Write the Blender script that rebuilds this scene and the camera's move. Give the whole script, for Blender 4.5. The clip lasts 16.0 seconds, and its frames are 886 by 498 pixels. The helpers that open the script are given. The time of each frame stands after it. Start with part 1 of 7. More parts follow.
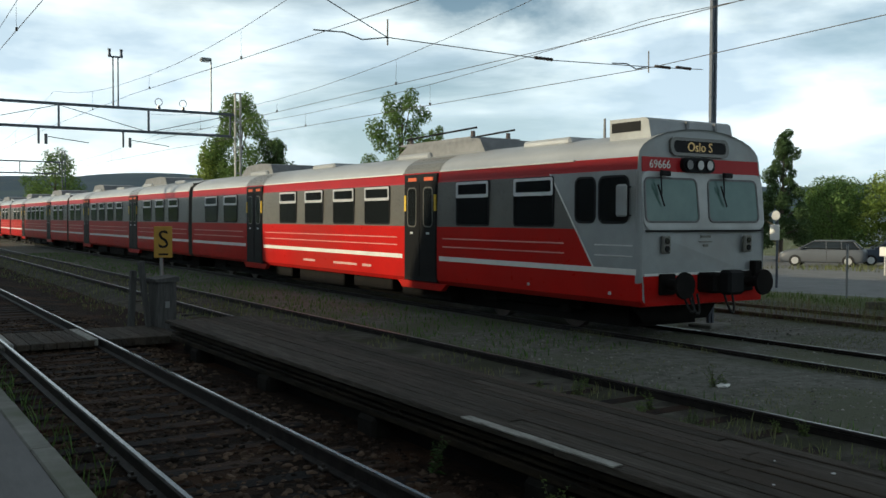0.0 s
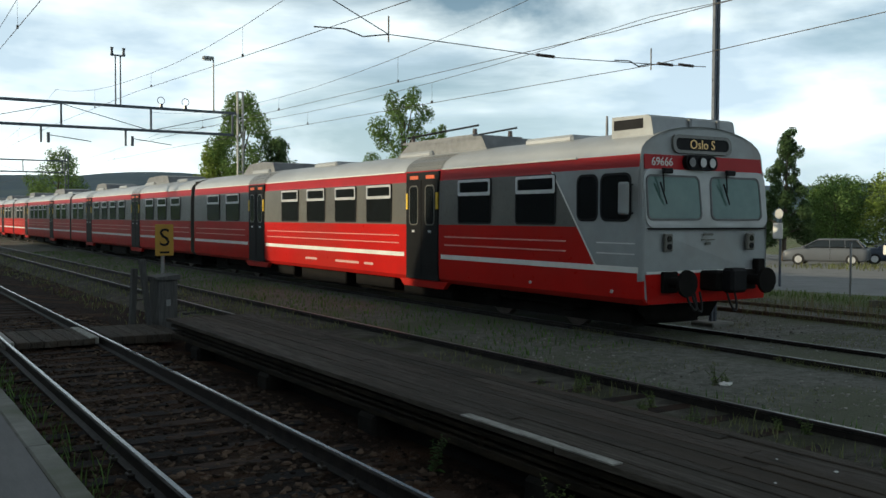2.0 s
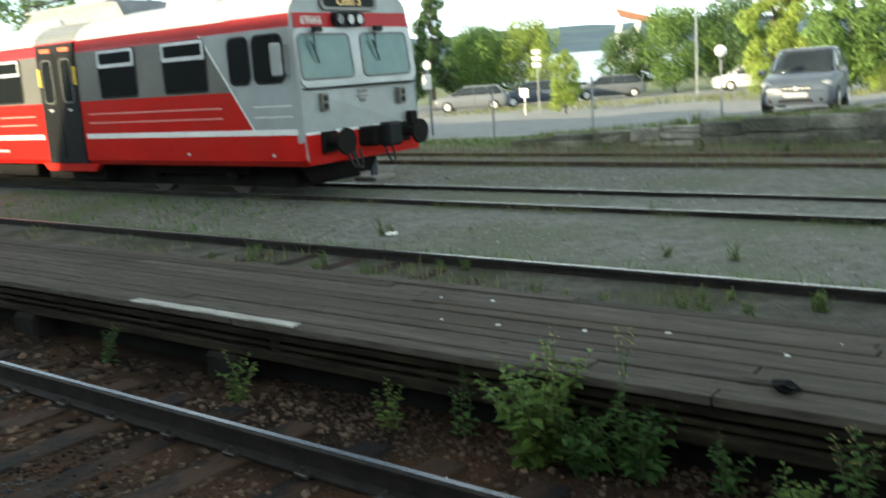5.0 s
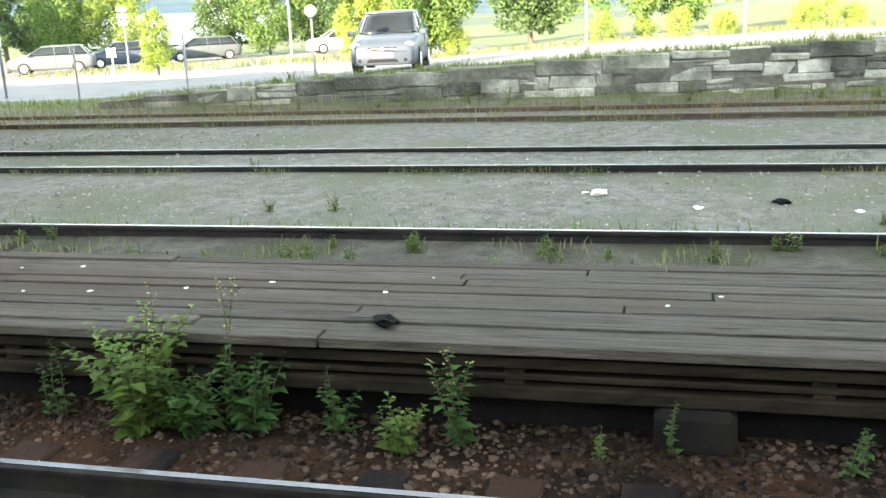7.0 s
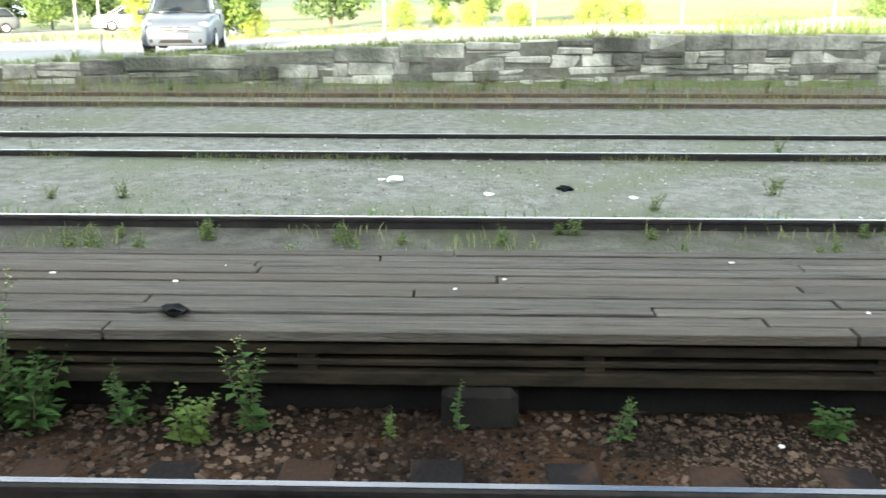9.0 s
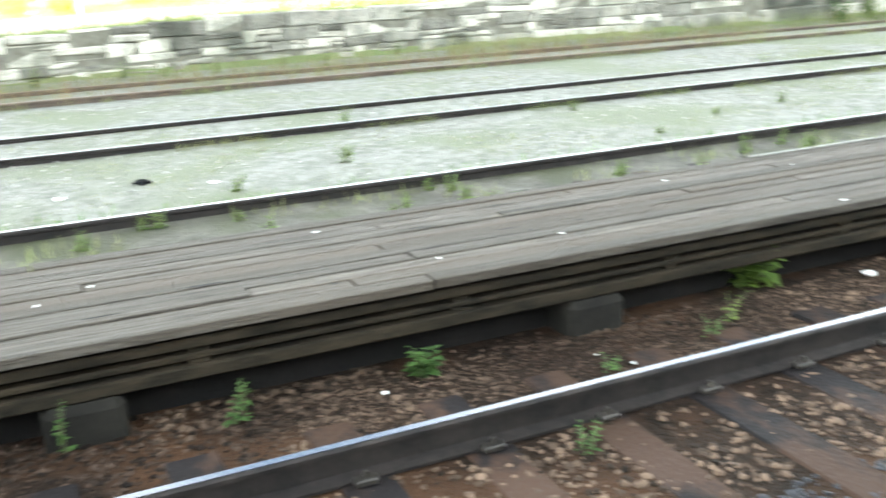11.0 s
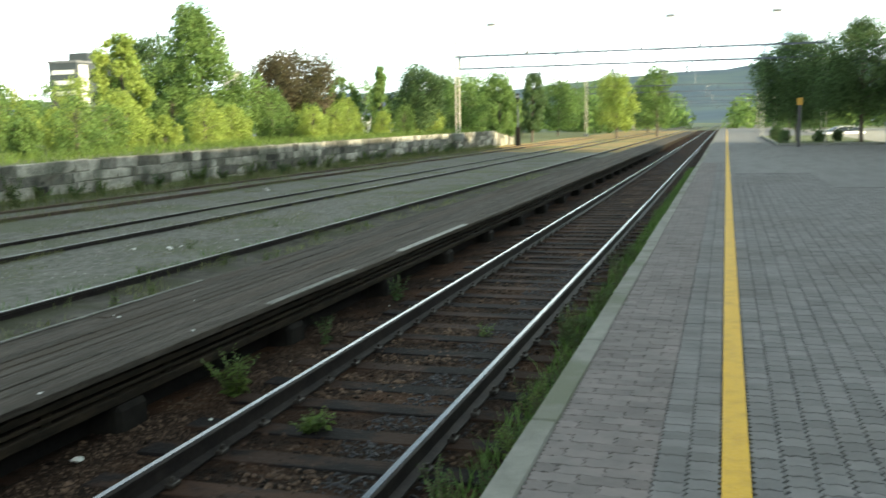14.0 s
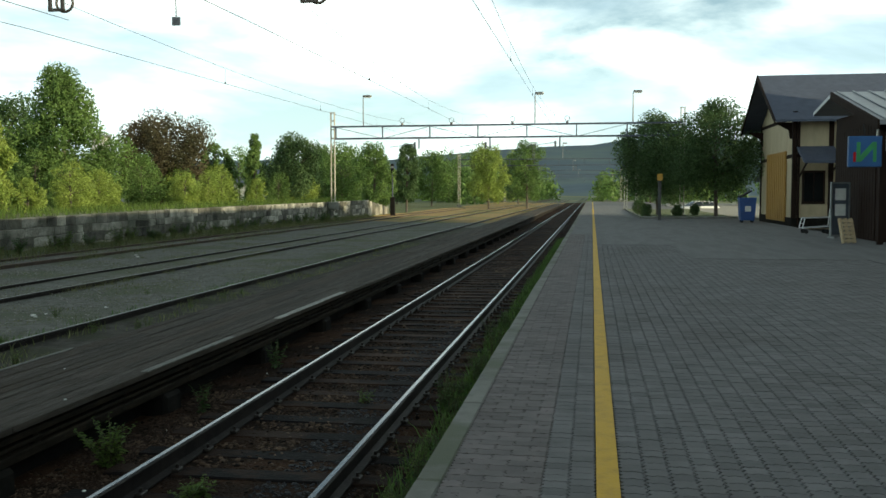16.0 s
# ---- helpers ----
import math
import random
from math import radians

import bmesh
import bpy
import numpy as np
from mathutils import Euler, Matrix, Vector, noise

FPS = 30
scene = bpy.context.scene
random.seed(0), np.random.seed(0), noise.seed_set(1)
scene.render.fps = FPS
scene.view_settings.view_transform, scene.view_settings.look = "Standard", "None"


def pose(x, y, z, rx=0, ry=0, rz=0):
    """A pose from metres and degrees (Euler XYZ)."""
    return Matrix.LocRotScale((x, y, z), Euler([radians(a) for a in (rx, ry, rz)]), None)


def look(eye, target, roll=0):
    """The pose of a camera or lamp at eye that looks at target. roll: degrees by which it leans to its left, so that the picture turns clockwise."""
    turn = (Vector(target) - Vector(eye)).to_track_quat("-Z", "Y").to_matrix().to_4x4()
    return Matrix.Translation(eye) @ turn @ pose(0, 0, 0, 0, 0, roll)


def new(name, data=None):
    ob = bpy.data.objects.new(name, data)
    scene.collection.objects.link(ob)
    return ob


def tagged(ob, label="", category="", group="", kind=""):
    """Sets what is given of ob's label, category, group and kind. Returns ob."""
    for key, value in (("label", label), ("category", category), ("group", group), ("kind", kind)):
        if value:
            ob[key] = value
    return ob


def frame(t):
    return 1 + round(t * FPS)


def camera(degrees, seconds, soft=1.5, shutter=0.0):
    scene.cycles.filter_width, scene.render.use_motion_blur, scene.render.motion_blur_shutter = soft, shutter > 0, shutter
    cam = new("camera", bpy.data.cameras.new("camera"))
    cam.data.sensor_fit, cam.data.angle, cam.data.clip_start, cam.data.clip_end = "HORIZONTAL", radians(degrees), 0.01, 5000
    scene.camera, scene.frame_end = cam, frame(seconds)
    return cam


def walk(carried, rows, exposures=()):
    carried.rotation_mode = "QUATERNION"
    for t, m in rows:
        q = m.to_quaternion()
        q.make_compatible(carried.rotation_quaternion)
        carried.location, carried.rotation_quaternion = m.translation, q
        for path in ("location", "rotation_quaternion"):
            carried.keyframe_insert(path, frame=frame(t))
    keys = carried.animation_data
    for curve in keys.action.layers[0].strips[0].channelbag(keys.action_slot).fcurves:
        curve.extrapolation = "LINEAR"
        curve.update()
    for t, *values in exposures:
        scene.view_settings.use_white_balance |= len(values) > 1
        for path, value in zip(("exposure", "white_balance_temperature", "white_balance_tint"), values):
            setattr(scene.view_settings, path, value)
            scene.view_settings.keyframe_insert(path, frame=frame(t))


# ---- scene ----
cam = camera(50.7, 16.0, 1.5, 0.4)
PATH = [
    (0, (0.193, 0.505, 2.069), (-0.873, -1.186, 2.005), 0.2),
    (0.5, (0.158, 0.488, 2.052), (-0.89, -1.214, 1.993), -0),
    (1, (0.155, 0.477, 2.05), (-0.91, -1.215, 1.989), 0.4),
    (1.5, (0.155, 0.468, 2.047), (-0.922, -1.216, 1.985), 0.2),
    (2, (0.139, 0.475, 2.047), (-0.921, -1.219, 1.981), 0.2),
    (2.5, (0.145, 0.478, 2.058), (-0.912, -1.218, 1.988), -0.2),
    (3, (0.145, 0.49, 2.046), (-0.923, -1.199, 1.972), -0.2),
    (3.5, (0.149, 0.532, 2.03), (-0.956, -1.133, 1.96), -0.1),
    (4, (0.196, 0.538, 2.05), (-1.144, -0.935, 1.865), -1.2),
    (4.5, (0.162, 0.483, 2.062), (-1.308, -0.853, 1.832), -1.7),
    (5, (0.081, 0.461, 2.05), (-1.466, -0.749, 1.674), -3.9),
    (5.2, (0.074, 0.449, 2.048), (-1.545, -0.653, 1.641), -4.3),
    (7.3, (-0.047, 0.461, 1.916), (-1.931, 0.012, 1.414), -2.3),
    (7.5, (-0.045, 0.47, 1.915), (-1.929, 0.028, 1.41), -2.1),
    (8, (-0.019, 0.534, 1.929), (-1.921, 0.17, 1.429), -0.8),
    (8.2, (-0.009, 0.535, 1.932), (-1.921, 0.236, 1.427), -0.5),
    (10.5, (0.116, 0.527, 1.989), (-1.746, 0.982, 1.417), -1.4),
    (11, (0.119, 0.561, 1.982), (-1.631, 1.331, 1.393), -2.3),
    (11.4, (0.031, 0.508, 2.018), (-1.492, 1.654, 1.411), -2.2),
    (11.5, (0.012, 0.499, 2.021), (-1.466, 1.702, 1.415), -2.4),
    (11.8, (-0.01, 0.508, 2.032), (-1.329, 1.891, 1.442), -2.5),
    (12, (-0.018, 0.51, 2.038), (-1.25, 1.982, 1.479), -2.3),
    (12.5, (-0.039, 0.466, 2.056), (-1.155, 2.041, 1.533), -0.9),
    (13, (-0.024, 0.455, 2.084), (-1.008, 2.129, 1.604), -0.7),
    (13.5, (-0.003, 0.416, 2.079), (-0.784, 2.219, 1.707), -0.5),
    (14, (0.033, 0.413, 2.088), (-0.542, 2.311, 1.824), -1.1),
    (14.5, (0.034, 0.38, 2.133), (-0.372, 2.327, 1.926), -0.8),
    (15, (0.008, 0.286, 2.141), (-0.32, 2.255, 2.015), -1.1),
    (15.5, (-0.01, 0.234, 2.129), (-0.339, 2.202, 1.999), -0.7),
    (16, (0.008, 0.197, 2.09), (-0.306, 2.169, 1.97), -0.1),
]

EXPOSURES = [(0, -0.25, 6050, 0), (3.5, -0.2, 6050, 0), (4.0, 0.35, 6150, 0), (4.5, 0.58, 6100, -5), (5.0, 1.65, 6250, -4), (7.4, 2.93, 6450, 3), (8.2, 2.93, 6450, 3), (10.4, 3.72, 6500, 3),
             (11.5, 3.95, 6500, 3), (12.5, 3.85, 6550, 3), (13.0, 3.45, 6600, 2), (13.5, 2.5, 6500, -1), (14.0, 1.5, 6450, -5), (14.5, 1.15, 6350, -7), (15.0, 0.35, 6300, -7), (16, 0.23, 6300, -7)]
walk(cam, [(t, look(eye, target, roll)) for t, eye, target, roll in PATH], EXPOSURES)

# ---- world and sun ----
SUN_ELEV, SUN_AZ = 12.0, -20.0   # degrees; azimuth from +x towards +y


def build_world():
    w = bpy.data.worlds.new("sky")
    scene.world = w
    w.use_nodes = True
    nt = w.node_tree
    nt.nodes.clear()
    N = nt.nodes.new
    L = nt.links.new
    out = N("ShaderNodeOutputWorld")
    bg = N("ShaderNodeBackground")
    sky = N("ShaderNodeTexSky")
    sky.sky_type = 'NISHITA'
    sky.sun_disc = False
    sky.sun_elevation = radians(SUN_ELEV)
    sky.sun_rotation = radians(90 - SUN_AZ)
    sky.air_density, sky.dust_density, sky.ozone_density = 1.0, 0.0, 1.5
    tc = N("ShaderNodeTexCoord")
    mp = N("ShaderNodeMapping")
    mp.inputs["Scale"].default_value = (1.0, 1.0, 3.2)
    mp.inputs["Location"].default_value = (0.3, 0.1, 0.0)
    n1 = N("ShaderNodeTexNoise")
    n1.inputs["Scale"].default_value = 2.6
    n1.inputs["Detail"].default_value = 8
    n1.inputs["Roughness"].default_value = 0.55
    n1.inputs["Distortion"].default_value = 0.35
    r1 = N("ShaderNodeValToRGB")
    r1.color_ramp.elements[0].position = 0.37
    r1.color_ramp.elements[1].position = 0.57
    n2 = N("ShaderNodeTexNoise")
    n2.inputs["Scale"].default_value = 4.5
    n2.inputs["Detail"].default_value = 6
    r2 = N("ShaderNodeValToRGB")
    r2.color_ramp.elements[0].position = 0.38
    r2.color_ramp.elements[0].color = (6.4, 7.3, 8.3, 1)
    r2.color_ramp.elements[1].position = 0.62
    r2.color_ramp.elements[1].color = (13.0, 13.0, 12.7, 1)
    mix = N("ShaderNodeMix")
    mix.data_type = 'RGBA'
    L(tc.outputs["Generated"], mp.inputs["Vector"])
    L(mp.outputs[0], n1.inputs["Vector"])
    L(mp.outputs[0], n2.inputs["Vector"])
    L(n1.outputs[0], r1.inputs[0])
    L(n2.outputs[0], r2.inputs[0])
    L(r1.outputs[0], mix.inputs["Factor"])
    L(r2.outputs[0], mix.inputs["B"])
    # pale haze cover towards the horizon; unseen sky overhead dimmed to darken the ground
    sep = N("ShaderNodeSeparateXYZ")
    L(tc.outputs["Generated"], sep.inputs[0])
    hz = N("ShaderNodeMapRange")
    hz.inputs["From Min"].default_value, hz.inputs["From Max"].default_value = 0.0, 0.28
    hz.inputs["To Min"].default_value, hz.inputs["To Max"].default_value = 0.9, 0.0
    L(sep.outputs["Z"], hz.inputs["Value"])
    mh = N("ShaderNodeMix")
    mh.data_type = 'RGBA'
    mh.inputs["B"].default_value = (5.6, 6.5, 7.3, 1)
    L(hz.outputs[0], mh.inputs["Factor"])
    L(sky.outputs[0], mh.inputs["A"])
    L(mh.outputs["Result"], mix.inputs["A"])
    up = N("ShaderNodeValToRGB")
    up.color_ramp.elements[0].position, up.color_ramp.elements[0].color = 0.12, (1.55, 1.55, 1.55, 1)
    up.color_ramp.elements[1].position, up.color_ramp.elements[1].color = 0.85, (0.25, 0.25, 0.26, 1)
    e = up.color_ramp.elements.new(0.42)
    e.color = (1.1, 1.1, 1.1, 1)
    L(sep.outputs["Z"], up.inputs[0])
    mul = N("ShaderNodeMix")
    mul.data_type, mul.blend_type = 'RGBA', 'MULTIPLY'
    mul.inputs["Factor"].default_value = 1.0
    L(mix.outputs["Result"], mul.inputs["A"])
    L(up.outputs[0], mul.inputs["B"])
    L(mul.outputs["Result"], bg.inputs["Color"])
    bg.inputs["Strength"].default_value = 0.085
    L(bg.outputs[0], out.inputs["Surface"])


build_world()
sun = new("sun", bpy.data.lights.new("sun", 'SUN'))
sun.data.energy = 5.0
sun.data.angle = radians(0.6)
sun.data.color = (1.0, 0.80, 0.56)
_e, _a = radians(SUN_ELEV), radians(SUN_AZ)
SUN_DIR = Vector((math.cos(_e) * math.cos(_a), math.cos(_e) * math.sin(_a), math.sin(_e)))
sun.matrix_world = look(SUN_DIR * 100, (0, 0, 0))


# ---- materials ----
def mat(name, c1, c2=None, scale=4.0, rough=0.7, metal=0.0, bump=0.15, fine=40.0, rand=0.0, island=0.0,
        spec=0.5, stretch=(1, 1, 1), c3=None, scale3=0.6, lo=0.35, hi=0.65, dist=0.02, trans=0.0, leafy=0.0):
    m = bpy.data.materials.new(name)
    m.use_nodes = True
    nt = m.node_tree
    N, L = nt.nodes.new, nt.links.new
    b = nt.nodes["Principled BSDF"]
    b.inputs["Roughness"].default_value = rough
    b.inputs["Metallic"].default_value = metal
    b.inputs["Specular IOR Level"].default_value = spec
    c2 = c2 or tuple(v * 0.7 for v in c1)
    geo = N("ShaderNodeNewGeometry")
    mp = N("ShaderNodeMapping")
    mp.inputs["Scale"].default_value = stretch
    L(geo.outputs["Position"], mp.inputs["Vector"])
    n1 = N("ShaderNodeTexNoise")
    n1.inputs["Scale"].default_value = scale
    n1.inputs["Detail"].default_value = 6
    n1.inputs["Roughness"].default_value = 0.65
    L(mp.outputs[0], n1.inputs["Vector"])
    rp = N("ShaderNodeMapRange")
    rp.inputs["From Min"].default_value, rp.inputs["From Max"].default_value = lo, hi
    L(n1.outputs[0], rp.inputs["Value"])
    mx = N("ShaderNodeMix")
    mx.data_type = 'RGBA'
    mx.inputs["A"].default_value = (*c1, 1)
    mx.inputs["B"].default_value = (*c2, 1)
    L(rp.outputs[0], mx.inputs["Factor"])
    col = mx.outputs["Result"]
    if c3:
        n3 = N("ShaderNodeTexNoise")
        n3.inputs["Scale"].default_value = scale3
        n3.inputs["Detail"].default_value = 5
        L(mp.outputs[0], n3.inputs["Vector"])
        r3 = N("ShaderNodeMapRange")
        r3.inputs["From Min"].default_value, r3.inputs["From Max"].default_value = 0.48, 0.62
        L(n3.outputs[0], r3.inputs["Value"])
        m3 = N("ShaderNodeMix")
        m3.data_type = 'RGBA'
        m3.inputs["B"].default_value = (*c3, 1)
        L(r3.outputs[0], m3.inputs["Factor"])
        L(col, m3.inputs["A"])
        col = m3.outputs["Result"]
    if rand or island:
        hsv = N("ShaderNodeHueSaturation")
        r = N("ShaderNodeMapRange")
        k = rand or island
        r.inputs["To Min"].default_value, r.inputs["To Max"].default_value = 1 - k, 1 + k
        if rand:
            L(N("ShaderNodeObjectInfo").outputs["Random"], r.inputs["Value"])
        else:
            L(geo.outputs["Random Per Island"], r.inputs["Value"])
        L(r.outputs[0], hsv.inputs["Value"])
        L(col, hsv.inputs["Color"])
        col = hsv.outputs[0]
    L(col, b.inputs["Base Color"])
    nf = N("ShaderNodeTexNoise")
    nf.inputs["Scale"].default_value = fine
    nf.inputs["Detail"].default_value = 4
    L(mp.outputs[0], nf.inputs["Vector"])
    if bump:
        bp = N("ShaderNodeBump")
        bp.inputs["Strength"].default_value = bump
        bp.inputs["Distance"].default_value = dist
        L(nf.outputs[0], bp.inputs["Height"])
        L(bp.outputs[0], b.inputs["Normal"])
    rr = N("ShaderNodeMapRange")
    rr.inputs["To Min"].default_value, rr.inputs["To Max"].default_value = max(0.03, rough - 0.12), min(1, rough + 0.12)
    L(nf.outputs[0], rr.inputs["Value"])
    L(rr.outputs[0], b.inputs["Roughness"])
    if leafy:
        tl = N("ShaderNodeBsdfTranslucent")
        ms = N("ShaderNodeMixShader")
        ms.inputs[0].default_value = leafy
        L(col, tl.inputs["Color"])
        L(b.outputs[0], ms.inputs[1])
        L(tl.outputs[0], ms.inputs[2])
        L(ms.outputs[0], nt.nodes["Material Output"].inputs["Surface"])
    if trans:
        b.inputs["Transmission Weight"].default_value = trans
    return m


def glow(name, c, k):
    m = bpy.data.materials.new(name)
    m.use_nodes = True
    b = m.node_tree.nodes["Principled BSDF"]
    b.inputs["Base Color"].default_value = (*c, 1)
    b.inputs["Emission Color"].default_value = (*c, 1)
    b.inputs["Emission Strength"].default_value = k
    return m


M = {}
M["ballast"] = mat("ballast", (0.030, 0.018, 0.012), (0.010, 0.007, 0.005), 9, 0.9, bump=1.0, fine=34, c3=(0.055, 0.029, 0.016), scale3=0.9, dist=0.05, spec=0.08)
M["stone"] = mat("ballast_stone", (0.105, 0.072, 0.05), (0.03, 0.02, 0.014), 1.2, 0.85, bump=0.3, island=0.9, c3=(0.032, 0.021, 0.015), scale3=0.55, spec=0.12)
M["oilstone"] = mat("greasy_ballast_stone", (0.022, 0.022, 0.026), (0.010, 0.010, 0.012), 2, 0.6, bump=0.3, island=0.7, spec=0.3)
M["gravel"] = mat("grey_gravel", (0.225, 0.222, 0.196), (0.115, 0.116, 0.094), 6, 0.95, bump=1.0, fine=38, c3=(0.135, 0.143, 0.098), scale3=0.42, dist=0.05, spec=0.15)
M["grassy"] = mat("rough_grass_ground", (0.10, 0.135, 0.045), (0.13, 0.15, 0.06), 3, 0.95, bump=0.9, fine=20, c3=(0.15, 0.155, 0.07), scale3=0.15, dist=0.1)
M["asphalt"] = mat("worn_asphalt", (0.235, 0.23, 0.225), (0.175, 0.172, 0.168), 1.2, 0.9, bump=0.2, fine=70)
M["far_land"] = mat("far_land", (0.055, 0.085, 0.03), (0.035, 0.06, 0.025), 0.03, 0.95, bump=0.0, c3=(0.13, 0.14, 0.05), scale3=0.006)
M["steel"] = mat("rail_steel", (0.036, 0.030, 0.027), (0.016, 0.014, 0.014), 6, 0.6, metal=0.4, bump=0.15, spec=0.2)
M["railtop"] = mat("polished_rail_head", (0.085, 0.09, 0.105), (0.05, 0.053, 0.064), 3, 0.2, metal=1.0, bump=0.02, stretch=(4, 0.2, 1))
M["rustrail"] = mat("rusty_rail_head", (0.20, 0.13, 0.09), (0.12, 0.075, 0.05), 5, 0.5, metal=0.5, bump=0.1)
M["dullrail"] = mat("dull_rail_head", (0.26, 0.25, 0.24), (0.16, 0.15, 0.14), 4, 0.35, metal=0.9, bump=0.05)
M["sleeper"] = mat("old_sleeper", (0.042, 0.025, 0.017), (0.012, 0.010, 0.010), 1.3, 0.8, bump=0.4, fine=25, rand=0.3, stretch=(1, 1.5, 1), lo=0.45, hi=0.55, spec=0.1)
M["plank"] = mat("weathered_plank", (0.108, 0.094, 0.078), (0.044, 0.037, 0.030), 3, 0.85, bump=0.9, fine=18, rand=0.24, stretch=(14, 0.7, 6), c3=(0.072, 0.058, 0.045), scale3=0.25, spec=0.15)
M["dimwood"] = mat("flaked_pale_paint", (0.22, 0.215, 0.19), (0.10, 0.095, 0.08), 14, 0.8, bump=0.3, stretch=(3, 0.6, 1))
M["whitewood"] = mat("worn_white_paint", (0.40, 0.39, 0.35), (0.16, 0.15, 0.13), 8, 0.75, bump=0.2, stretch=(3, 0.6, 1))
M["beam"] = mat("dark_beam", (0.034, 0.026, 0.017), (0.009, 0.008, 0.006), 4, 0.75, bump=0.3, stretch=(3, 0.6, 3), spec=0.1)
M["concrete"] = mat("old_concrete", (0.24, 0.24, 0.215), (0.17, 0.17, 0.15), 4, 0.9, bump=0.25, fine=60, c3=(0.13, 0.14, 0.10), scale3=1.1, spec=0.3)
M["paver"] = mat("reddish_paver", (0.182, 0.16, 0.155), (0.138, 0.126, 0.122), 5, 0.85, bump=0.25, fine=90, rand=0.18, c3=(0.14, 0.125, 0.12), scale3=0.5, spec=0.3)
M["paver_field"] = mat("grey_paver_field", (0.178, 0.174, 0.173), (0.138, 0.136, 0.135), 5, 0.85, bump=0.25, fine=90, island=0.16, c3=(0.135, 0.13, 0.127), scale3=0.5, spec=0.3)
M["paver_red_field"] = mat("reddish_paver_field", (0.182, 0.16, 0.155), (0.138, 0.126, 0.122), 5, 0.85, bump=0.25, fine=90, island=0.2, c3=(0.155, 0.135, 0.13), scale3=0.5, spec=0.3)
M["joint"] = mat("paver_joint", (0.045, 0.042, 0.038), (0.028, 0.026, 0.024), 9, 0.95, bump=0.3, spec=0.1)
M["yellow"] = mat("yellow_line_paint", (0.62, 0.38, 0.02), (0.45, 0.27, 0.02), 7, 0.7, bump=0.2, lo=0.45, hi=0.75)
M["wallstone"] = mat("pale_wall_stone", (0.40, 0.375, 0.315), (0.19, 0.182, 0.15), 3, 0.95, bump=1.0, fine=14, rand=0.62, c3=(0.11, 0.11, 0.086), scale3=0.7, dist=0.06, spec=0.2)
M["wallstone_joined"] = mat("pale_wall_stones", (0.40, 0.375, 0.315), (0.19, 0.182, 0.15), 3, 0.95, bump=1.0, fine=14, island=0.7, c3=(0.10, 0.10, 0.078), scale3=0.7, dist=0.06, spec=0.2)
M["mortar"] = mat("wall_mortar", (0.17, 0.16, 0.13), (0.09, 0.085, 0.065), 5, 0.95, bump=0.5, spec=0.1)
M["grass"] = mat("grass_blade", (0.13, 0.21, 0.055), (0.085, 0.155, 0.04), 1.5, 0.75, bump=0, island=0.4, spec=0.2, leafy=0.4)
M["drygrass"] = mat("dry_grass_blade", (0.23, 0.225, 0.11), (0.13, 0.165, 0.06), 1.0, 0.8, bump=0, island=0.35, spec=0.2, leafy=0.4)
M["weed"] = mat("weed_leaf", (0.06, 0.125, 0.035), (0.085, 0.15, 0.04), 5, 0.6, bump=0, island=0.35, spec=0.3, leafy=0.4)
M["weed_light"] = mat("light_weed_leaf", (0.15, 0.21, 0.045), (0.10, 0.17, 0.04), 5, 0.6, bump=0, island=0.35, spec=0.3, leafy=0.4)
M["stalk"] = mat("dry_seed_stalk", (0.21, 0.125, 0.07), (0.17, 0.15, 0.07), 1.0, 0.8, bump=0, island=0.35, spec=0.2, leafy=0.3)
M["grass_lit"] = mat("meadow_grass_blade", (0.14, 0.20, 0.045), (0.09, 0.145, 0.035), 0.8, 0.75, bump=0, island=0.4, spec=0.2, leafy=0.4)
M["whiteglobe"] = mat("white_globe", (0.72, 0.72, 0.68), (0.62, 0.62, 0.58), 3, 0.3, bump=0)
M["stem"] = mat("weed_stem", (0.06, 0.085, 0.03), (0.08, 0.055, 0.03), 8, 0.7, bump=0)
M["flower"] = mat("yellow_flower", (0.5, 0.44, 0.10), (0.42, 0.4, 0.14), 8, 0.7, bump=0, island=0.2)
M["leaf"] = mat("tree_leaf", (0.17, 0.255, 0.07), (0.115, 0.19, 0.055), 0.5, 0.6, bump=0, island=0.45, spec=0.25, leafy=0.4)
M["leaf_light"] = mat("light_tree_leaf", (0.32, 0.385, 0.09), (0.22, 0.30, 0.065), 0.5, 0.6, bump=0, island=0.4, spec=0.25, leafy=0.4)
M["leaf_dark"] = mat("dark_tree_leaf", (0.105, 0.165, 0.062), (0.075, 0.125, 0.048), 0.5, 0.6, bump=0, island=0.45, spec=0.25, leafy=0.4)
M["leaf_brown"] = mat("reddish_tree_leaf", (0.115, 0.092, 0.055), (0.075, 0.075, 0.036), 0.5, 0.65, bump=0, island=0.4, spec=0.25, leafy=0.4)
M["bark"] = mat("tree_bark", (0.13, 0.105, 0.08), (0.07, 0.055, 0.045), 4, 0.9, bump=0.6, stretch=(4, 4, 1))
M["galv"] = mat("galvanised_steel", (0.30, 0.31, 0.31), (0.22, 0.225, 0.23), 3, 0.5, metal=0.6, bump=0.05)
M["bluesteel"] = mat("weathered_gantry_steel", (0.10, 0.115, 0.14), (0.07, 0.08, 0.10), 3, 0.5, metal=0.3, bump=0.05)
M["mastwood"] = mat("pale_mast", (0.48, 0.44, 0.36), (0.36, 0.33, 0.27), 3, 0.8, bump=0.2, stretch=(4, 4, 0.4))
M["insul"] = mat("brown_insulator", (0.07, 0.05, 0.045), (0.05, 0.035, 0.03), 3, 0.25, bump=0)
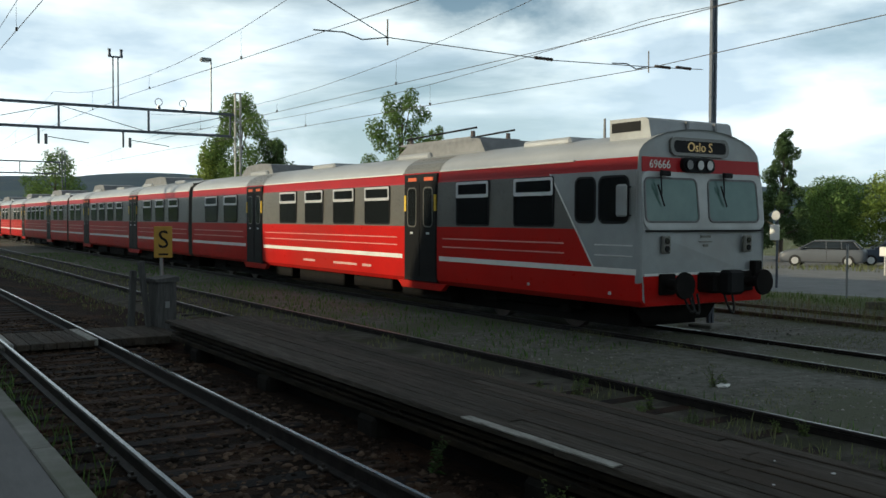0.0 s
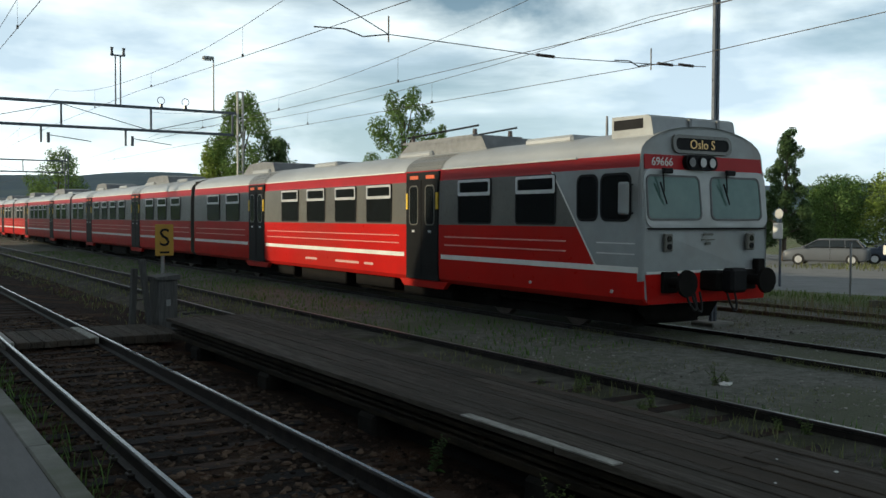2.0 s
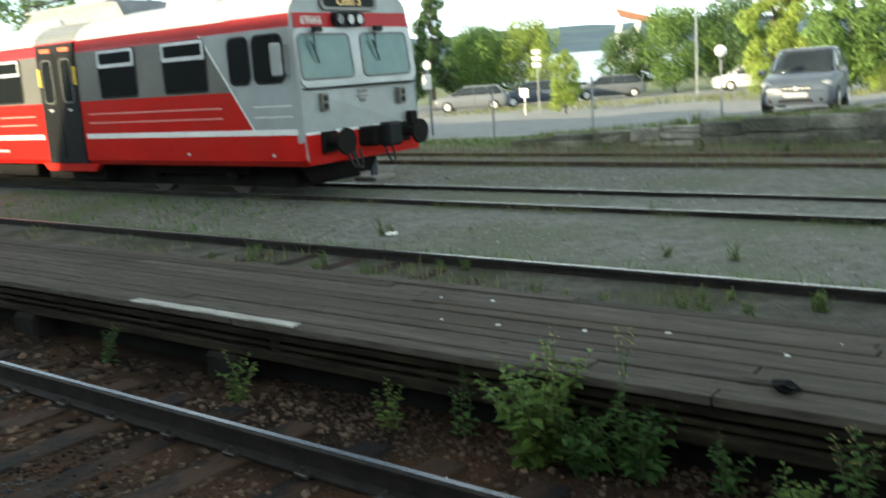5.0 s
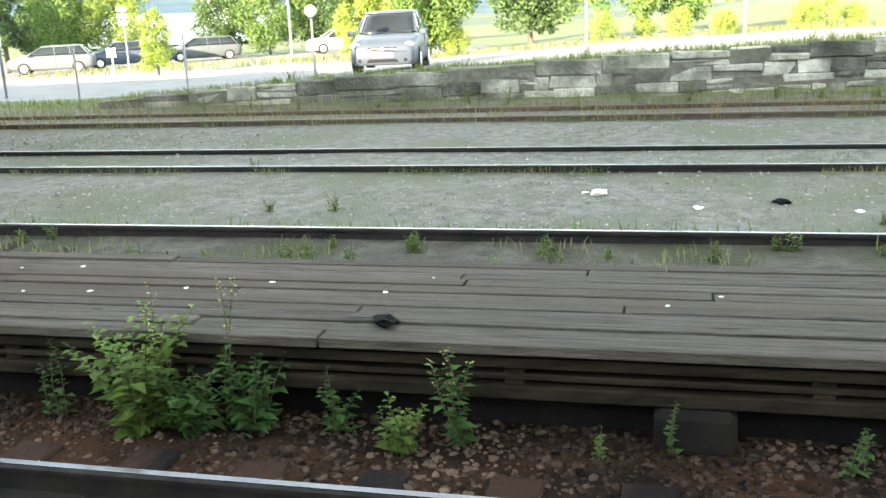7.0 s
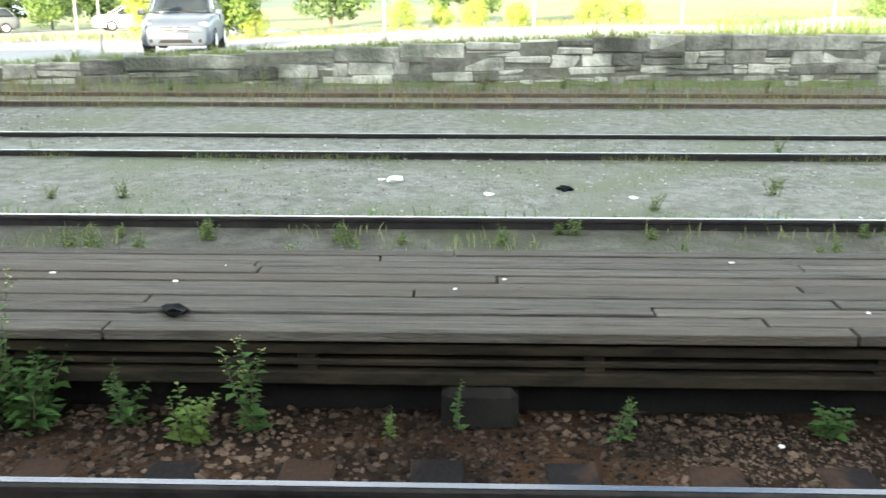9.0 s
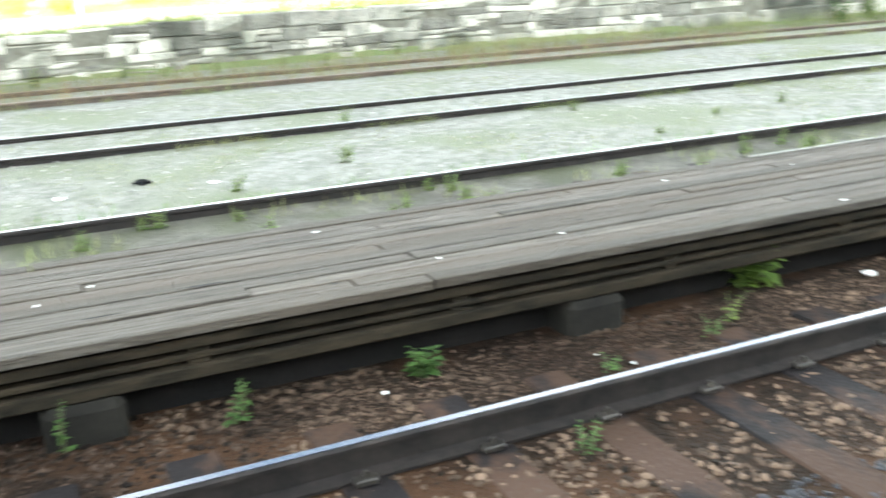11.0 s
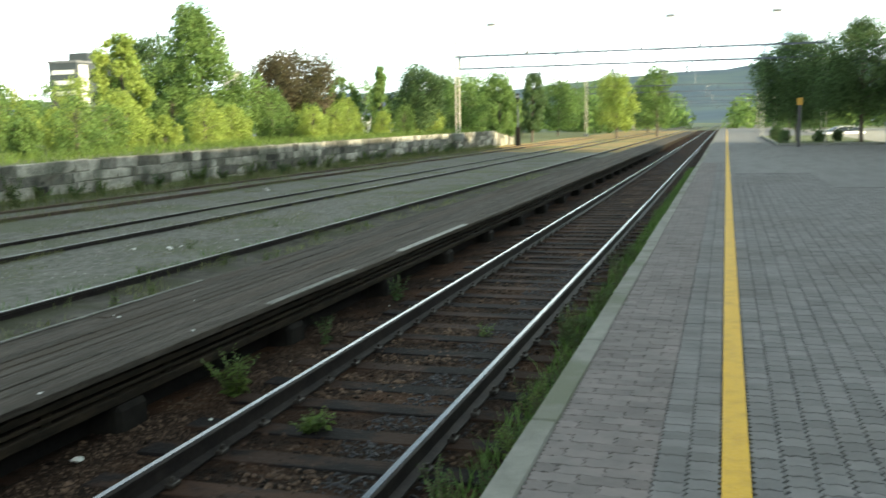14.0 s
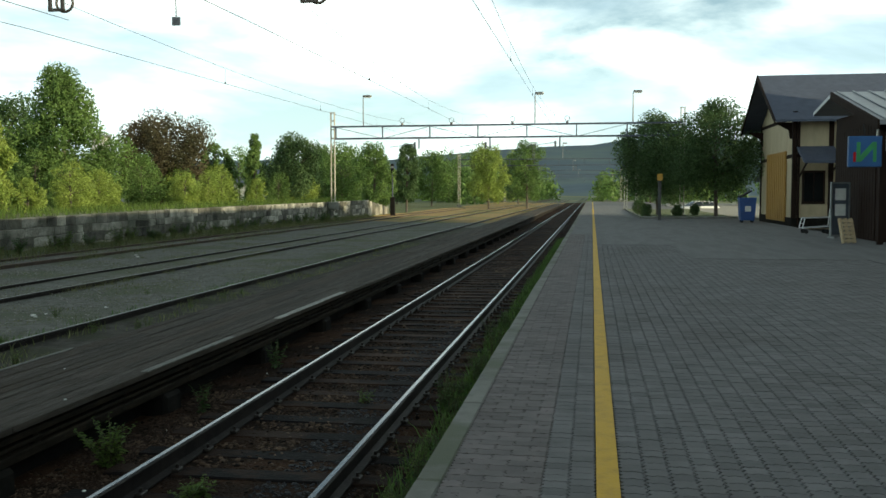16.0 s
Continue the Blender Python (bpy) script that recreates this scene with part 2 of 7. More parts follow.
M["wire"] = mat("copper_wire", (0.07, 0.065, 0.06), (0.05, 0.045, 0.04), 3, 0.5, metal=0.5, bump=0)
M["red"] = mat("red_train_paint", (0.47, 0.013, 0.010), (0.39, 0.012, 0.010), 0.9, 0.32, bump=0.02, fine=8, c3=(0.36, 0.02, 0.015), scale3=0.35, spec=0.1)
M["dred"] = mat("dull_red_cornice_paint", (0.37, 0.016, 0.02), (0.31, 0.014, 0.018), 1, 0.4, bump=0.02, spec=0.15)
M["tgrey"] = mat("anthracite_train_paint", (0.14, 0.136, 0.118), (0.105, 0.102, 0.092), 0.8, 0.30, bump=0.02)
M["cabgrey"] = mat("grey_cab_paint", (0.315, 0.335, 0.335), (0.255, 0.27, 0.27), 1.4, 0.42, bump=0.03, c3=(0.25, 0.25, 0.24), scale3=0.9)
M["roof"] = mat("silver_roof", (0.45, 0.465, 0.475), (0.35, 0.36, 0.37), 0.8, 0.42, metal=0.25, bump=0.05, stretch=(1, 0.5, 1))
M["white"] = mat("white_paint", (0.74, 0.73, 0.69), (0.62, 0.61, 0.57), 3, 0.5, bump=0.02)
M["alu"] = mat("aluminium_frame", (0.72, 0.72, 0.72), (0.6, 0.6, 0.6), 4, 0.35, metal=0.5, bump=0.02)
M["black"] = mat("black_paint", (0.012, 0.012, 0.013), (0.007, 0.007, 0.008), 3, 0.6, bump=0.05, spec=0.14)
# also blackens the sheet that stands for shade under the plank deck
M["under"] = mat("soot_and_void_black", (0.014, 0.012, 0.011), (0.008, 0.0075, 0.007), 3, 0.8, bump=0.3, spec=0.1)
M["rubber"] = mat("black_rubber", (0.018, 0.018, 0.018), (0.012, 0.012, 0.012), 5, 0.75, bump=0.1)
M["glass"] = mat("dark_window_glass", (0.012, 0.015, 0.016), (0.01, 0.012, 0.013), 1, 0.06, bump=0, spec=0.6)
M["windshield"] = mat("greenish_windscreen", (0.095, 0.165, 0.145), (0.07, 0.13, 0.115), 1.5, 0.05, bump=0, spec=0.45)

M["black_cloth"] = mat("black_cloth", (0.007, 0.007, 0.008), (0.004, 0.004, 0.004), 9, 0.95, bump=0.4, fine=90, spec=0.05)
M["rustside"] = mat("rusty_rail_side", (0.105, 0.078, 0.06), (0.06, 0.046, 0.036), 5, 0.85, bump=0.3, spec=0.2)
M["soil"] = mat("dark_weedy_soil", (0.125, 0.118, 0.098), (0.05, 0.046, 0.038), 3, 0.95, bump=1.0, fine=30, c3=(0.062, 0.064, 0.04), scale3=0.8, dist=0.05, spec=0.12)
# dry grass colour, warmed and brightened to stand for low sun on it
M["sunned_dryground"] = mat("dry_ground_sun_tint", (0.36, 0.235, 0.085), (0.25, 0.18, 0.06), 0.5, 0.95, bump=0.8, fine=12, c3=(0.15, 0.15, 0.05), scale3=0.12, dist=0.1)
M["gravelstone"] = mat("gravel_stone", (0.30, 0.29, 0.26), (0.2, 0.19, 0.17), 3, 0.9, bump=0.2, island=0.5, spec=0.2)
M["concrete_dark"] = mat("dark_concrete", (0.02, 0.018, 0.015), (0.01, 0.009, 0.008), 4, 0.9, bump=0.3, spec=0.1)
M["clip"] = mat("rail_clip_steel", (0.06, 0.052, 0.045), (0.03, 0.026, 0.022), 12, 0.5, metal=0.5, bump=0.1)


# ---- mesh helpers ----
def part(name, bm, material, parent=None, label="", smooth=False):
    me = bpy.data.meshes.new(name)
    bm.to_mesh(me)
    bm.free()
    if material:
        for mm in (material if isinstance(material, (list, tuple)) else [material]):
            me.materials.append(M[mm] if isinstance(mm, str) else mm)
    if smooth:
        for p in me.polygons:
            p.use_smooth = True
    ob = new(name, me)
    if parent is not None:
        ob.parent = parent
    if label:
        ob["label"] = label
    return ob


def thing(name, label, category, m=None, group="", kind=""):
    ob = new(name)
    ob.empty_display_size = 0.2
    if m is not None:
        ob.matrix_basis = m
    return tagged(ob, label, category, group, kind)


def raw(name, verts, faces, material, parent=None, kind="", label="", category=""):
    me = bpy.data.meshes.new(name)
    me.from_pydata(verts, [], faces)
    me.materials.append(M[material] if isinstance(material, str) else material)
    me.update()
    ob = new(name, me)
    if parent is not None:
        ob.parent = parent
    return tagged(ob, label, category, "", kind)


def box(bm, x0, x1, y0, y1, z0, z1, bevel=0.0):
    vs = [bm.verts.new(p) for p in ((x0, y0, z0), (x1, y0, z0), (x1, y1, z0), (x0, y1, z0), (x0, y0, z1), (x1, y0, z1), (x1, y1, z1), (x0, y1, z1))]
    fs = [bm.faces.new([vs[i] for i in f]) for f in ((3, 2, 1, 0), (4, 5, 6, 7), (0, 1, 5, 4), (1, 2, 6, 5), (2, 3, 7, 6), (3, 0, 4, 7))]
    if bevel:
        es = list({e for f in fs for e in f.edges})
        bmesh.ops.bevel(bm, geom=es, offset=bevel, segments=1, affect='EDGES', profile=0.5)
    return bm


def B(x0, x1, y0, y1, z0, z1, bevel=0.0):
    return box(bmesh.new(), x0, x1, y0, y1, z0, z1, bevel)


def tube(bm, p0, p1, r0, r1=None, seg=10, caps=True):
    r1 = r0 if r1 is None else r1
    p0, p1 = Vector(p0), Vector(p1)
    d = (p1 - p0).normalized()
    a = d.orthogonal().normalized()
    b = d.cross(a)
    A, C = [], []
    for i in range(seg):
        t = 2 * math.pi * i / seg
        o = a * math.cos(t) + b * math.sin(t)
        A.append(bm.verts.new(p0 + o * r0))
        C.append(bm.verts.new(p1 + o * r1))
    for i in range(seg):
        j = (i + 1) % seg
        bm.faces.new((A[i], A[j], C[j], C[i]))
    if caps:
        bm.faces.new(A[::-1])
        bm.faces.new(C)
    return bm


def T(p0, p1, r0, r1=None, seg=10):
    return tube(bmesh.new(), p0, p1, r0, r1, seg)


def ball(bm, c, r, sub=2, squash=(1, 1, 1)):
    g = bmesh.ops.create_icosphere(bm, subdivisions=sub, radius=r)
    for v in g["verts"]:
        v.co = Vector((v.co.x * squash[0], v.co.y * squash[1], v.co.z * squash[2])) + Vector(c)
    return bm


def prism(bm, poly, y0, y1, axis="y"):
    """Extrude an x,z outline along y (or an x,y outline along z, or a y,z outline along x)."""
    def P(u, v, w):
        return (u, w, v) if axis == "y" else (u, v, w) if axis == "z" else (w, u, v)
    a = [bm.verts.new(P(u, v, y0)) for u, v in poly]
    b = [bm.verts.new(P(u, v, y1)) for u, v in poly]
    n = len(poly)
    for i in range(n):
        j = (i + 1) % n
        bm.faces.new((a[i], a[j], b[j], b[i]))
    bm.faces.new(a[::-1])
    bm.faces.new(b)
    bmesh.ops.recalc_face_normals(bm, faces=bm.faces)
    return bm


def rrect(x0, x1, z0, z1, r, n=4):
    pts = []
    for cx, cz, a0 in ((x1 - r, z1 - r, 0), (x0 + r, z1 - r, 90), (x0 + r, z0 + r, 180), (x1 - r, z0 + r, 270)):
        for i in range(n + 1):
            a = radians(a0 + 90 * i / n)
            pts.append((cx + r * math.cos(a), cz + r * math.sin(a)))
    return pts


def ring(outer, inner, w0, w1, axis):
    """A frame between two outlines of equal count, extruded along the axis."""
    bm = bmesh.new()

    def P(u, v, w):
        return (u, w, v) if axis == "y" else (w, u, v)
    n = len(outer)
    o0 = [bm.verts.new(P(u, v, w0)) for u, v in outer]
    o1 = [bm.verts.new(P(u, v, w1)) for u, v in outer]
    i0 = [bm.verts.new(P(u, v, w0)) for u, v in inner]
    i1 = [bm.verts.new(P(u, v, w1)) for u, v in inner]
    for i in range(n):
        j = (i + 1) % n
        bm.faces.new((o0[i], o0[j], o1[j], o1[i]))
        bm.faces.new((i1[i], i1[j], i0[j], i0[i]))
        bm.faces.new((o1[i], o1[j], i1[j], i1[i]))
        bm.faces.new((o0[j], o0[i], i0[i], i0[j]))
    bmesh.ops.recalc_face_normals(bm, faces=bm.faces)
    return bm


# ---- the plan: x across the tracks, y along them, z from the first track's rail head ----
TRACKS = {"main": (-3.39, -1.885, 0.0), "second": (-8.10, -6.60, 0.0), "third": (-13.15, -11.60, 0.0), "fourth": (-17.65, -16.15, 0.10)}
PLAT = 0.45            # platform height
EDGE = -0.98           # platform edge
DECK0, DECK1, DECKZ = -5.93, -4.36, 0.30     # the low plank platform
WALLX = -18.75


def lerp_table(v, tab):
    if v <= tab[0][0]:
        return tab[0][1]
    for (a, p), (b, q) in zip(tab, tab[1:]):
        if v <= b:
            return p + (q - p) * (v - a) / (b - a)
    return tab[-1][1]


WALL_TOP = [(-12, 0.30), (-10, 0.42), (-6.1, 0.66), (-1.5, 0.88), (4.3, 1.12), (11, 1.14), (18.4, 1.16), (27, 1.26), (39.5, 1.36), (78, 1.48)]
PROFILE = [(-18.7, 0.12), (-17.9, 0.02), (-15.8, 0.0), (-15.0, -0.02), (-13.9, -0.06), (-11, -0.10), (-9.2, -0.09), (-8.3, -0.11), (-6.2, -0.14), (-5.6, -0.22), (-4.6, -0.26),
           (-3.9, -0.19), (-3.5, -0.18), (-1.7, -0.18), (-1.2, -0.22), (-0.9, -0.25)]


def ground_z(x, y):
    if x > -0.9:
        return -0.25
    if x >= -18.7:
        z = lerp_table(x, PROFILE)
        if y > 78:
            z = max(z, -0.12)
        return z
    w = lerp_table(y, WALL_TOP) - 0.05 if y < 78 else max(0.1, 1.43 - (y - 78) * 0.2)
    d = -18.7 - x
    base = w + 0.0
    if y < -12:
        base = 0.25 + 0.02 * max(-25, y + 12)
        s = min(1, d / 5.0)
        return 0.12 + (base - 0.12) * s - 0.012 * max(0, d - 5) * (1 if d < 60 else 0) - (0.66 if d >= 60 else 0)
    slope = -0.022 if y < 12 else -0.004
    return base + slope * min(max(0, d - 1.0), 40)


def build_ground():
    xs = [-2500, -1200, -600, -300, -160, -110, -80, -60, -50, -42, -36, -32, -29, -27, -25, -23.5, -22, -21, -20, -19.2, -18.7,
          -18.3, -17.9, -17.0, -15.8, -15.0, -13.9, -12.4, -11, -9.2, -8.3, -7.3, -6.2, -5.6, -4.6, -3.9, -3.5, -2.6, -1.7, -1.2, -0.9, 30, 60, 120, 300, 900, 2500]
    ys = [-2500, -1200, -600, -300, -180, -120, -90] + list(range(-70, 100, 3)) + [110, 125, 150, 200, 300, 600, 1200, 2500]
    vs, fs, mi = [], [], []
    for y in ys:
        for x in xs:
            k = 0.03 * noise.noise(Vector((x * 0.6, y * 0.6, 1.3))) if x < -3.9 or x > 0 else 0.0
            vs.append((x, y, ground_z(x, y) + k - (0.4 if abs(x) > 250 or abs(y) > 290 else 0)))
    n = len(xs)
    for j in range(len(ys) - 1):
        for i in range(n - 1):
            a = j * n + i
            fs.append((a, a + 1, a + n + 1, a + n))
            x, y = (xs[i] + xs[i + 1]) / 2, (ys[j] + ys[j + 1]) / 2
            if abs(x) > 200 or abs(y) > 200:
                mi.append(3)
            elif x > -5.6:
                mi.append(0 if x < 3 else 4)
            elif x > -8.3 and y < 60:
                mi.append(6)
            elif x > -18.75:
                mi.append(1 if y < 68 else 5)
            elif -35 < x < -20.5 and y < 8 - (x + 20.5) * 0.8:
                mi.append(4)
            elif x < -33 and y < 2 and x > -70:
                mi.append(4)
            else:
                mi.append(2)
    me = bpy.data.meshes.new("ground")
    me.from_pydata(vs, [], fs)
    for k in ("ballast", "gravel", "grassy", "far_land", "asphalt", "sunned_dryground", "soil"):
        me.materials.append(M[k])
    me.polygons.foreach_set("material_index", mi)
    for p in me.polygons:
        p.use_smooth = True
    ob = new("ground", me)
    tagged(ob, "gravel and weedy ground of a railway yard", "ground", kind="structure")


build_ground()


# ---- tracks ----
def rail_profile(x, top):
    return [(x - 0.07, top - 0.17), (x + 0.07, top - 0.17), (x + 0.07, top - 0.155), (x + 0.012, top - 0.135), (x + 0.012, top - 0.045), (x + 0.036, top - 0.035),
            (x + 0.036, top - 0.014), (x + 0.027, top - 0.003), (x - 0.027, top - 0.003), (x - 0.036, top - 0.014), (x - 0.036, top - 0.035), (x - 0.012, top - 0.045), (x - 0.012, top - 0.135), (x - 0.07, top - 0.155)]


def build_track(key, y0, y1, head, label, side="steel"):
    xa, xb, top = TRACKS[key]
    tr = thing("railway_track", label, "railway track", pose(0, 0, 0), kind="structure")
    for x in (xa, xb):
        r = part("rail", prism(bmesh.new(), rail_profile(x, top), y0, y1), side, tr)
        part("rail_head", B(x - 0.02, x + 0.02, y0, y1, top - 0.004, top + 0.0005), head, r)
    return tr


track_main = build_track("main", -160, 420, "railtop", "main line track with bright polished rail heads on sleepers")
track_second = build_track("second", -160, 300, "dullrail", "second track with dull rails sunk in weedy gravel")
track_third = build_track("third", -160, 300, "dullrail", "third track with dull rails sunk in gravel under the train")
track_fourth = build_track("fourth", -160, 120, "rustrail", "disused track with rusty rails in weeds beside the stone wall", "rustside")

# ---- platform body, kerb and yellow line ----
pavement = part("pavement", B(EDGE + 0.16, 9.5, -60, 170, -0.3, PLAT - 0.012), "joint")
tagged(pavement, "platform paved with grey interlocking pavers", "pavement", kind="structure")

def text_part(name, body, size, material, m, parent, extrude=0.004):
    cu = bpy.data.curves.new(name, 'FONT')
    cu.body, cu.size, cu.extrude = body, size, extrude
    cu.align_x, cu.align_y = 'CENTER', 'CENTER'
    cu.resolution_u = 3
    tmp = new(name + "_curve", cu)
    me = bpy.data.meshes.new_from_object(tmp.evaluated_get(bpy.context.evaluated_depsgraph_get()))
    bpy.data.objects.remove(tmp)
    bpy.data.curves.remove(cu)
    me.materials.clear()
    me.materials.append(M[material] if isinstance(material, str) else material)
    me.transform(m)
    ob = new(name, me)
    ob.parent = parent
    return ob


# ---- kerb stones and the painted line ----
def build_kerb():
    kerb = thing("kerb", "pale concrete kerb stones along the platform edge", "kerb", pose(0, 0, 0), kind="structure")
    me = None
    y = -40.0
    L = 1.98
    base = part("kerb_stone", B(EDGE, EDGE + 0.155, 0, L - 0.012, -0.30, PLAT + 0.004, 0.012), "concrete", kerb)
    base.location = (0, y + 1.825, 0)
    for i in range(1, 70):
        o = base.copy()
        scene.collection.objects.link(o)
        o.location = (0.004 * math.sin(i * 2.3), y + 1.825 + i * L, 0.003 * math.sin(i * 1.7))
    part("kerb_run", B(EDGE, EDGE + 0.155, 99.6, 170, -0.3, PLAT + 0.004), "concrete", kerb)
    part("kerb_run", B(EDGE, EDGE + 0.155, -70, -39.1, -0.3, PLAT + 0.004), "concrete", kerb)
    ln = part("yellow_line", B(0.045, 0.175, -60, 165, PLAT - 0.006, PLAT + 0.0065), "yellow")
    tagged(ln, "worn yellow safety line painted along the platform", "painted line", kind="structure")


build_kerb()


# ---- the low plank platform between the tracks ----
def build_deck():
    deck = thing("low_platform", "low weathered timber plank platform between two tracks", "platform", pose(0, 0, 0), kind="structure")
    rng = random.Random(4)
    n = 11
    w = (DECK1 - DECK0) / n
    end = 96.0
    meshes = {}
    for r in range(n):
        x0 = DECK0 + r * w
        y = -15.8
        first = True
        while y < end - 0.3:
            ln = rng.choice((3.4, 3.8, 4.2, 4.6))
            if first:
                ln = rng.uniform(1.4, 4.2)
                first = False
            ln = round(min(ln, end - y), 2)
            key = (round(ln, 1), rng.randrange(2))
            if key not in meshes:
                bm = B(0.005, w - 0.008, 0.004, ln - 0.010, DECKZ - 0.055, DECKZ, 0.005)
                for v in bm.verts:
                    v.co.z += 0.004 * noise.noise(Vector((v.co.x * 9, v.co.y * 2, key[1] * 5)))
                o = part("plank", bm, "plank", deck)
                meshes[key] = o.data
            else:
                o = new("plank", meshes[key])
                o.parent = deck
            o.location = (x0 + rng.uniform(-0.002, 0.002), y, rng.uniform(-0.009, 0.004))
            y += ln
    part("plank_run", B(DECK0, DECK1, end, 150, DECKZ - 0.055, DECKZ), "plank", deck)
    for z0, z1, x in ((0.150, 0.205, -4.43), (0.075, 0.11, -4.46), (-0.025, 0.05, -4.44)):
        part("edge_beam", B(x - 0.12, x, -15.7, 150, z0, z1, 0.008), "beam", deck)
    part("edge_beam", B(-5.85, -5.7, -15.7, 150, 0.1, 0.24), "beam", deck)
    # near-black sheet in place of the deep shade below the planks
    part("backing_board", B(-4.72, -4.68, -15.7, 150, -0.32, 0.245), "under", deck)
    pm = None
    y = -15.2
    while y < 60:
        if pm is None:
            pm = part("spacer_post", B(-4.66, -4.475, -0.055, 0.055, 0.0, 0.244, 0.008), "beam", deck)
            o = pm
        else:
            o = new("spacer_post", pm.data)
            o.parent = deck
        o.location = (0, y, 0)
        y += 1.49
    bmx = None
    y = -14.3
    while y < 60:
        if bmx is None:
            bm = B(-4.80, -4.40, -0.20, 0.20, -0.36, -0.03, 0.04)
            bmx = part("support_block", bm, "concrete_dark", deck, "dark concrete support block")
            o = bmx
        else:
            o = new("support_block", bmx.data)
            o.parent = deck
        o.location = (0, y, 0)
        y += 2.98
    for x0, x1, ya, yb in ((-4.465, -4.365, -6.42, -4.45), (-4.47, -4.365, 12.95, 16.5), (-5.925, -5.885, 6.05, 10.1), (-4.45, -4.37, 8.9, 11.2)):
        part("painted_edge", B(x0, x1, ya, yb, DECKZ - 0.002, DECKZ + 0.009), "whitewood" if yb < 0 or ya > 12 else "dimwood", deck, "worn white painted edge strip")
    # chipped plank ends and dark splits
    for i in range(46):
        x, y, ln = rng.uniform(DECK0 + 0.05, DECK1 - 0.05), rng.uniform(-6, 14), rng.uniform(0.05, 0.3)
        bm = bmesh.new()
        a = [bm.verts.new((x + dx, y + dy, DECKZ + 0.0055)) for dx, dy in ((-0.004, 0.0), (0.006, 0.2 * ln), (0.009, 0.55 * ln), (0.002, ln), (-0.006, 0.7 * ln), (-0.009, 0.3 * ln))]
        bm.faces.new(a)
        part("split", bm, "under", deck)


build_deck()


# ---- sleepers and rail clips of the main track ----
def build_sleepers():
    me = cm = None
    rng = random.Random(8)
    for i in range(150):
        y = -25 + i * 0.62
        if me is None:
            bm = B(-1.28, 1.28, -0.125, 0.125, -0.33, -0.165, 0.012)
            o = part("sleeper", bm, "sleeper", track_main)
            me = o.data
        else:
            o = new("sleeper", me)
            o.parent = track_main
        o.location = (-2.6375 + rng.uniform(-0.02, 0.02), y + rng.uniform(-0.03, 0.03), rng.uniform(-0.012, 0.004))
        if -9 < y < 22:
            for x in (-3.39, -1.885):
                for s in (-1, 1):
                    if cm is None:
                        bm = B(-0.03, 0.03, -0.055, 0.055, -0.165, -0.135, 0.006)
                        tube(bm, (0.0, 0, -0.14), (0.0, 0, -0.105), 0.016, 0.014, 6)
                        q = part("rail_clip", bm, "clip", track_main)
                        cm = q.data
                    else:
                        q = new("rail_clip", cm)
                        q.parent = track_main
                    q.location = (x + s * 0.088, y, 0)


build_sleepers()


def build_second_sleepers():
    me = None
    for i in range(60):
        y = -24 + i * 0.7
        if me is None:
            me = part("sleeper", B(-1.28, 1.28, -0.12, 0.12, -0.3, -0.124, 0.012), "sleeper", track_second).data
            o = None
        else:
            o = new("sleeper", me)
            o.parent = track_second
            o.location = (-7.35, y, 0)
    for i in range(70):
        o = new("sleeper", me)
        o.parent = track_fourth
        o.location = (-16.9, -24 + i * 0.7, 0.10)


build_second_sleepers()
for o in list(track_second.children):
    if o.name.startswith("sleeper") and o.location.length == 0:
        o.location = (-7.35, -24.7, 0)


# ---- ballast stones ----
def oily(x, y):
    """Grease has blackened the stones beside the rail nearest to the platform."""
    return -2.45 + 0.25 * noise.noise(Vector((0.3, y * 1.3, 2.0))) < x < -1.75


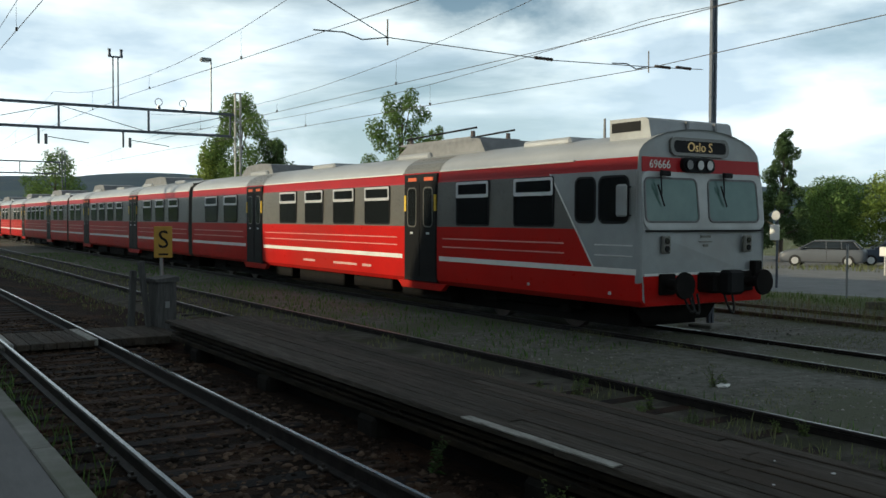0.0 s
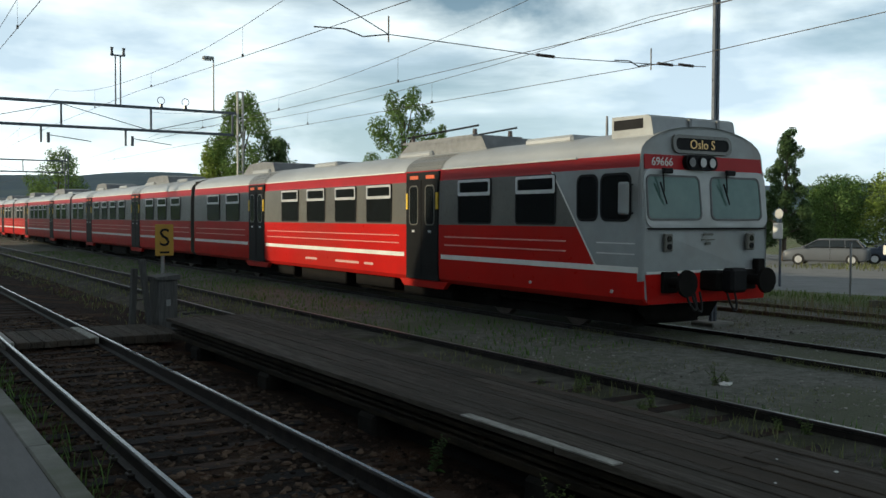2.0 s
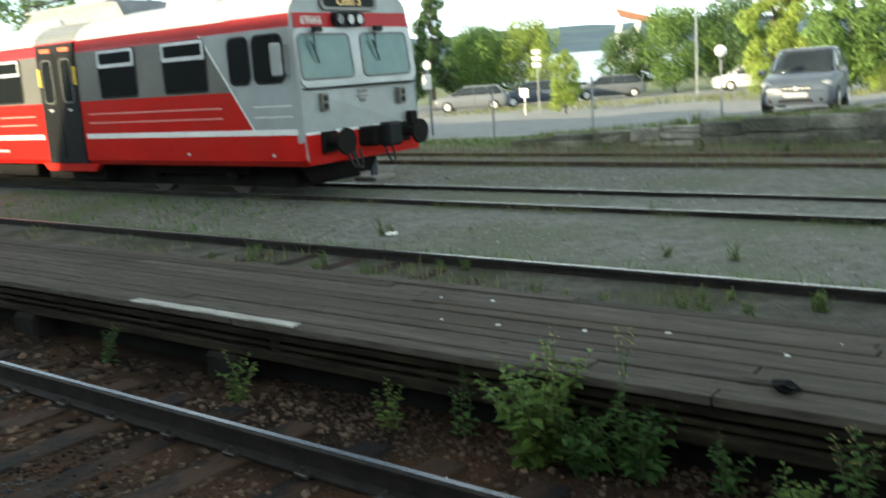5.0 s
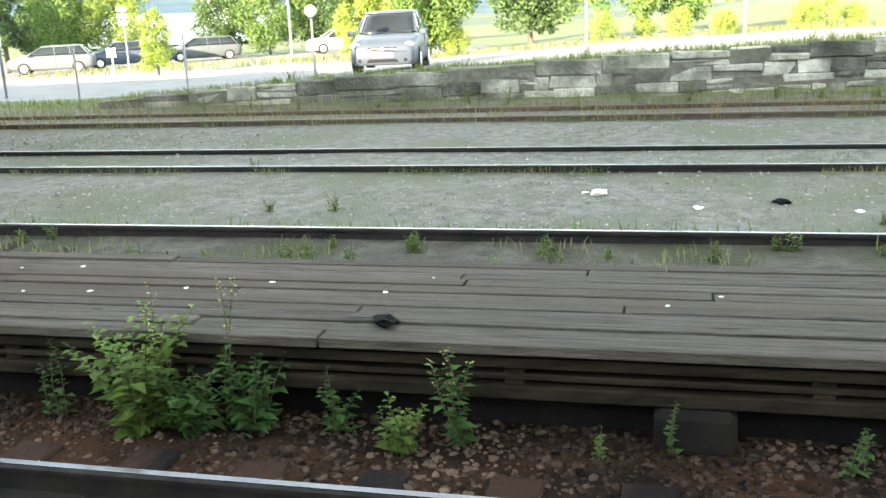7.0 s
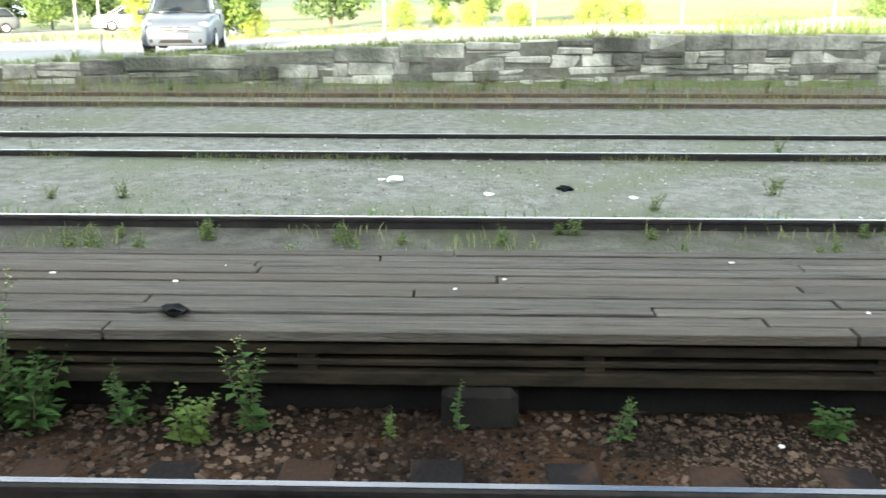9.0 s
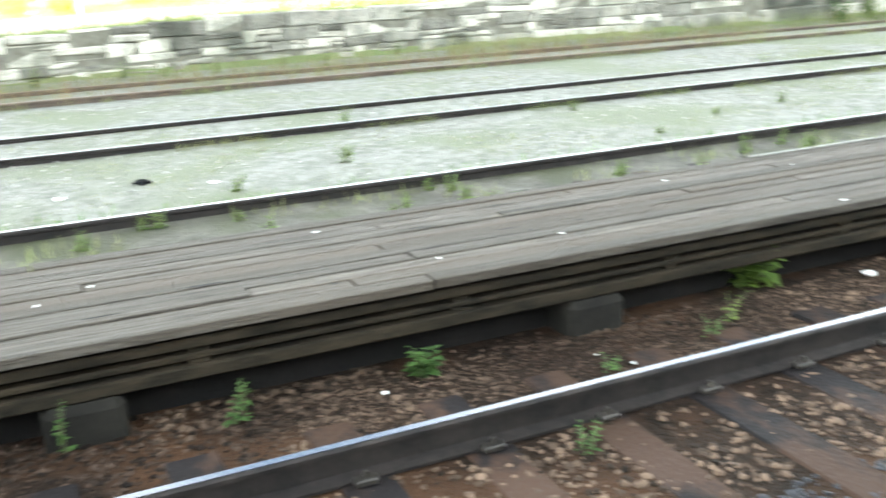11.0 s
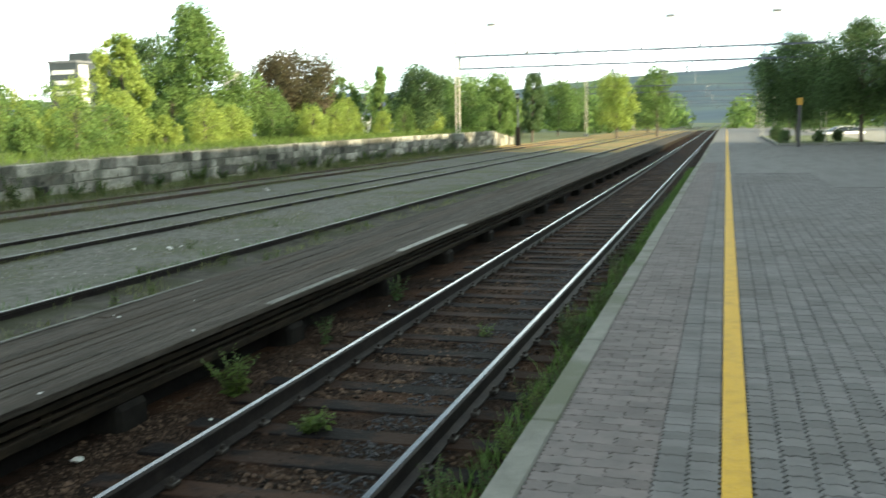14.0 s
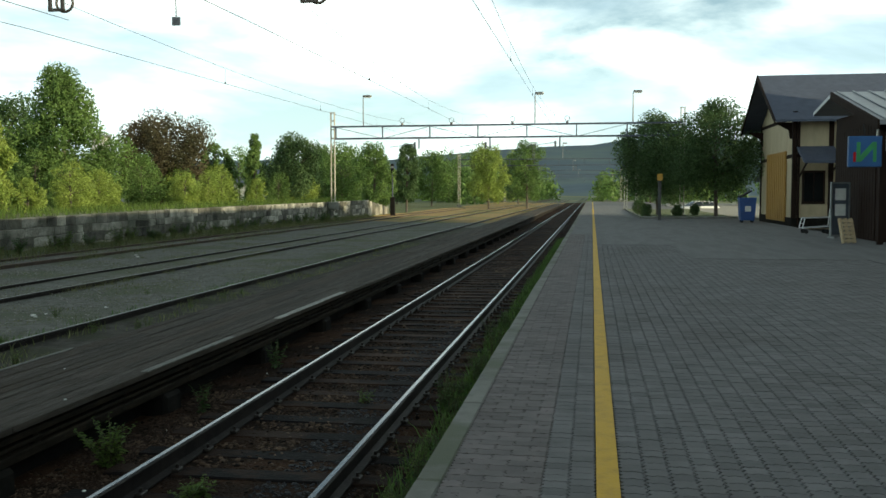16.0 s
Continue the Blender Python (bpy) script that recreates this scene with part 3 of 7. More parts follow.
def stones(name, count, region, size, material, seed, label, keep=1.0, soil=False, band=None):
    """Loose angular stones as one sheet of stuff; keep: how many lie on top of the sleepers."""
    rng = np.random.default_rng(seed)
    g = (1 + 5 ** 0.5) / 2
    base = np.array([(-1, g, 0), (1, g, 0), (-1, -g, 0), (1, -g, 0), (0, -1, g), (0, 1, g), (0, -1, -g), (0, 1, -g), (g, 0, -1), (g, 0, 1), (-g, 0, -1), (-g, 0, 1)], float) / 1.9
    tri = np.array([(0, 11, 5), (0, 5, 1), (0, 1, 7), (0, 7, 10), (0, 10, 11), (1, 5, 9), (5, 11, 4), (11, 10, 2), (10, 7, 6), (7, 1, 8),
                    (3, 9, 4), (3, 4, 2), (3, 2, 6), (3, 6, 8), (3, 8, 9), (4, 9, 5), (2, 4, 11), (6, 2, 10), (8, 6, 7), (9, 8, 1)])
    V, F = [], []
    for _ in range(count):
        x, y = rng.uniform(region[0], region[1]), rng.uniform(region[2], region[3])
        if keep < 1 and -3.9 < x < -1.36 and abs(((y + 25) / 0.62) % 1.0 - 0.5) > 0.3 and rng.random() > keep:
            continue
        if abs(x + 3.39) < 0.09 or abs(x + 1.885) < 0.09:
            continue
        if soil and x < -3.5 and y > 2.2 and rng.random() < 0.72:
            continue
        if soil and noise.noise(Vector((x * 1.1, y * 0.8, 7.7))) > 0.12 and rng.random() < 0.6:
            continue
        if band and not band(x, y):
            continue
        s = size[0] + (size[1] - size[0]) * rng.random() ** 2
        b = base * s * rng.uniform(0.6, 1.25, (12, 1)) * np.array([rng.uniform(0.8, 1.3), rng.uniform(0.7, 1.1), rng.uniform(0.45, 0.8)])
        a = rng.uniform(0, 6.28)
        c, sn = math.cos(a), math.sin(a)
        p = np.empty_like(b)
        p[:, 0] = x + b[:, 0] * c - b[:, 1] * sn
        p[:, 1] = y + b[:, 0] * sn + b[:, 1] * c
        p[:, 2] = ground_z(x, y) + b[:, 2] + s * 0.1
        F.append(tri + 12 * len(V))
        V.append(p)
    return raw(name, np.concatenate(V).tolist(), np.concatenate(F).tolist(), material, kind="stuff", label=label, category="ballast")


RUSTY = "loose rusty brown ballast stones round the rails"
stones("ballast_stones", 40000, (-4.65, -1.05, -5, 13), (0.010, 0.030), "stone", 1, RUSTY, 0.25, True, lambda x, y: not oily(x, y))
stones("ballast_stones", 13000, (-2.75, -1.75, -5, 16), (0.010, 0.028), "oilstone", 11, "grease-blackened ballast stones beside the rail", 0.3, False, oily)
stones("ballast_stones", 9000, (-4.4, -1.1, 13, 40), (0.018, 0.04), "stone", 2, RUSTY, 0.3, True)
stones("ballast_stones", 6000, (-4.4, -1.1, -22, -5), (0.022, 0.055), "stone", 3, RUSTY)
stones("ballast_pebbles", 15000, (-4.45, -3.48, 1.2, 10.5), (0.006, 0.015), "stone", 12, "small brown stones trodden into the ballast")
stones("gravel_stones", 15000, (-15.6, -8.3, -14, 30), (0.007, 0.026), "gravelstone", 4, "scattered pale gravel stones in the yard")


# ---- the stone retaining wall ----
def build_wall():
    wall = thing("wall_west", "old dry-laid retaining wall of pale squared stones", "stone wall", pose(0, 0, 0), kind="structure")
    rng = random.Random(12)
    # backing
    V, F = [], []
    ys = [-12 + i * 2.5 for i in range(37)]
    for y in ys:
        t = lerp_table(y, WALL_TOP)
        V += [(WALLX - 0.02, y, -0.2), (WALLX - 0.02, y, t - 0.04), (WALLX - 0.5, y, t - 0.04), (WALLX - 0.5, y, -0.2)]
    for i in range(len(ys) - 1):
        a = 4 * i
        for k in range(3):
            F.append((a + k, a + k + 1, a + k + 5, a + k + 4))
    raw("wall_core", V, F, "mortar", wall)
    kinds = {}
    rest_v, rest_f = [], []

    def stone_shape(w, h, k):
        bm = B(-0.25, 0.03, -w / 2 + 0.006, w / 2 - 0.006, -h / 2 + 0.005, h / 2 - 0.005, min(0.022, h * 0.16))
        for v in bm.verts:
            q = v.co * 7 + Vector((k * 7.3, w * 5, h * 9))
            v.co += Vector((noise.noise(q) * 0.06, noise.noise(q + Vector((9, 4, 1))) * 0.045, noise.noise(q + Vector((2, 8, 5))) * 0.032))
        return bm

    def stone(y0, y1, z0, z1, single):
        w, h = round(y1 - y0, 1), round(z1 - z0, 2)
        key = (w, h, rng.randrange(4))
        if key not in kinds:
            bm = stone_shape(*key)
            me = bpy.data.meshes.new("stone")
            bm.to_mesh(me)
            bm.free()
            me.materials.append(M["wallstone"])
            kinds[key] = me
        me = kinds[key]
        at = Vector((WALLX - 0.02 + rng.uniform(-0.035, 0.03), (y0 + y1) / 2, (z0 + z1) / 2 + rng.uniform(-0.012, 0.012)))
        if single:
            o = new("stone", me)
            o.parent = wall
            o.location = at
            o.rotation_euler[0] = rng.uniform(-0.03, 0.03)
        else:
            k = len(rest_v)
            rest_v.extend(tuple(v.co + at) for v in me.vertices)
            rest_f.extend(tuple(k + i for i in p.vertices) for p in me.polygons)

    count = 0
    for near, ya, yb, widths, heights in ((True, -11.0, 14.5, (0.3, 0.5, 0.6, 0.8, 0.9), (0.30, 0.26, 0.20, 0.22, 0.2)),
                                          (False, 14.5, 77.5, (0.6, 0.8, 1.0, 1.2, 1.5), (0.36, 0.30, 0.38, 0.36))):
        down = 0.0
        for h in heights:
            y = ya + rng.uniform(0, 0.3)
            while y < yb:
                w = rng.choice(widths)
                if down == 0 and near:
                    w = rng.choice((0.7, 0.9, 1.1, 1.3))
                t = lerp_table(y + w / 2, WALL_TOP) - down
                if t > 0.08:
                    if near and h > 0.18 and rng.random() < 0.28:
                        stone(y, y + w, t - h / 2, t, count < 300)
                        stone(y, y + w, t - h, t - h / 2, count < 300)
                        count += 2
                    else:
                        stone(y, y + w, t - h, t, count < 300)
                        count += 1
                y += w
            down += h
    for k in range(6):
        part("end_stone", B(WALLX - 0.5, WALLX + 0.04 - 0.02 * (k % 2), 77.6 + k * 1.35, 78.93 + k * 1.35, -0.2, 1.38 - 0.11 * k, 0.05), "wallstone", wall, "large pale stone closing the end of the wall")
    raw("stones", rest_v, rest_f, "wallstone_joined", wall, kind="stuff")


build_wall()

# ---- the train ----
TX0, TX1 = -13.95, -10.85      # body sides
TC = (TX0 + TX1) / 2
NOSE = -10.97
FC = -12.33                     # middle of the cab front


def body_outline(inset=0.0):
    """Half outline (x offset from centre, z) of the car body, from skirt to roof middle."""
    h = (TX1 - TX0) / 2 - inset
    pts = [(h - 0.10, 0.60), (h - 0.01, 0.70), (h, 1.0), (h, 1.90), (h - 0.015, 2.88), (h - 0.03, 2.92), (h - 0.045, 3.13)]
    for i in range(1, 9):
        a = radians(90 * i / 8)
        pts.append((h - 0.045 - (h - 0.045) * (1 - math.cos(a)), 3.13 + 0.52 * math.sin(a)))
    return pts


def strip(bm, seq, y0, y1, both=True):
    for s in ((1, -1) if both else (1,)):
        a = [bm.verts.new((TC + s * x, y0, z)) for x, z in seq]
        b = [bm.verts.new((TC + s * x, y1, z)) for x, z in seq]
        for i in range(len(seq) - 1):
            f = (a[i], a[i + 1], b[i + 1], b[i])
            bm.faces.new(f if s < 0 else f[::-1])
    return bm


def side_window(parent, ya, yb, z0=1.95, z1=2.86, hopper=True, side=1):
    x = TX1 if side > 0 else TX0
    d = side
    w = part("window", prism(bmesh.new(), rrect(ya, yb, z0, z1, 0.06), x + d * 0.002, x + d * 0.008, "x"), "glass", parent)
    part("window_frame", ring(rrect(ya - 0.02, yb + 0.02, z0 - 0.02, z1 + 0.02, 0.07), rrect(ya + 0.015, yb - 0.015, z0 + 0.015, z1 - 0.015, 0.05), x - d * 0.01, x + d * 0.013, "x"), "black", w)
    if hopper:
        zs = z1 - 0.34
        part("hopper_frame", ring(rrect(ya, yb, zs, z1, 0.05), rrect(ya + 0.055, yb - 0.055, zs + 0.07, z1 - 0.055, 0.03), x + d * 0.004, x + d * 0.026, "x"), "alu", w, "bright aluminium hopper window frame")


def side_door(parent, ya, yb, side=1):
    x = TX1 if side > 0 else TX0
    door = part("door", B(min(x - side * 0.09, x + side * 0.003), max(x - side * 0.09, x + side * 0.003), ya, yb, 0.64, 3.10), "black", parent, "black double folding entrance door")
    ym = (ya + yb) / 2
    for a, b in ((ya + 0.04, ym - 0.03), (ym + 0.03, yb - 0.04)):
        part("door_leaf", prism(bmesh.new(), rrect(a, b, 0.74, 2.92, 0.03), x + side * 0.004, x + side * 0.014, "x"), "doorleaf", door)
        part("door_pane", prism(bmesh.new(), rrect(a + 0.14, b - 0.14, 1.9, 2.78, 0.10), x + side * 0.015, x + side * 0.019, "x"), "glass", door)
        part("door_pane_rim", ring(rrect(a + 0.12, b - 0.12, 1.88, 2.80, 0.12), rrect(a + 0.15, b - 0.15, 1.91, 2.77, 0.09), x + side * 0.014, x + side * 0.022, "x"), "tgrey", door)
        part("door_handle", B(min(x, x + side * 0.03), max(x, x + side * 0.03), (a + b) / 2 - 0.06, (a + b) / 2 + 0.06, 1.72, 1.77), "alu", door)
        part("door_notice", B(min(x, x + side * 0.02), max(x, x + side * 0.02), a + 0.16, b - 0.12, 2.94, 3.02), "orange", door, "small red notice bar")
    for yy in (ya + 0.02, yb - 0.10):
        part("grab_rail", B(min(x, x + side * 0.028), max(x, x + side * 0.028), yy, yy + 0.08, 2.25, 2.62), "yellowpaint", door, "yellow grab strip")


def car_body(y0, y1, windows, doors, cab=None, label=""):
    """One car between y0 (front) and y1 (rear, smaller y)."""
    car = thing("train_carriage", label, "train", pose(TC, (y0 + y1) / 2, 0), group="carriages of the commuter train")
    car.matrix_basis = Matrix.Identity(4)
    o = body_outline()
    yc0 = y0 if cab is None else y0 - 0.02
    rest = y0 if cab is None else cab
    part("lower_side", strip(bmesh.new(), o[0:4], yc0, y1), "red", car, "glossy red lower side")
    part("window_band", strip(bmesh.new(), o[3:5], rest if cab is None else cab + 0.8, y1), "tgrey", car, "anthracite grey window band")
    part("cornice", strip(bmesh.new(), o[4:7], yc0, y1), "dred", car, "red cornice band under the roof")
    part("roof", strip(bmesh.new(), o[6:], yc0, y1), "roof", car, "silver grey curved roof", smooth=True)
    part("floor_plate", B(TX0 + 0.1, TX1 - 0.1, y1, yc0, 0.60, 0.62), "under", car)
    # ends
    full = [(TC + x, z) for x, z in o] + [(TC - x, z) for x, z in o[::-1][1:]]
    part("end_wall", prism(bmesh.new(), full, y1 - 0.002, y1 + 0.05), "tgrey", car)
    if cab is None:
        part("end_wall", prism(bmesh.new(), full, y0 - 0.05, y0 + 0.002), "tgrey", car)
    for ya, yb in windows:
        side_window(car, ya, yb)
    for ya, yb in doors:
        side_door(car, ya, yb)
        # roof plate above the door
        q = [(x + 0.012, z) for x, z in o[6:11]]
        part("door_header", strip(bmesh.new(), q, ya - 0.08, yb + 0.08, False), "tgrey", car, "grey roof plate over the doorway")
        part("step_skirt", prism(bmesh.new(), [(ya - 0.35, 0.62), (yb + 0.35, 0.62), (yb + 0.15, 0.46), (ya - 0.15, 0.46)], TX1 - 0.14, TX1 - 0.02, "x"), "red", car)
    # ribs and the white stripe, broken at the doors
    cuts = sorted([(b + 0.10, a - 0.10) for a, b in doors], reverse=True)
    spans, top = [], (y0 if cab is None else cab + 0.25)
    for hi, lo in cuts:
        spans.append((hi, top))
        top = lo
    spans.append((y1 + 0.15, top))
    for lo, hi in spans:
        if hi - lo < 0.5:
            continue
        part("white_stripe", B(TX1 - 0.01, TX1 + 0.006, lo, hi, 1.14, 1.24), "white", car, "cream white waist stripe")
        for z in (1.44, 1.62):
            part("side_rib", B(TX1 - 0.01, TX1 + 0.012, lo + 0.15, hi - 0.25, z, z + 0.026, 0.004), "ribred", car)
        part("cornice_line", B(TX1 - 0.05, TX1 - 0.008, lo, hi, 3.115, 3.145), "white", car)
    # rooftop equipment
    ym = (y0 + y1) / 2
    for yy, ln in ((y0 - 7.5, 4.2), (y1 + 5.0, 3.2)):
        bm = prism(bmesh.new(), [(yy - ln / 2, 3.5), (yy + ln / 2, 3.5), (yy + ln / 2 - 0.25, 3.86), (yy + ln / 2 - 1.1, 3.93), (yy - ln / 2 + 0.8, 3.90)], TC - 0.85, TC + 0.85, "x")
        part("roof_hood", bm, "roofdark", car, "weathered grey roof ventilator hood")
    for k in range(4):
        yy = y0 - 3.2 - k * 5.2
        part("roof_vent", B(TC + 0.15, TC + 0.95, yy - 0.75, yy + 0.75, 3.50, 3.66, 0.05), "roof", car)
    part("underframe", B(TC - 0.85, TC + 0.85, y1 + 0.6, y0 - 0.9, 0.14, 0.60), "under", car, "sooty dark underframe")
    # running gear
    for yb in (y0 - 3.6, y1 + 3.6):
        bog = part("bogie", B(TC - 1.05, TC + 1.05, yb - 1.7, yb + 1.7, 0.38, 0.62, 0.04), "under", car, "sooty bogie frame")
        for dy in (-1.2, 1.2):
            for s in (-1, 1):
                wv = T((TC + s * 0.70, yb + dy, 0.44), (TC + s * 0.83, yb + dy, 0.44), 0.44, 0.44, 20)
                part("wheel", wv, "wheel", bog, "steel wheel with a worn rim")
                part("axle_box", B(TC + s * 1.0 - 0.1, TC + s * 1.0 + 0.1, yb + dy - 0.16, yb + dy + 0.16, 0.3, 0.58, 0.03), "under", bog)
    for k, (a, b) in enumerate(((6.2, 8.4), (8.9, 11.0), (11.6, 14.6), (15.2, 17.4))):
        part("underfloor_box", B(TC - 1.25, TC + 1.25, y0 - b, y0 - a, 0.22 + 0.06 * (k % 2), 0.60, 0.03), "under", car)
    return car


for nm, args in (("doorleaf", dict(c1=(0.009, 0.009, 0.009), c2=(0.006, 0.006, 0.006), rough=0.5, bump=0.02, spec=0.1)), ("orange", dict(c1=(0.7, 0.12, 0.03), rough=0.5, bump=0)),
                 ("yellowpaint", dict(c1=(0.8, 0.52, 0.03), rough=0.5, bump=0)), ("ribred", dict(c1=(0.66, 0.34, 0.29), c2=(0.55, 0.2, 0.17), rough=0.35, bump=0)),
                 ("roofdark", dict(c1=(0.22, 0.225, 0.23), c2=(0.16, 0.165, 0.17), rough=0.55, metal=0.2)), ("wheel", dict(c1=(0.10, 0.08, 0.07), c2=(0.05, 0.04, 0.035), rough=0.5, metal=0.5)),
                 ("lens_glass", dict(c1=(0.5, 0.5, 0.49), c2=(0.38, 0.38, 0.37), rough=0.1, bump=0))):
    M[nm] = mat(nm, **args)
M["lamp_on"] = glow("tail_lamp_glow", (1.0, 0.85, 0.6), 3.0)
M["display_text"] = glow("amber_display", (0.75, 0.52, 0.22), 0.12)

car1 = car_body(NOSE, -35.2, [(-14.38, -13.16), (-16.46, -15.26), (-20.74, -19.46), (-22.59, -21.37), (-24.47, -23.28), (-26.36, -25.12), (-31.46, -30.15), (-33.52, -32.19)],
                [(-18.72, -17.27), (-29.22, -27.82)], cab=-12.85, label="red and grey driving car of an electric commuter train")
car2 = car_body(-35.6, -59.7, [(-38.3, -37.0), (-40.3, -39.0), (-42.3, -41.0), (-47.4, -46.2), (-49.3, -48.1), (-51.2, -50.0), (-53.1, -51.9), (-57.3, -56.1), (-59.0, -57.9)],
                [(-44.9, -43.4), (-55.2, -53.8)], label="red and grey middle car of an electric commuter train")
car3 = car_body(-60.1, -84.4, [(-62.6, -61.4), (-64.6, -63.4), (-69.6, -68.4), (-71.5, -70.3), (-73.4, -72.2), (-75.3, -74.1), (-80.5, -79.3), (-82.4, -81.2)],
                [(-67.2, -65.8), (-78.2, -76.8)], label="red and grey rear car of an electric commuter train")
car4 = car_body(-84.8, -109.0, [(-87.3, -86.1), (-89.3, -88.1), (-94.3, -93.1), (-96.2, -95.0), (-98.1, -96.9), (-105.2, -104.0), (-107.1, -105.9)],
                [(-91.9, -90.5), (-102.9, -101.5)], label="red and grey rear car of an electric commuter train")
for yy in (-35.4, -59.9, -84.6):
    g = thing("gangway", "black rubber gangway bellows between carriages", "gangway", pose(TC, yy, 0), group="gangways of the train")
    for k in range(4):
        part("bellows_fold", B(-1.35 - 0.04 * (k % 2), 1.35 + 0.04 * (k % 2), -0.2 + k * 0.1, -0.105 + k * 0.1, 0.75, 3.4 + 0.03 * (k % 2)), "rubber", g)


def build_cab():
    """The driver's end of the first car."""
    c = car1
    o = body_outline()
    h = (TX1 - TX0) / 2
    y0, yb = NOSE, -12.85
    # grey cab side with its slanted edge to the window band and red side
    for s, x in ((1, TX1), (-1, TX0)):
        a, b = (x - 0.02, x + 0.004) if s > 0 else (x - 0.004, x + 0.02)
        part("cab_side", prism(bmesh.new(), [(y0 - 0.01, 1.24), (y0 - 0.01, 2.91), (-13.28, 2.91), (-12.06, 1.24)], a, b, "x"), "cabgrey", c, "grey cab side with a slanted edge")
        if s > 0:
            for z in (1.44, 1.62):
                part("cab_rib", B(x - 0.01, x + 0.012, -12.0, y0 - 0.08, z, z + 0.022), "alu", c)
            part("slant_line", prism(bmesh.new(), [(-13.28, 2.92), (-13.24, 2.92), (-12.02, 1.24), (-12.06, 1.24)], x, x + 0.007, "x"), "white", c)
            part("white_stripe", B(x - 0.01, x + 0.006, -12.62, y0, 1.14, 1.24), "white", c)
    for ya, yc in ((-12.51, -12.0), (-11.88, -11.17)):
        w = part("cab_window", prism(bmesh.new(), rrect(ya, yc, 2.03, 2.80, 0.13, 5), TX1 + 0.005, TX1 + 0.010, "x"), "glass", c)
        part("rubber_seal", ring(rrect(ya - 0.03, yc + 0.03, 2.0, 2.83, 0.15, 5), rrect(ya + 0.01, yc - 0.01, 2.04, 2.79, 0.12, 5), TX1, TX1 + 0.016, "x"), "black", w)
    # front: outline with rounded shoulders; the upper half leans back
    full = [(TC + x, z) for x, z in o] + [(TC - x, z) for x, z in o[::-1][1:]]

    def lean(z):
        return 0.0 if z < 2.0 else -0.10 * (z - 2.0)
    bm = bmesh.new()
    rings = []
    for dy, k in ((0.0, 1.0), (0.06, 0.998), (0.105, 0.99), (0.13, 0.975)):
        rings.append([bm.verts.new((TC + (x - TC) * k, y0 - 0.02 + dy + lean(z) * dy / 0.13, 1.9 + (z - 1.9) * k)) for x, z in full])
    n = len(full)
    for a, b in zip(rings, rings[1:]):
        for i in range(n):
            j = (i + 1) % n
            bm.faces.new((a[i], a[j], b[j], b[i]))
    bm.faces.new(rings[-1])
    bmesh.ops.recalc_face_normals(bm, faces=bm.faces)
    for f in bm.faces:
        f.material_index = 1 if f.calc_center_median().z < 1.1 and len(f.verts) == 4 else 0
    part("cab_front", bm, ["cabgrey", "red"], c, "grey weathered flat cab front")
    yf = y0 + 0.115

    def plate(name, poly, ya, yb2, m, label="", parent=c):
        bm = prism(bmesh.new(), poly, ya, yb2)
        for v in bm.verts:
            v.co.y += lean(v.co.z)
        return part(name, bm, m, parent, label)
    plate("front_red_band", [(TC - 1.46, 2.88), (TC + 1.46, 2.88), (TC + 1.44, 3.13), (TC - 1.44, 3.13)], yf - 0.02, yf + 0.008, "dred", "red band over the windscreens")
    plate("front_red_skirt", [(TC - 1.44, 0.62), (TC + 1.44, 0.62), (TC + 1.495, 1.12), (TC - 1.495, 1.12)], yf - 0.03, yf + 0.010, "red", "red front skirt")
    plate("front_white_line", [(TC - 1.47, 1.125), (TC + 1.47, 1.125), (TC + 1.47, 1.165), (TC - 1.47, 1.165)], yf - 0.02, yf + 0.012, "white")
    # one pale raised panel holds both windscreens
    bm = prism(bmesh.new(), rrect(TC - 1.50, TC + 1.50, 1.90, 2.885, 0.17, 5), yf - 0.03, yf + 0.022)
    for v in bm.verts:
        v.co.y += lean(v.co.z)
    panel = part("windscreen_panel", bm, "panelgrey", c, "pale grey raised panel round the windscreens")
    # shadow under the panel's lower edge, built as a thin black strip
    plate("panel_gutter", [(TC - 1.44, 1.865), (TC + 1.44, 1.865), (TC + 1.46, 1.895), (TC - 1.46, 1.895)], yf - 0.01, yf + 0.03, "black", "black strip standing for the shadow below the panel", panel)
    for s in (-1, 1):
        xa, xb = (FC + 0.12, FC + 1.40) if s > 0 else (FC - 1.42, FC - 0.12)

        def taper(bm2, top=0.045):
            for v in bm2.verts:
                f = (v.co.z - 2.03) / 0.75
                mid = (xa + xb) / 2
                v.co.x = mid + (v.co.x - mid) * (1.0 + 0.03 * (0.5 - f))
                v.co.y += lean(v.co.z)
            return bm2
        w = part("windscreen", taper(prism(bmesh.new(), rrect(xa + 0.03, xb - 0.03, 2.05, 2.76, 0.10, 4), yf + 0.01, yf + 0.026)), "windshield", c)
        part("rubber_seal", taper(ring(rrect(xa, xb, 2.02, 2.79, 0.12, 4), rrect(xa + 0.035, xb - 0.035, 2.055, 2.755, 0.09, 4), yf + 0.01, yf + 0.034, "y")), "sealgrey", w)
        bm = bmesh.new()
        cx = (xa + xb) / 2 + 0.18
        tube(bm, (cx + 0.16, yf + 0.05, 2.90), (cx + 0.10, yf + 0.03, 2.50), 0.016, 0.012, 6)
        tube(bm, (cx + 0.20, yf + 0.035, 2.66), (cx + 0.04, yf + 0.035, 2.30), 0.016, 0.014, 6)
        box(bm, cx - 0.10, cx + 0.12, yf - 0.02, yf + 0.05, 2.81, 2.90, 0.015)
        part("wiper", bm, "black", w)
        # lower lamp cluster
        lx = TC + s * 1.02
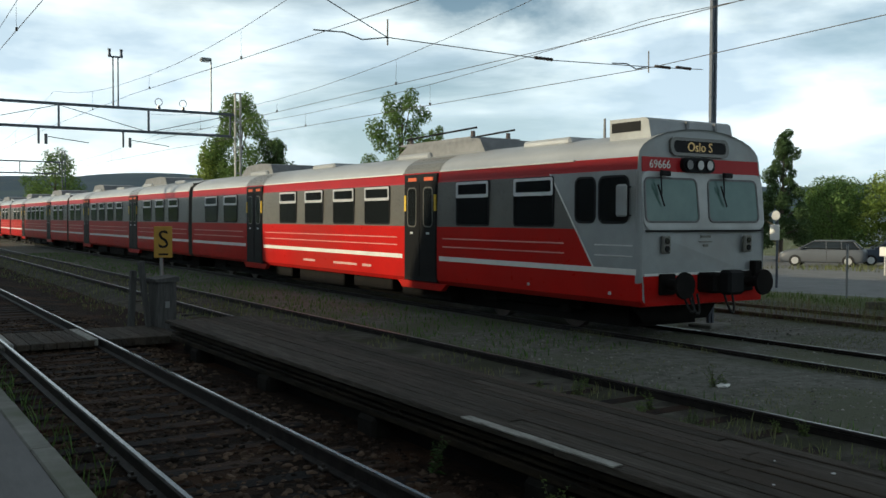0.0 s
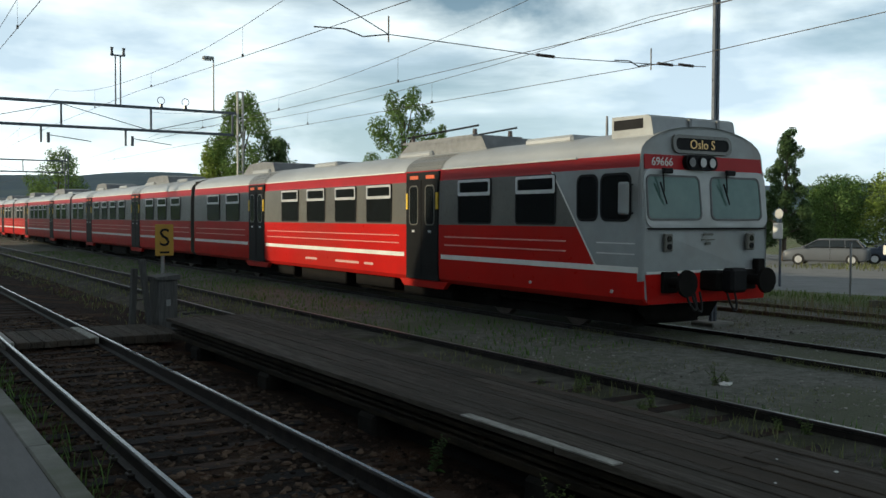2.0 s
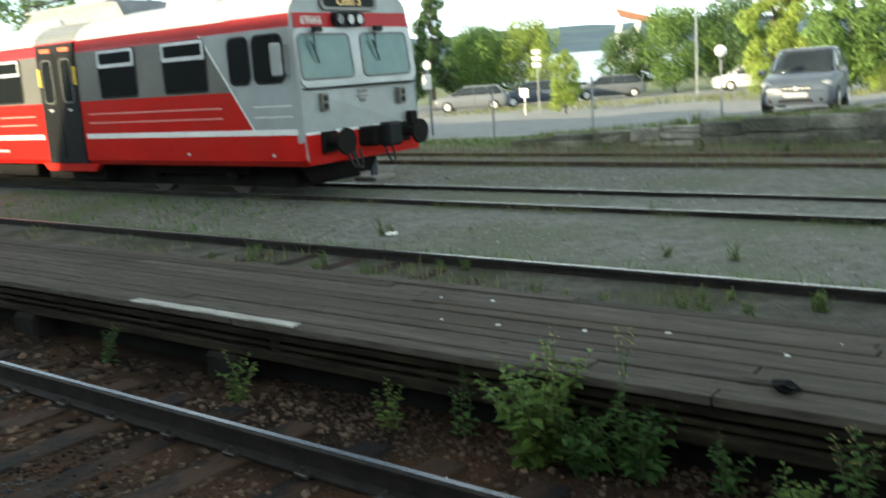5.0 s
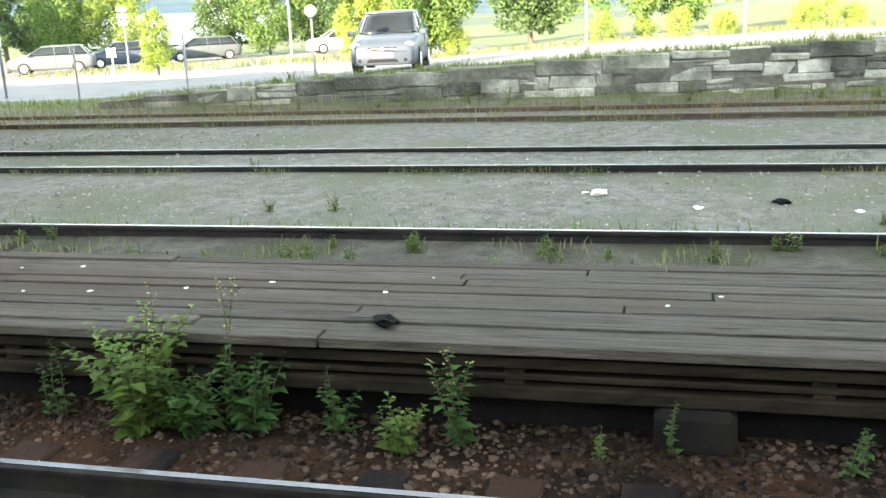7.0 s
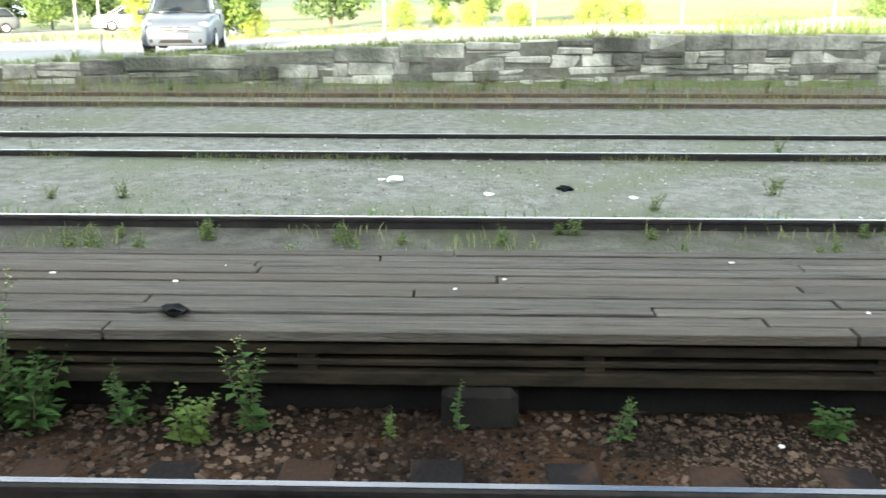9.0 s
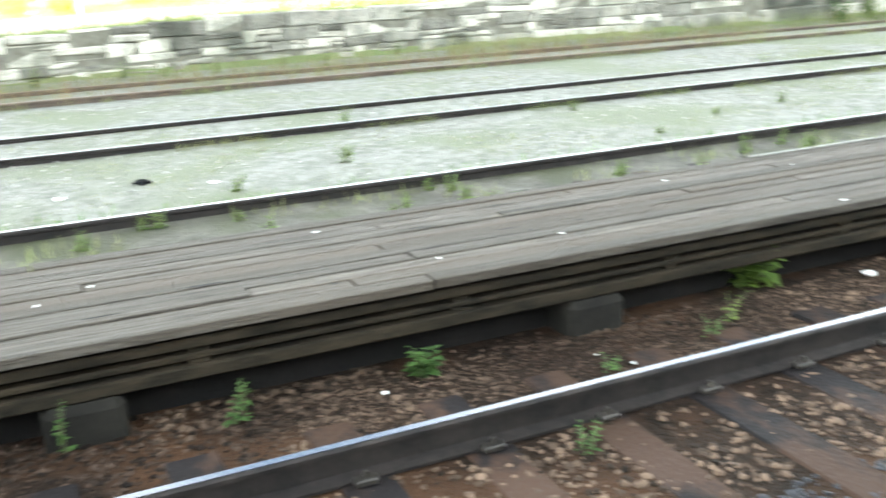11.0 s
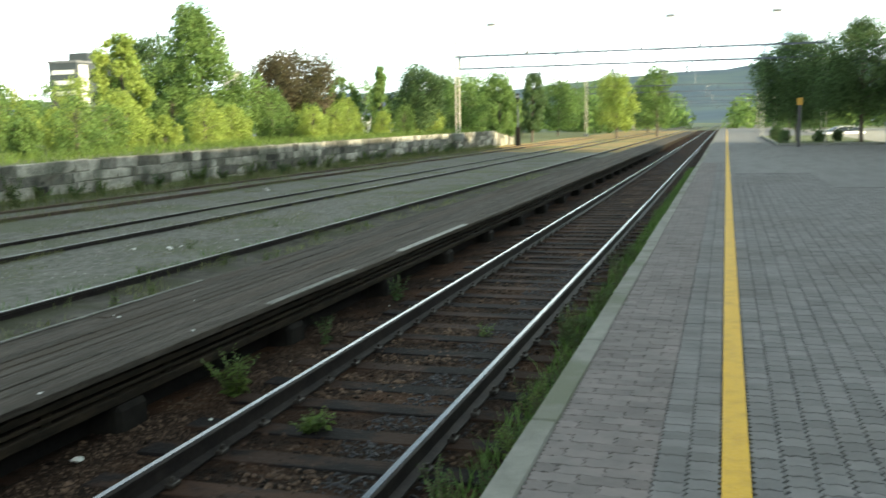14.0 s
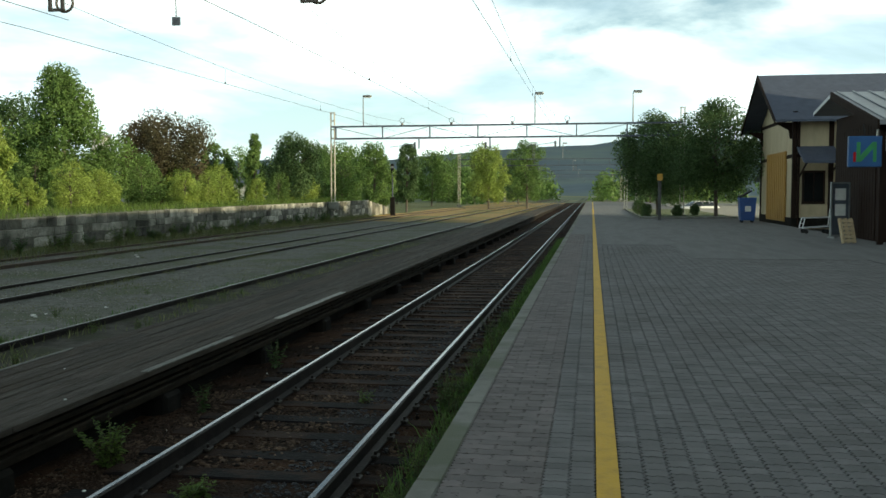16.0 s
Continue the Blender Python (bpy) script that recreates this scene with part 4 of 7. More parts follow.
        lamp = part("lamp_housing", B(lx - 0.10, lx + 0.10, yf, yf + 0.07, 1.50, 1.80, 0.02), "tgrey", c, "dark lamp cluster with round lenses")
        for z in (1.58, 1.71):
            part("lens", T((lx, yf + 0.06, z), (lx, yf + 0.085, z), 0.055, 0.05, 14), "black" if z < 1.6 else "glass", lamp)
        # buffers
        bx = TC + s * 0.98
        bf = part("buffer", T((bx, yf - 0.05, 0.98), (bx, yf + 0.42, 0.98), 0.10, 0.09, 14), "under", c, "black round buffer")
        part("buffer_head", T((bx, yf + 0.42, 0.98), (bx, yf + 0.47, 0.98), 0.23, 0.22, 20), "under", bf)
        part("buffer_base", B(bx - 0.18, bx + 0.18, yf, yf + 0.08, 0.80, 1.16, 0.02), "under", bf)
    # destination display
    d = plate("display_box", rrect(FC - 0.68, FC + 0.68, 3.20, 3.46, 0.10, 4), yf - 0.10, yf + 0.03, "black", "black destination display")
    bm = ring(rrect(FC - 0.72, FC + 0.72, 3.17, 3.49, 0.12, 4), rrect(FC - 0.65, FC + 0.65, 3.225, 3.435, 0.09, 4), yf - 0.08, yf + 0.045, "y")
    for v in bm.verts:
        v.co.y += lean(v.co.z)
    part("display_rim", bm, "tgrey", d)
    text_part("display_text", "Oslo S", 0.23, "display_text", Matrix.Translation((FC, yf + 0.036 + lean(3.33), 3.325)) @ Euler((radians(90), 0, radians(180))).to_matrix().to_4x4(), d)
    text_part("number", "69666", 0.20, "white", Matrix.Translation((TX1 - 0.50, yf + 0.016 + lean(3.0), 3.005)) @ Euler((radians(90), 0, radians(180))).to_matrix().to_4x4(), c)
    # headlights
    hl = plate("headlight_box", rrect(FC - 0.27, FC + 0.50, 2.89, 3.14, 0.11, 4), yf, yf + 0.10, "black", "black headlight housing")
    for dx, m in ((0.10, "lens_glass"), (-0.13, "lens_glass"), (0.36, "glass")):
        part("headlight", T((FC + dx, yf, 3.015), (FC + dx, yf + 0.02, 3.015), 0.092, 0.08, 18), m, hl)
        part("headlight_rim", ring([(FC + dx + 0.105 * math.cos(radians(i * 20)), 3.015 + 0.105 * math.sin(radians(i * 20))) for i in range(18)], [(FC + dx + 0.085 * math.cos(radians(i * 20)), 3.015 + 0.085 * math.sin(radians(i * 20))) for i in range(18)], yf - 0.02, yf + 0.03, "y"), "black", hl)
    # emblem: plain bars
    e = part("emblem", B(TC - 0.10, TC + 0.14, yf, yf + 0.014, 1.76, 1.80), "tgrey", c)
    part("emblem_bar", B(TC - 0.14, TC + 0.18, yf, yf + 0.013, 1.68, 1.70), "tgrey", e)
    part("emblem_bar", B(TC - 0.04, TC + 0.08, yf, yf + 0.013, 1.60, 1.65), "tgrey", e)
    # coupler and hoses
    cp = part("coupler", B(TC - 0.22, TC + 0.22, yf - 0.1, yf + 0.40, 0.82, 1.16, 0.04), "under", c, "black centre coupler")
    part("coupler_head", B(TC - 0.30, TC + 0.10, yf + 0.36, yf + 0.62, 0.80, 1.22, 0.05), "black", cp)
    for k, (xa, dz) in enumerate(((0.42, 0.34), (0.55, 0.30), (-0.45, 0.36))):
        bm = bmesh.new()
        prev = None
        for i in range(9):
            a = math.pi * i / 8
            p = Vector((TC + xa + 0.10 * math.cos(a), yf + 0.10 + 0.12 * math.sin(a), 0.80 - dz * math.sin(a)))
            if prev is not None:
                tube(bm, prev, p, 0.022, 0.022, 6)
            prev = p
        part("brake_hose", bm, "rubber", cp)
    part("plough", prism(bmesh.new(), [(TC - 0.8, 0.26), (TC + 0.8, 0.26), (TC + 1.1, 0.62), (TC - 1.1, 0.62)], yf - 0.75, yf - 0.68), "under", c)
    part("jumper_box", B(TC - 1.32, TC - 1.12, yf, yf + 0.14, 1.02, 1.34, 0.02), "under", c)
    # roof box over the front
    rb = part("roof_box", prism(bmesh.new(), [(y0 - 1.12, 3.40), (y0 - 0.08, 3.40), (y0 - 0.16, 3.78), (y0 - 0.24, 3.82), (y0 - 1.12, 3.84)], TC - 0.90, TC + 1.14, "x"), "roofbox", c, "grey roof-mounted air conditioning box")
    part("grille", B(TC + 1.13, TC + 1.15, y0 - 1.06, y0 - 0.34, 3.60, 3.77), "black", rb, "dark louvred grille")
    for dx in (-0.45, 0.25):
        part("lug", B(TC + dx - 0.03, TC + dx + 0.03, y0 - 0.2, y0 - 0.10, 3.60, 3.78), "roofdark", rb)
    # mirror on the side
    mr = part("mirror", B(TX1 + 0.14, TX1 + 0.22, -11.26, -11.02, 2.12, 2.66, 0.03), "cabgrey", c, "grey box mirror on brackets")
    for z in (2.14, 2.62):
        part("bracket", T((TX1 - 0.02, -11.10, z), (TX1 + 0.18, -11.14, z), 0.013, 0.013, 6), "black", mr)
    part("antenna", T((TC - 0.1, -13.6, 3.6), (TC - 0.1, -13.6, 4.08), 0.03, 0.022, 8), "roofdark", c)
    # pantograph base with insulators on the hood
    pg = part("pantograph", B(TC - 0.7, TC + 0.7, -20.4, -17.2, 3.90, 3.95), "roofdark", c, "folded pantograph on insulators")
    for dy in (-20.2, -17.4):
        for dx in (-0.5, 0.5):
            part("insulator", T((TC + dx, dy, 3.93), (TC + dx, dy, 4.10), 0.06, 0.05, 10), "insul", pg)
    for dx in (-0.6, 0.6):
        part("arm", T((TC + dx, -20.3, 4.08), (TC + dx * 0.9, -17.2, 4.16), 0.025, 0.025, 6), "black", pg)
    # small print on the side: plain bars
    for ya, yc in ((-24.6, -23.8), (-22.6, -21.2), (-20.9, -20.4)):
        part("side_print", B(TX1 - 0.01, TX1 + 0.003, ya, yc, 0.86, 0.92), "whitedim", c)
    part("side_light", T((TX1 - 0.01, -13.9, 0.82), (TX1 + 0.02, -13.9, 0.82), 0.03, 0.03, 8), "lens_glass", c)
    part("side_light", T((TX1 - 0.01, -11.6, 0.80), (TX1 + 0.02, -11.6, 0.80), 0.03, 0.03, 8), "lens_glass", c)


M["panelgrey"] = mat("pale_windscreen_panel", (0.46, 0.475, 0.47), (0.39, 0.405, 0.40), 2.2, 0.38, bump=0.02, c3=(0.34, 0.345, 0.335), scale3=1.3)
M["sealgrey"] = mat("grey_window_seal", (0.10, 0.105, 0.105), (0.07, 0.072, 0.072), 5, 0.5, bump=0.02)
M["roofbox"] = mat("roof_box_grey", (0.33, 0.345, 0.35), (0.26, 0.27, 0.275), 2, 0.5, metal=0.2, bump=0.05)
M["whitedim"] = mat("faded_white_print", (0.6, 0.4, 0.36), (0.5, 0.25, 0.22), 8, 0.6, bump=0)
build_cab()

# ---- plants ----
def leaves(name, centres, radii, count, size, material, parent, seed, flat=1.0):
    """A crown: many small bent leaf pieces clustered round the given centres."""
    rng = np.random.default_rng(seed)
    c = np.array(centres, float)
    r = np.array(radii, float)
    w = r ** 2
    idx = rng.choice(len(c), count, p=w / w.sum())
    d = rng.normal(size=(count, 3))
    d /= np.linalg.norm(d, axis=1)[:, None]
    rad = r[idx] * (0.35 + 0.78 * rng.random(count) ** 0.6)
    p = c[idx] + d * rad[:, None] * np.array([1, 1, flat])
    nrm = d + rng.normal(0, 0.7, (count, 3)) + np.array([0, 0, 0.35])
    nrm /= np.linalg.norm(nrm, axis=1)[:, None]
    a = np.cross(nrm, rng.normal(size=(count, 3)))
    a /= np.linalg.norm(a, axis=1)[:, None]
    b = np.cross(nrm, a)
    s = size * rng.uniform(0.6, 1.35, count)[:, None]
    V = np.empty((count, 4, 3))
    V[:, 0] = p - a * s
    V[:, 1] = p + b * s * 0.55 - nrm * s * 0.18
    V[:, 2] = p + a * s
    V[:, 3] = p - b * s * 0.55 - nrm * s * 0.18
    V = V.reshape(-1, 3)
    F = np.arange(count * 4).reshape(-1, 4)
    return raw(name, V.tolist(), F.tolist(), material, parent)


def tree(x, y, z, H, R, material="leaf", seed=0, leafsize=0.2, count=2600, shape="round", trunk=0.3, label="", bare=0.25, name="tree"):
    rng = random.Random(seed)
    t = thing(name, label or "leafy green broadleaf tree", "tree" if name == "tree" else "shrub", pose(x, y, z))
    bm = bmesh.new()
    tr = max(0.05, H * 0.018)
    lean = Vector((rng.uniform(-0.04, 0.04) * H, rng.uniform(-0.04, 0.04) * H, H * 0.8))
    tube(bm, (0, 0, -0.3), lean * 0.5, tr, tr * 0.7, 8)
    tube(bm, lean * 0.5, lean, tr * 0.7, tr * 0.2, 7)
    cs, rs = [], []
    n = {"tall": 30, "cone": 44}.get(shape, 36)
    for i in range(n):
        f = (i + 0.5) / n
        hz = H * (bare + (0.97 - bare) * f)
        if shape == "tall":
            prof = R * (0.35 + 0.75 * math.sin(math.pi * min(1, 0.15 + 0.85 * (1 - f)) * 0.5)) * (1.05 - f * 0.75)
        elif shape == "dome":
            prof = R * math.sin(math.pi * (0.10 + 0.86 * f)) ** 1.1 * (1.15 - 0.3 * f)
        elif shape == "cone":
            prof = R * (1.12 - 0.98 * f) * (1.0 if i % 3 else 0.75)
        elif shape == "birch":
            prof = R * math.sin(math.pi * (0.18 + 0.78 * f)) ** 0.7
        else:
            prof = R * math.sin(math.pi * (0.13 + 0.80 * f)) ** 0.6
        a = i * 2.4 + rng.uniform(-0.4, 0.4)
        k = prof * rng.uniform(0.35, 0.95)
        c = Vector((math.cos(a) * k, math.sin(a) * k, hz)) + Vector((lean.x * f, lean.y * f, 0))
        cs.append(tuple(c))
        rs.append(R * rng.uniform(0.20, 0.38) * (1.1 - 0.45 * f if shape != "round" else 1.0) * (0.8 if shape == "cone" else 1.0))
        if i % 2 == 0:
            s = Vector((lean.x * f * 0.8, lean.y * f * 0.8, hz * 0.72))
            tube(bm, s, c, tr * 0.3, tr * 0.08, 5, False)
    part("trunk", bm, "bark", t)
    leaves("crown", cs, rs, int(count * 5.0), leafsize * 0.45, material, t, seed + 100)
    return t


def weed_plant(x, y, z, h, seed, n_stems=4, leaf=0.06, material="weed", label="green weed with broad leaves growing in the ballast", flowers=False, spread=0.35):
    rng = random.Random(seed)
    t = thing("weed", label, "weed", pose(x, y, z), group="weeds along the tracks")
    bm = bmesh.new()
    V, F = [], []
    FV, FF = [], []
    for s in range(n_stems):
        a = rng.uniform(0, 6.28)
        sp = spread * rng.uniform(0.2, 1.0)
        top = Vector((math.cos(a) * sp * h, math.sin(a) * sp * h, h * rng.uniform(0.6, 1.05)))
        root = Vector((rng.uniform(-0.05, 0.05), rng.uniform(-0.05, 0.05), -0.03))
        mid = (root + top) / 2 + Vector((rng.uniform(-0.06, 0.06) * h, rng.uniform(-0.06, 0.06) * h, h * 0.08))
        tube(bm, root, mid, 0.0045, 0.0035, 5, False)
        tube(bm, mid, top, 0.0035, 0.0015, 5, False)
        m = int(10 + h * 38)
        for i in range(m):
            f = (i + 1) / m
            p = root.lerp(mid, f * 2) if f < 0.5 else mid.lerp(top, f * 2 - 1)
            b = i * 2.4 + rng.uniform(-0.5, 0.5)
            L = leaf * 0.74 * rng.uniform(0.5, 1.6) * (1.35 - 0.85 * f)
            d = Vector((math.cos(b), math.sin(b), rng.uniform(-0.1, 0.6))).normalized()
            side = d.cross(Vector((0, 0, 1))).normalized() * L * 0.32
            k = len(V)
            V += [tuple(p), tuple(p + d * L * 0.5 + side + Vector((0, 0, L * 0.1))), tuple(p + d * L * 1.1 - Vector((0, 0, L * 0.2))), tuple(p + d * L * 0.5 - side + Vector((0, 0, L * 0.1)))]
            F += [(k, k + 1, k + 2), (k, k + 2, k + 3)]
        if flowers:
            for i in range(9):
                q = top + Vector((rng.uniform(-1, 1) * 0.03, rng.uniform(-1, 1) * 0.03, rng.uniform(-1.5, 0.4) * 0.07))
                k = len(FV)
                e = rng.uniform(0.004, 0.008)
                FV += [(q.x - e, q.y, q.z), (q.x, q.y - e, q.z + e), (q.x + e, q.y, q.z), (q.x, q.y + e, q.z + e)]
                FF += [(k, k + 1, k + 2, k + 3)]
    part("stem", bm, "stem", t)["kind"] = "stuff"
    raw("leaves", V, F, material, t, kind="stuff")
    if flowers:
        raw("blossom", FV, FF, "flower", t, kind="stuff")
    return t


def grass(name, spots, h, material, seed, label, width=0.012, lean=0.9):
    """Blades of grass at the given x, y, z spots, as one sheet of stuff."""
    rng = np.random.default_rng(seed)
    V, F = [], []
    for x, y, z in spots:
        a = rng.uniform(0, 6.28)
        hh = h * rng.uniform(0.35, 1.2)
        dx, dy = math.cos(a), math.sin(a)
        w = 0.6 * width * rng.uniform(0.6, 1.4)
        l = hh * lean * rng.uniform(0.2, 1.2)
        k = len(V)
        V += [(x - dy * w, y + dx * w, z - 0.02), (x + dy * w, y - dx * w, z - 0.02), (x + dx * l * 0.4 + dy * w * 0.7, y + dy * l * 0.4 - dx * w * 0.7, z + hh * 0.6), (x + dx * l, y + dy * l, z + hh), (x + dx * l * 0.4 - dy * w * 0.7, y + dy * l * 0.4 + dx * w * 0.7, z + hh * 0.6)]
        F += [(k, k + 1, k + 2, k + 4), (k + 4, k + 2, k + 3)]
    return raw(name, V, F, material, kind="stuff", label=label, category="grass")


def scatter(n, x0, x1, y0, y1, seed, clump=0.0, thresh=0.0, freq=0.6):
    rng = random.Random(seed)
    out = []
    tries = 0
    while len(out) < n and tries < n * 12:
        tries += 1
        x, y = rng.uniform(x0, x1), rng.uniform(y0, y1)
        if thresh and noise.noise(Vector((x * freq, y * freq, seed))) < thresh:
            continue
        out.append((x, y, ground_z(x, y)))
    return out

M["yellowboard"] = mat("yellow_sign_board", (0.46, 0.27, 0.03), (0.38, 0.21, 0.03), 4, 0.6, bump=0.02)
M["greywood"] = mat("grey_weathered_wood", (0.10, 0.10, 0.097), (0.05, 0.05, 0.049), 4, 0.85, bump=0.4, stretch=(6, 6, 0.7))
M["galvmast"] = mat("pale_lattice_mast", (0.40, 0.40, 0.36), (0.28, 0.28, 0.25), 3, 0.6, metal=0.2, bump=0.1)


# ---- overhead line: masts, gantries, wires ----
def mast(x, y, z0, z1, material="mastwood", label="tall overhead line mast", w=0.13):
    m = thing("overhead_mast", label, "mast", pose(x, y, 0), group="overhead line masts")
    bm = bmesh.new()
    d = 0.09 if w > 0.06 else 0.04
    for s in (-1, 1):
        box(bm, s * w - 0.03, s * w + 0.03, -d, d, z0 - 0.5, z1, 0.008)
    part("flange", bm, material, m)
    z = z0 + 0.3
    first = part("batten", B(-w, w, -0.03, 0.03, 0, 0.07), material, m)
    first.location.z = z
    while z + 0.62 < z1 - 0.3:
        z += 0.62
        o = new("batten", first.data)
        o.parent, o.location = m, (0, 0, z)
    part("mast_foot", B(-0.32, 0.32, -0.3, 0.3, z0 - 0.4, z0 + 0.12, 0.03), "concrete", m)
    part("mast_cap", B(-w - 0.05, w + 0.05, -0.11, 0.11, z1, z1 + 0.04), material, m)
    return m


def lamp_on_beam(parent, x, z0, z1, d):
    part("lamp_pole", T((x, 0, z0), (x, 0, z1), 0.045, 0.035, 8), "galv", parent)
    l = part("lamp_head", B(min(x, x + d * 0.75), max(x, x + d * 0.75), -0.14, 0.14, z1 - 0.02, z1 + 0.13, 0.04), "galv", parent, "grey street lamp head")
    part("lamp_glass", B(min(x + d * 0.15, x + d * 0.7), max(x + d * 0.15, x + d * 0.7), -0.11, 0.11, z1 - 0.06, z1 - 0.02), "white", l)


def gantry(y, xa, xb, z, za, zb, lamps=(), rings=(), posts=(), hangers=(), material="bluesteel", mastmat="mastwood", detail=True, depth=1.05):
    g = thing("gantry", "steel lattice gantry carrying the overhead wires", "gantry", pose(0, y, 0), group="overhead line gantries")
    for k, (zz, s) in enumerate(((z, 0), (z - depth, 0.25))):
        part("beam", B(xa + s, xb - s, -0.07, 0.07, zz - 0.06, zz + 0.06, 0.006), material, g)
    n = max(2, int((xb - xa) / 3.4))
    for i in range(n + 1):
        x = xa + 0.3 + (xb - xa - 0.6) * i / n
        part("upright", B(x - 0.04, x + 0.04, -0.05, 0.05, z - depth, z), material, g)
        if i < n and detail:
            x2 = xa + 0.3 + (xb - xa - 0.6) * (i + 1) / n
            part("diagonal", T((x, 0, z - depth) if i % 2 else (x, 0, z - 0.05), (x2, 0, z - 0.05) if i % 2 else (x2, 0, z - depth), 0.018, 0.018, 5), material, g)
    for x, top, d in lamps:
        lamp_on_beam(g, x, z, top, d)
    for x in rings:
        bm = T((x, 0, z + 0.05), (x, 0, z + 0.22), 0.09, 0.07, 10)
        for i in range(12):
            a, b = 2 * math.pi * i / 12, 2 * math.pi * (i + 1) / 12
            tube(bm, (x + 0.17 * math.cos(a), 0, z + 0.37 + 0.17 * math.sin(a)), (x + 0.17 * math.cos(b), 0, z + 0.37 + 0.17 * math.sin(b)), 0.016, 0.016, 5, False)
        part("ring_insulator", bm, "insul", g)
    for x, top in posts:
        bm = bmesh.new()
        for s in (-0.11, 0.11):
            tube(bm, (x + s, 0, z), (x + s, 0, top), 0.035, 0.03, 6)
        box(bm, x - 0.32, x + 0.32, -0.05, 0.05, top, top + 0.06)
        for s in (-0.26, 0.26):
            tube(bm, (x + s, 0, top + 0.05), (x + s, 0, top + 0.22), 0.08, 0.05, 8)
            tube(bm, (x + s, 0, top + 0.22), (x + s, 0, top + 0.38), 0.05, 0.08, 8)
        part("feeder_post", bm, material, g)
    for x in hangers:
        bm = T((x, 0, z - depth), (x, 0, z - depth - 0.75), 0.05, 0.05, 8)
        tube(bm, (x - 0.3, 0, z - depth - 0.3), (x - 0.3, 0, z - depth - 0.75), 0.07, 0.07, 8)
        tube(bm, (x - 0.3, 0, z - depth - 0.4), (x - 2.1, 0, z - depth - 0.62), 0.02, 0.02, 6)
        part("registration_arm", bm, material, g)
    for x, zz in ((xa, za), (xb, zb)):
        mast(x, y + 0.24, zz, z + 1.0, mastmat)
    return g


gantry(-43.6, -15.66, 4.5, 7.1, 0.2, 0.4, lamps=[(-14.42, 9.6, 0.7)], rings=(-11.92, -13.06), posts=[(-9.98, 9.35)], hangers=(-6.7, -10.3, -2.4), mastmat="galvmast")
gantry(-90, -16, 4.5, 7.1, 0.2, 0.4, posts=[(-9.98, 9.2)], hangers=(-6.7, -2.4), mastmat="bluesteel")
gantry(65, -18.3, 6.0, 6.78, 1.3, 0.45, lamps=[(-16.0, 8.85, 0.8), (-3.9, 8.85, 0.8), (2.7, 8.85, 0.8)], rings=(-13.2, -9.7, -5.45, -1.7), hangers=(-12.0, -7.0, -2.2), depth=0.85)
for yy in (130, 200, 280):
    gantry(yy, -18.4, 6.0, 6.7, 0.3, 0.4, lamps=[(-4, 8.8, 0.8)], hangers=(-12.0, -7.0, -2.2), posts=[(-8, 8.6)] if yy == 130 else (), material="bluesteel", detail=False, depth=0.85)
mast(-14.25, -12.4, -0.1, 8.6, "bluesteel", "grey steel overhead line mast behind the train", 0.045)
mast(3.2, 92, 0.4, 7.4, "galvmast", "pale overhead line mast beside the platform")


def wire_run(name, x, heights, rise, r, label=""):
    """A contact wire through the (y, z) supports given, with a sagging carrier wire over it and droppers between."""
    w = thing(name, label, "overhead wire", pose(0, 0, 0), group="overhead contact wires")
    bc, bm, bd = bmesh.new(), bmesh.new(), bmesh.new()
    for (a, za), (b, zb) in zip(heights, heights[1:]):
        tube(bc, (x, a, za), (x, b, zb), r, r, 5, False)
    ys = [h[0] for h in heights if h[0] in SPANS]
    for a, b in zip(ys, ys[1:]):
        prev = None
        n = 12
        for i in range(n + 1):
            f = i / n
            y = a + (b - a) * f
            z = lerp_table(y, heights)
            p = Vector((x, y, z + rise - 4 * (rise - 0.4) * f * (1 - f)))
            if prev is not None:
                tube(bm, prev, p, r * 0.85, r * 0.85, 5, False)
                if i % 3 == 0 and i < n:
                    tube(bd, p, (x, y, z), 0.0035, 0.0035, 4, False)
                    box(bd, x - 0.02, x + 0.02, y - 0.02, y + 0.02, z - 0.01, z + 0.06)
            prev = p
    part("contact_wire", bc, "wire", w)
    part("carrier_wire", bm, "wire", w)["kind"] = "stuff"
    part("dropper", bd, "wire", w)["kind"] = "stuff"


SPANS = (-160, -90, -43.6, -12.3, 19.5, 65, 130, 200, 280)
WIRE_LABEL = "thin dark overhead contact wire with droppers"
wire_run("overhead_wire", -2.64, [(-160, 5.8), (-90, 5.8), (-43.6, 5.8), (-12.3, 5.85), (19.5, 6.35), (65, 6.5), (130, 6.3), (200, 6.0), (280, 6.0)], 1.1, 0.0075, WIRE_LABEL)
wire_run("overhead_wire", -7.35, [(-160, 6.0), (-90, 6.0), (-43.6, 6.15), (-30, 6.0), (-20.6, 5.72), (-12.3, 5.5), (19.5, 5.8), (65, 6.0), (130, 6.0), (200, 6.0), (280, 6.0)], 1.5, 0.0075, WIRE_LABEL)
wire_run("overhead_wire", -12.4, [(-160, 5.6), (-90, 5.5), (-43.6, 5.3), (-12.3, 4.9), (19.5, 5.75), (65, 6.05), (130, 6.0), (200, 6.0)], 0.9, 0.0075, WIRE_LABEL)
wire_run("overhead_wire", -11.4, [(-43.6, 5.6), (-12.3, 5.4), (19.5, 5.9)], 1.3, 0.0075, WIRE_LABEL)


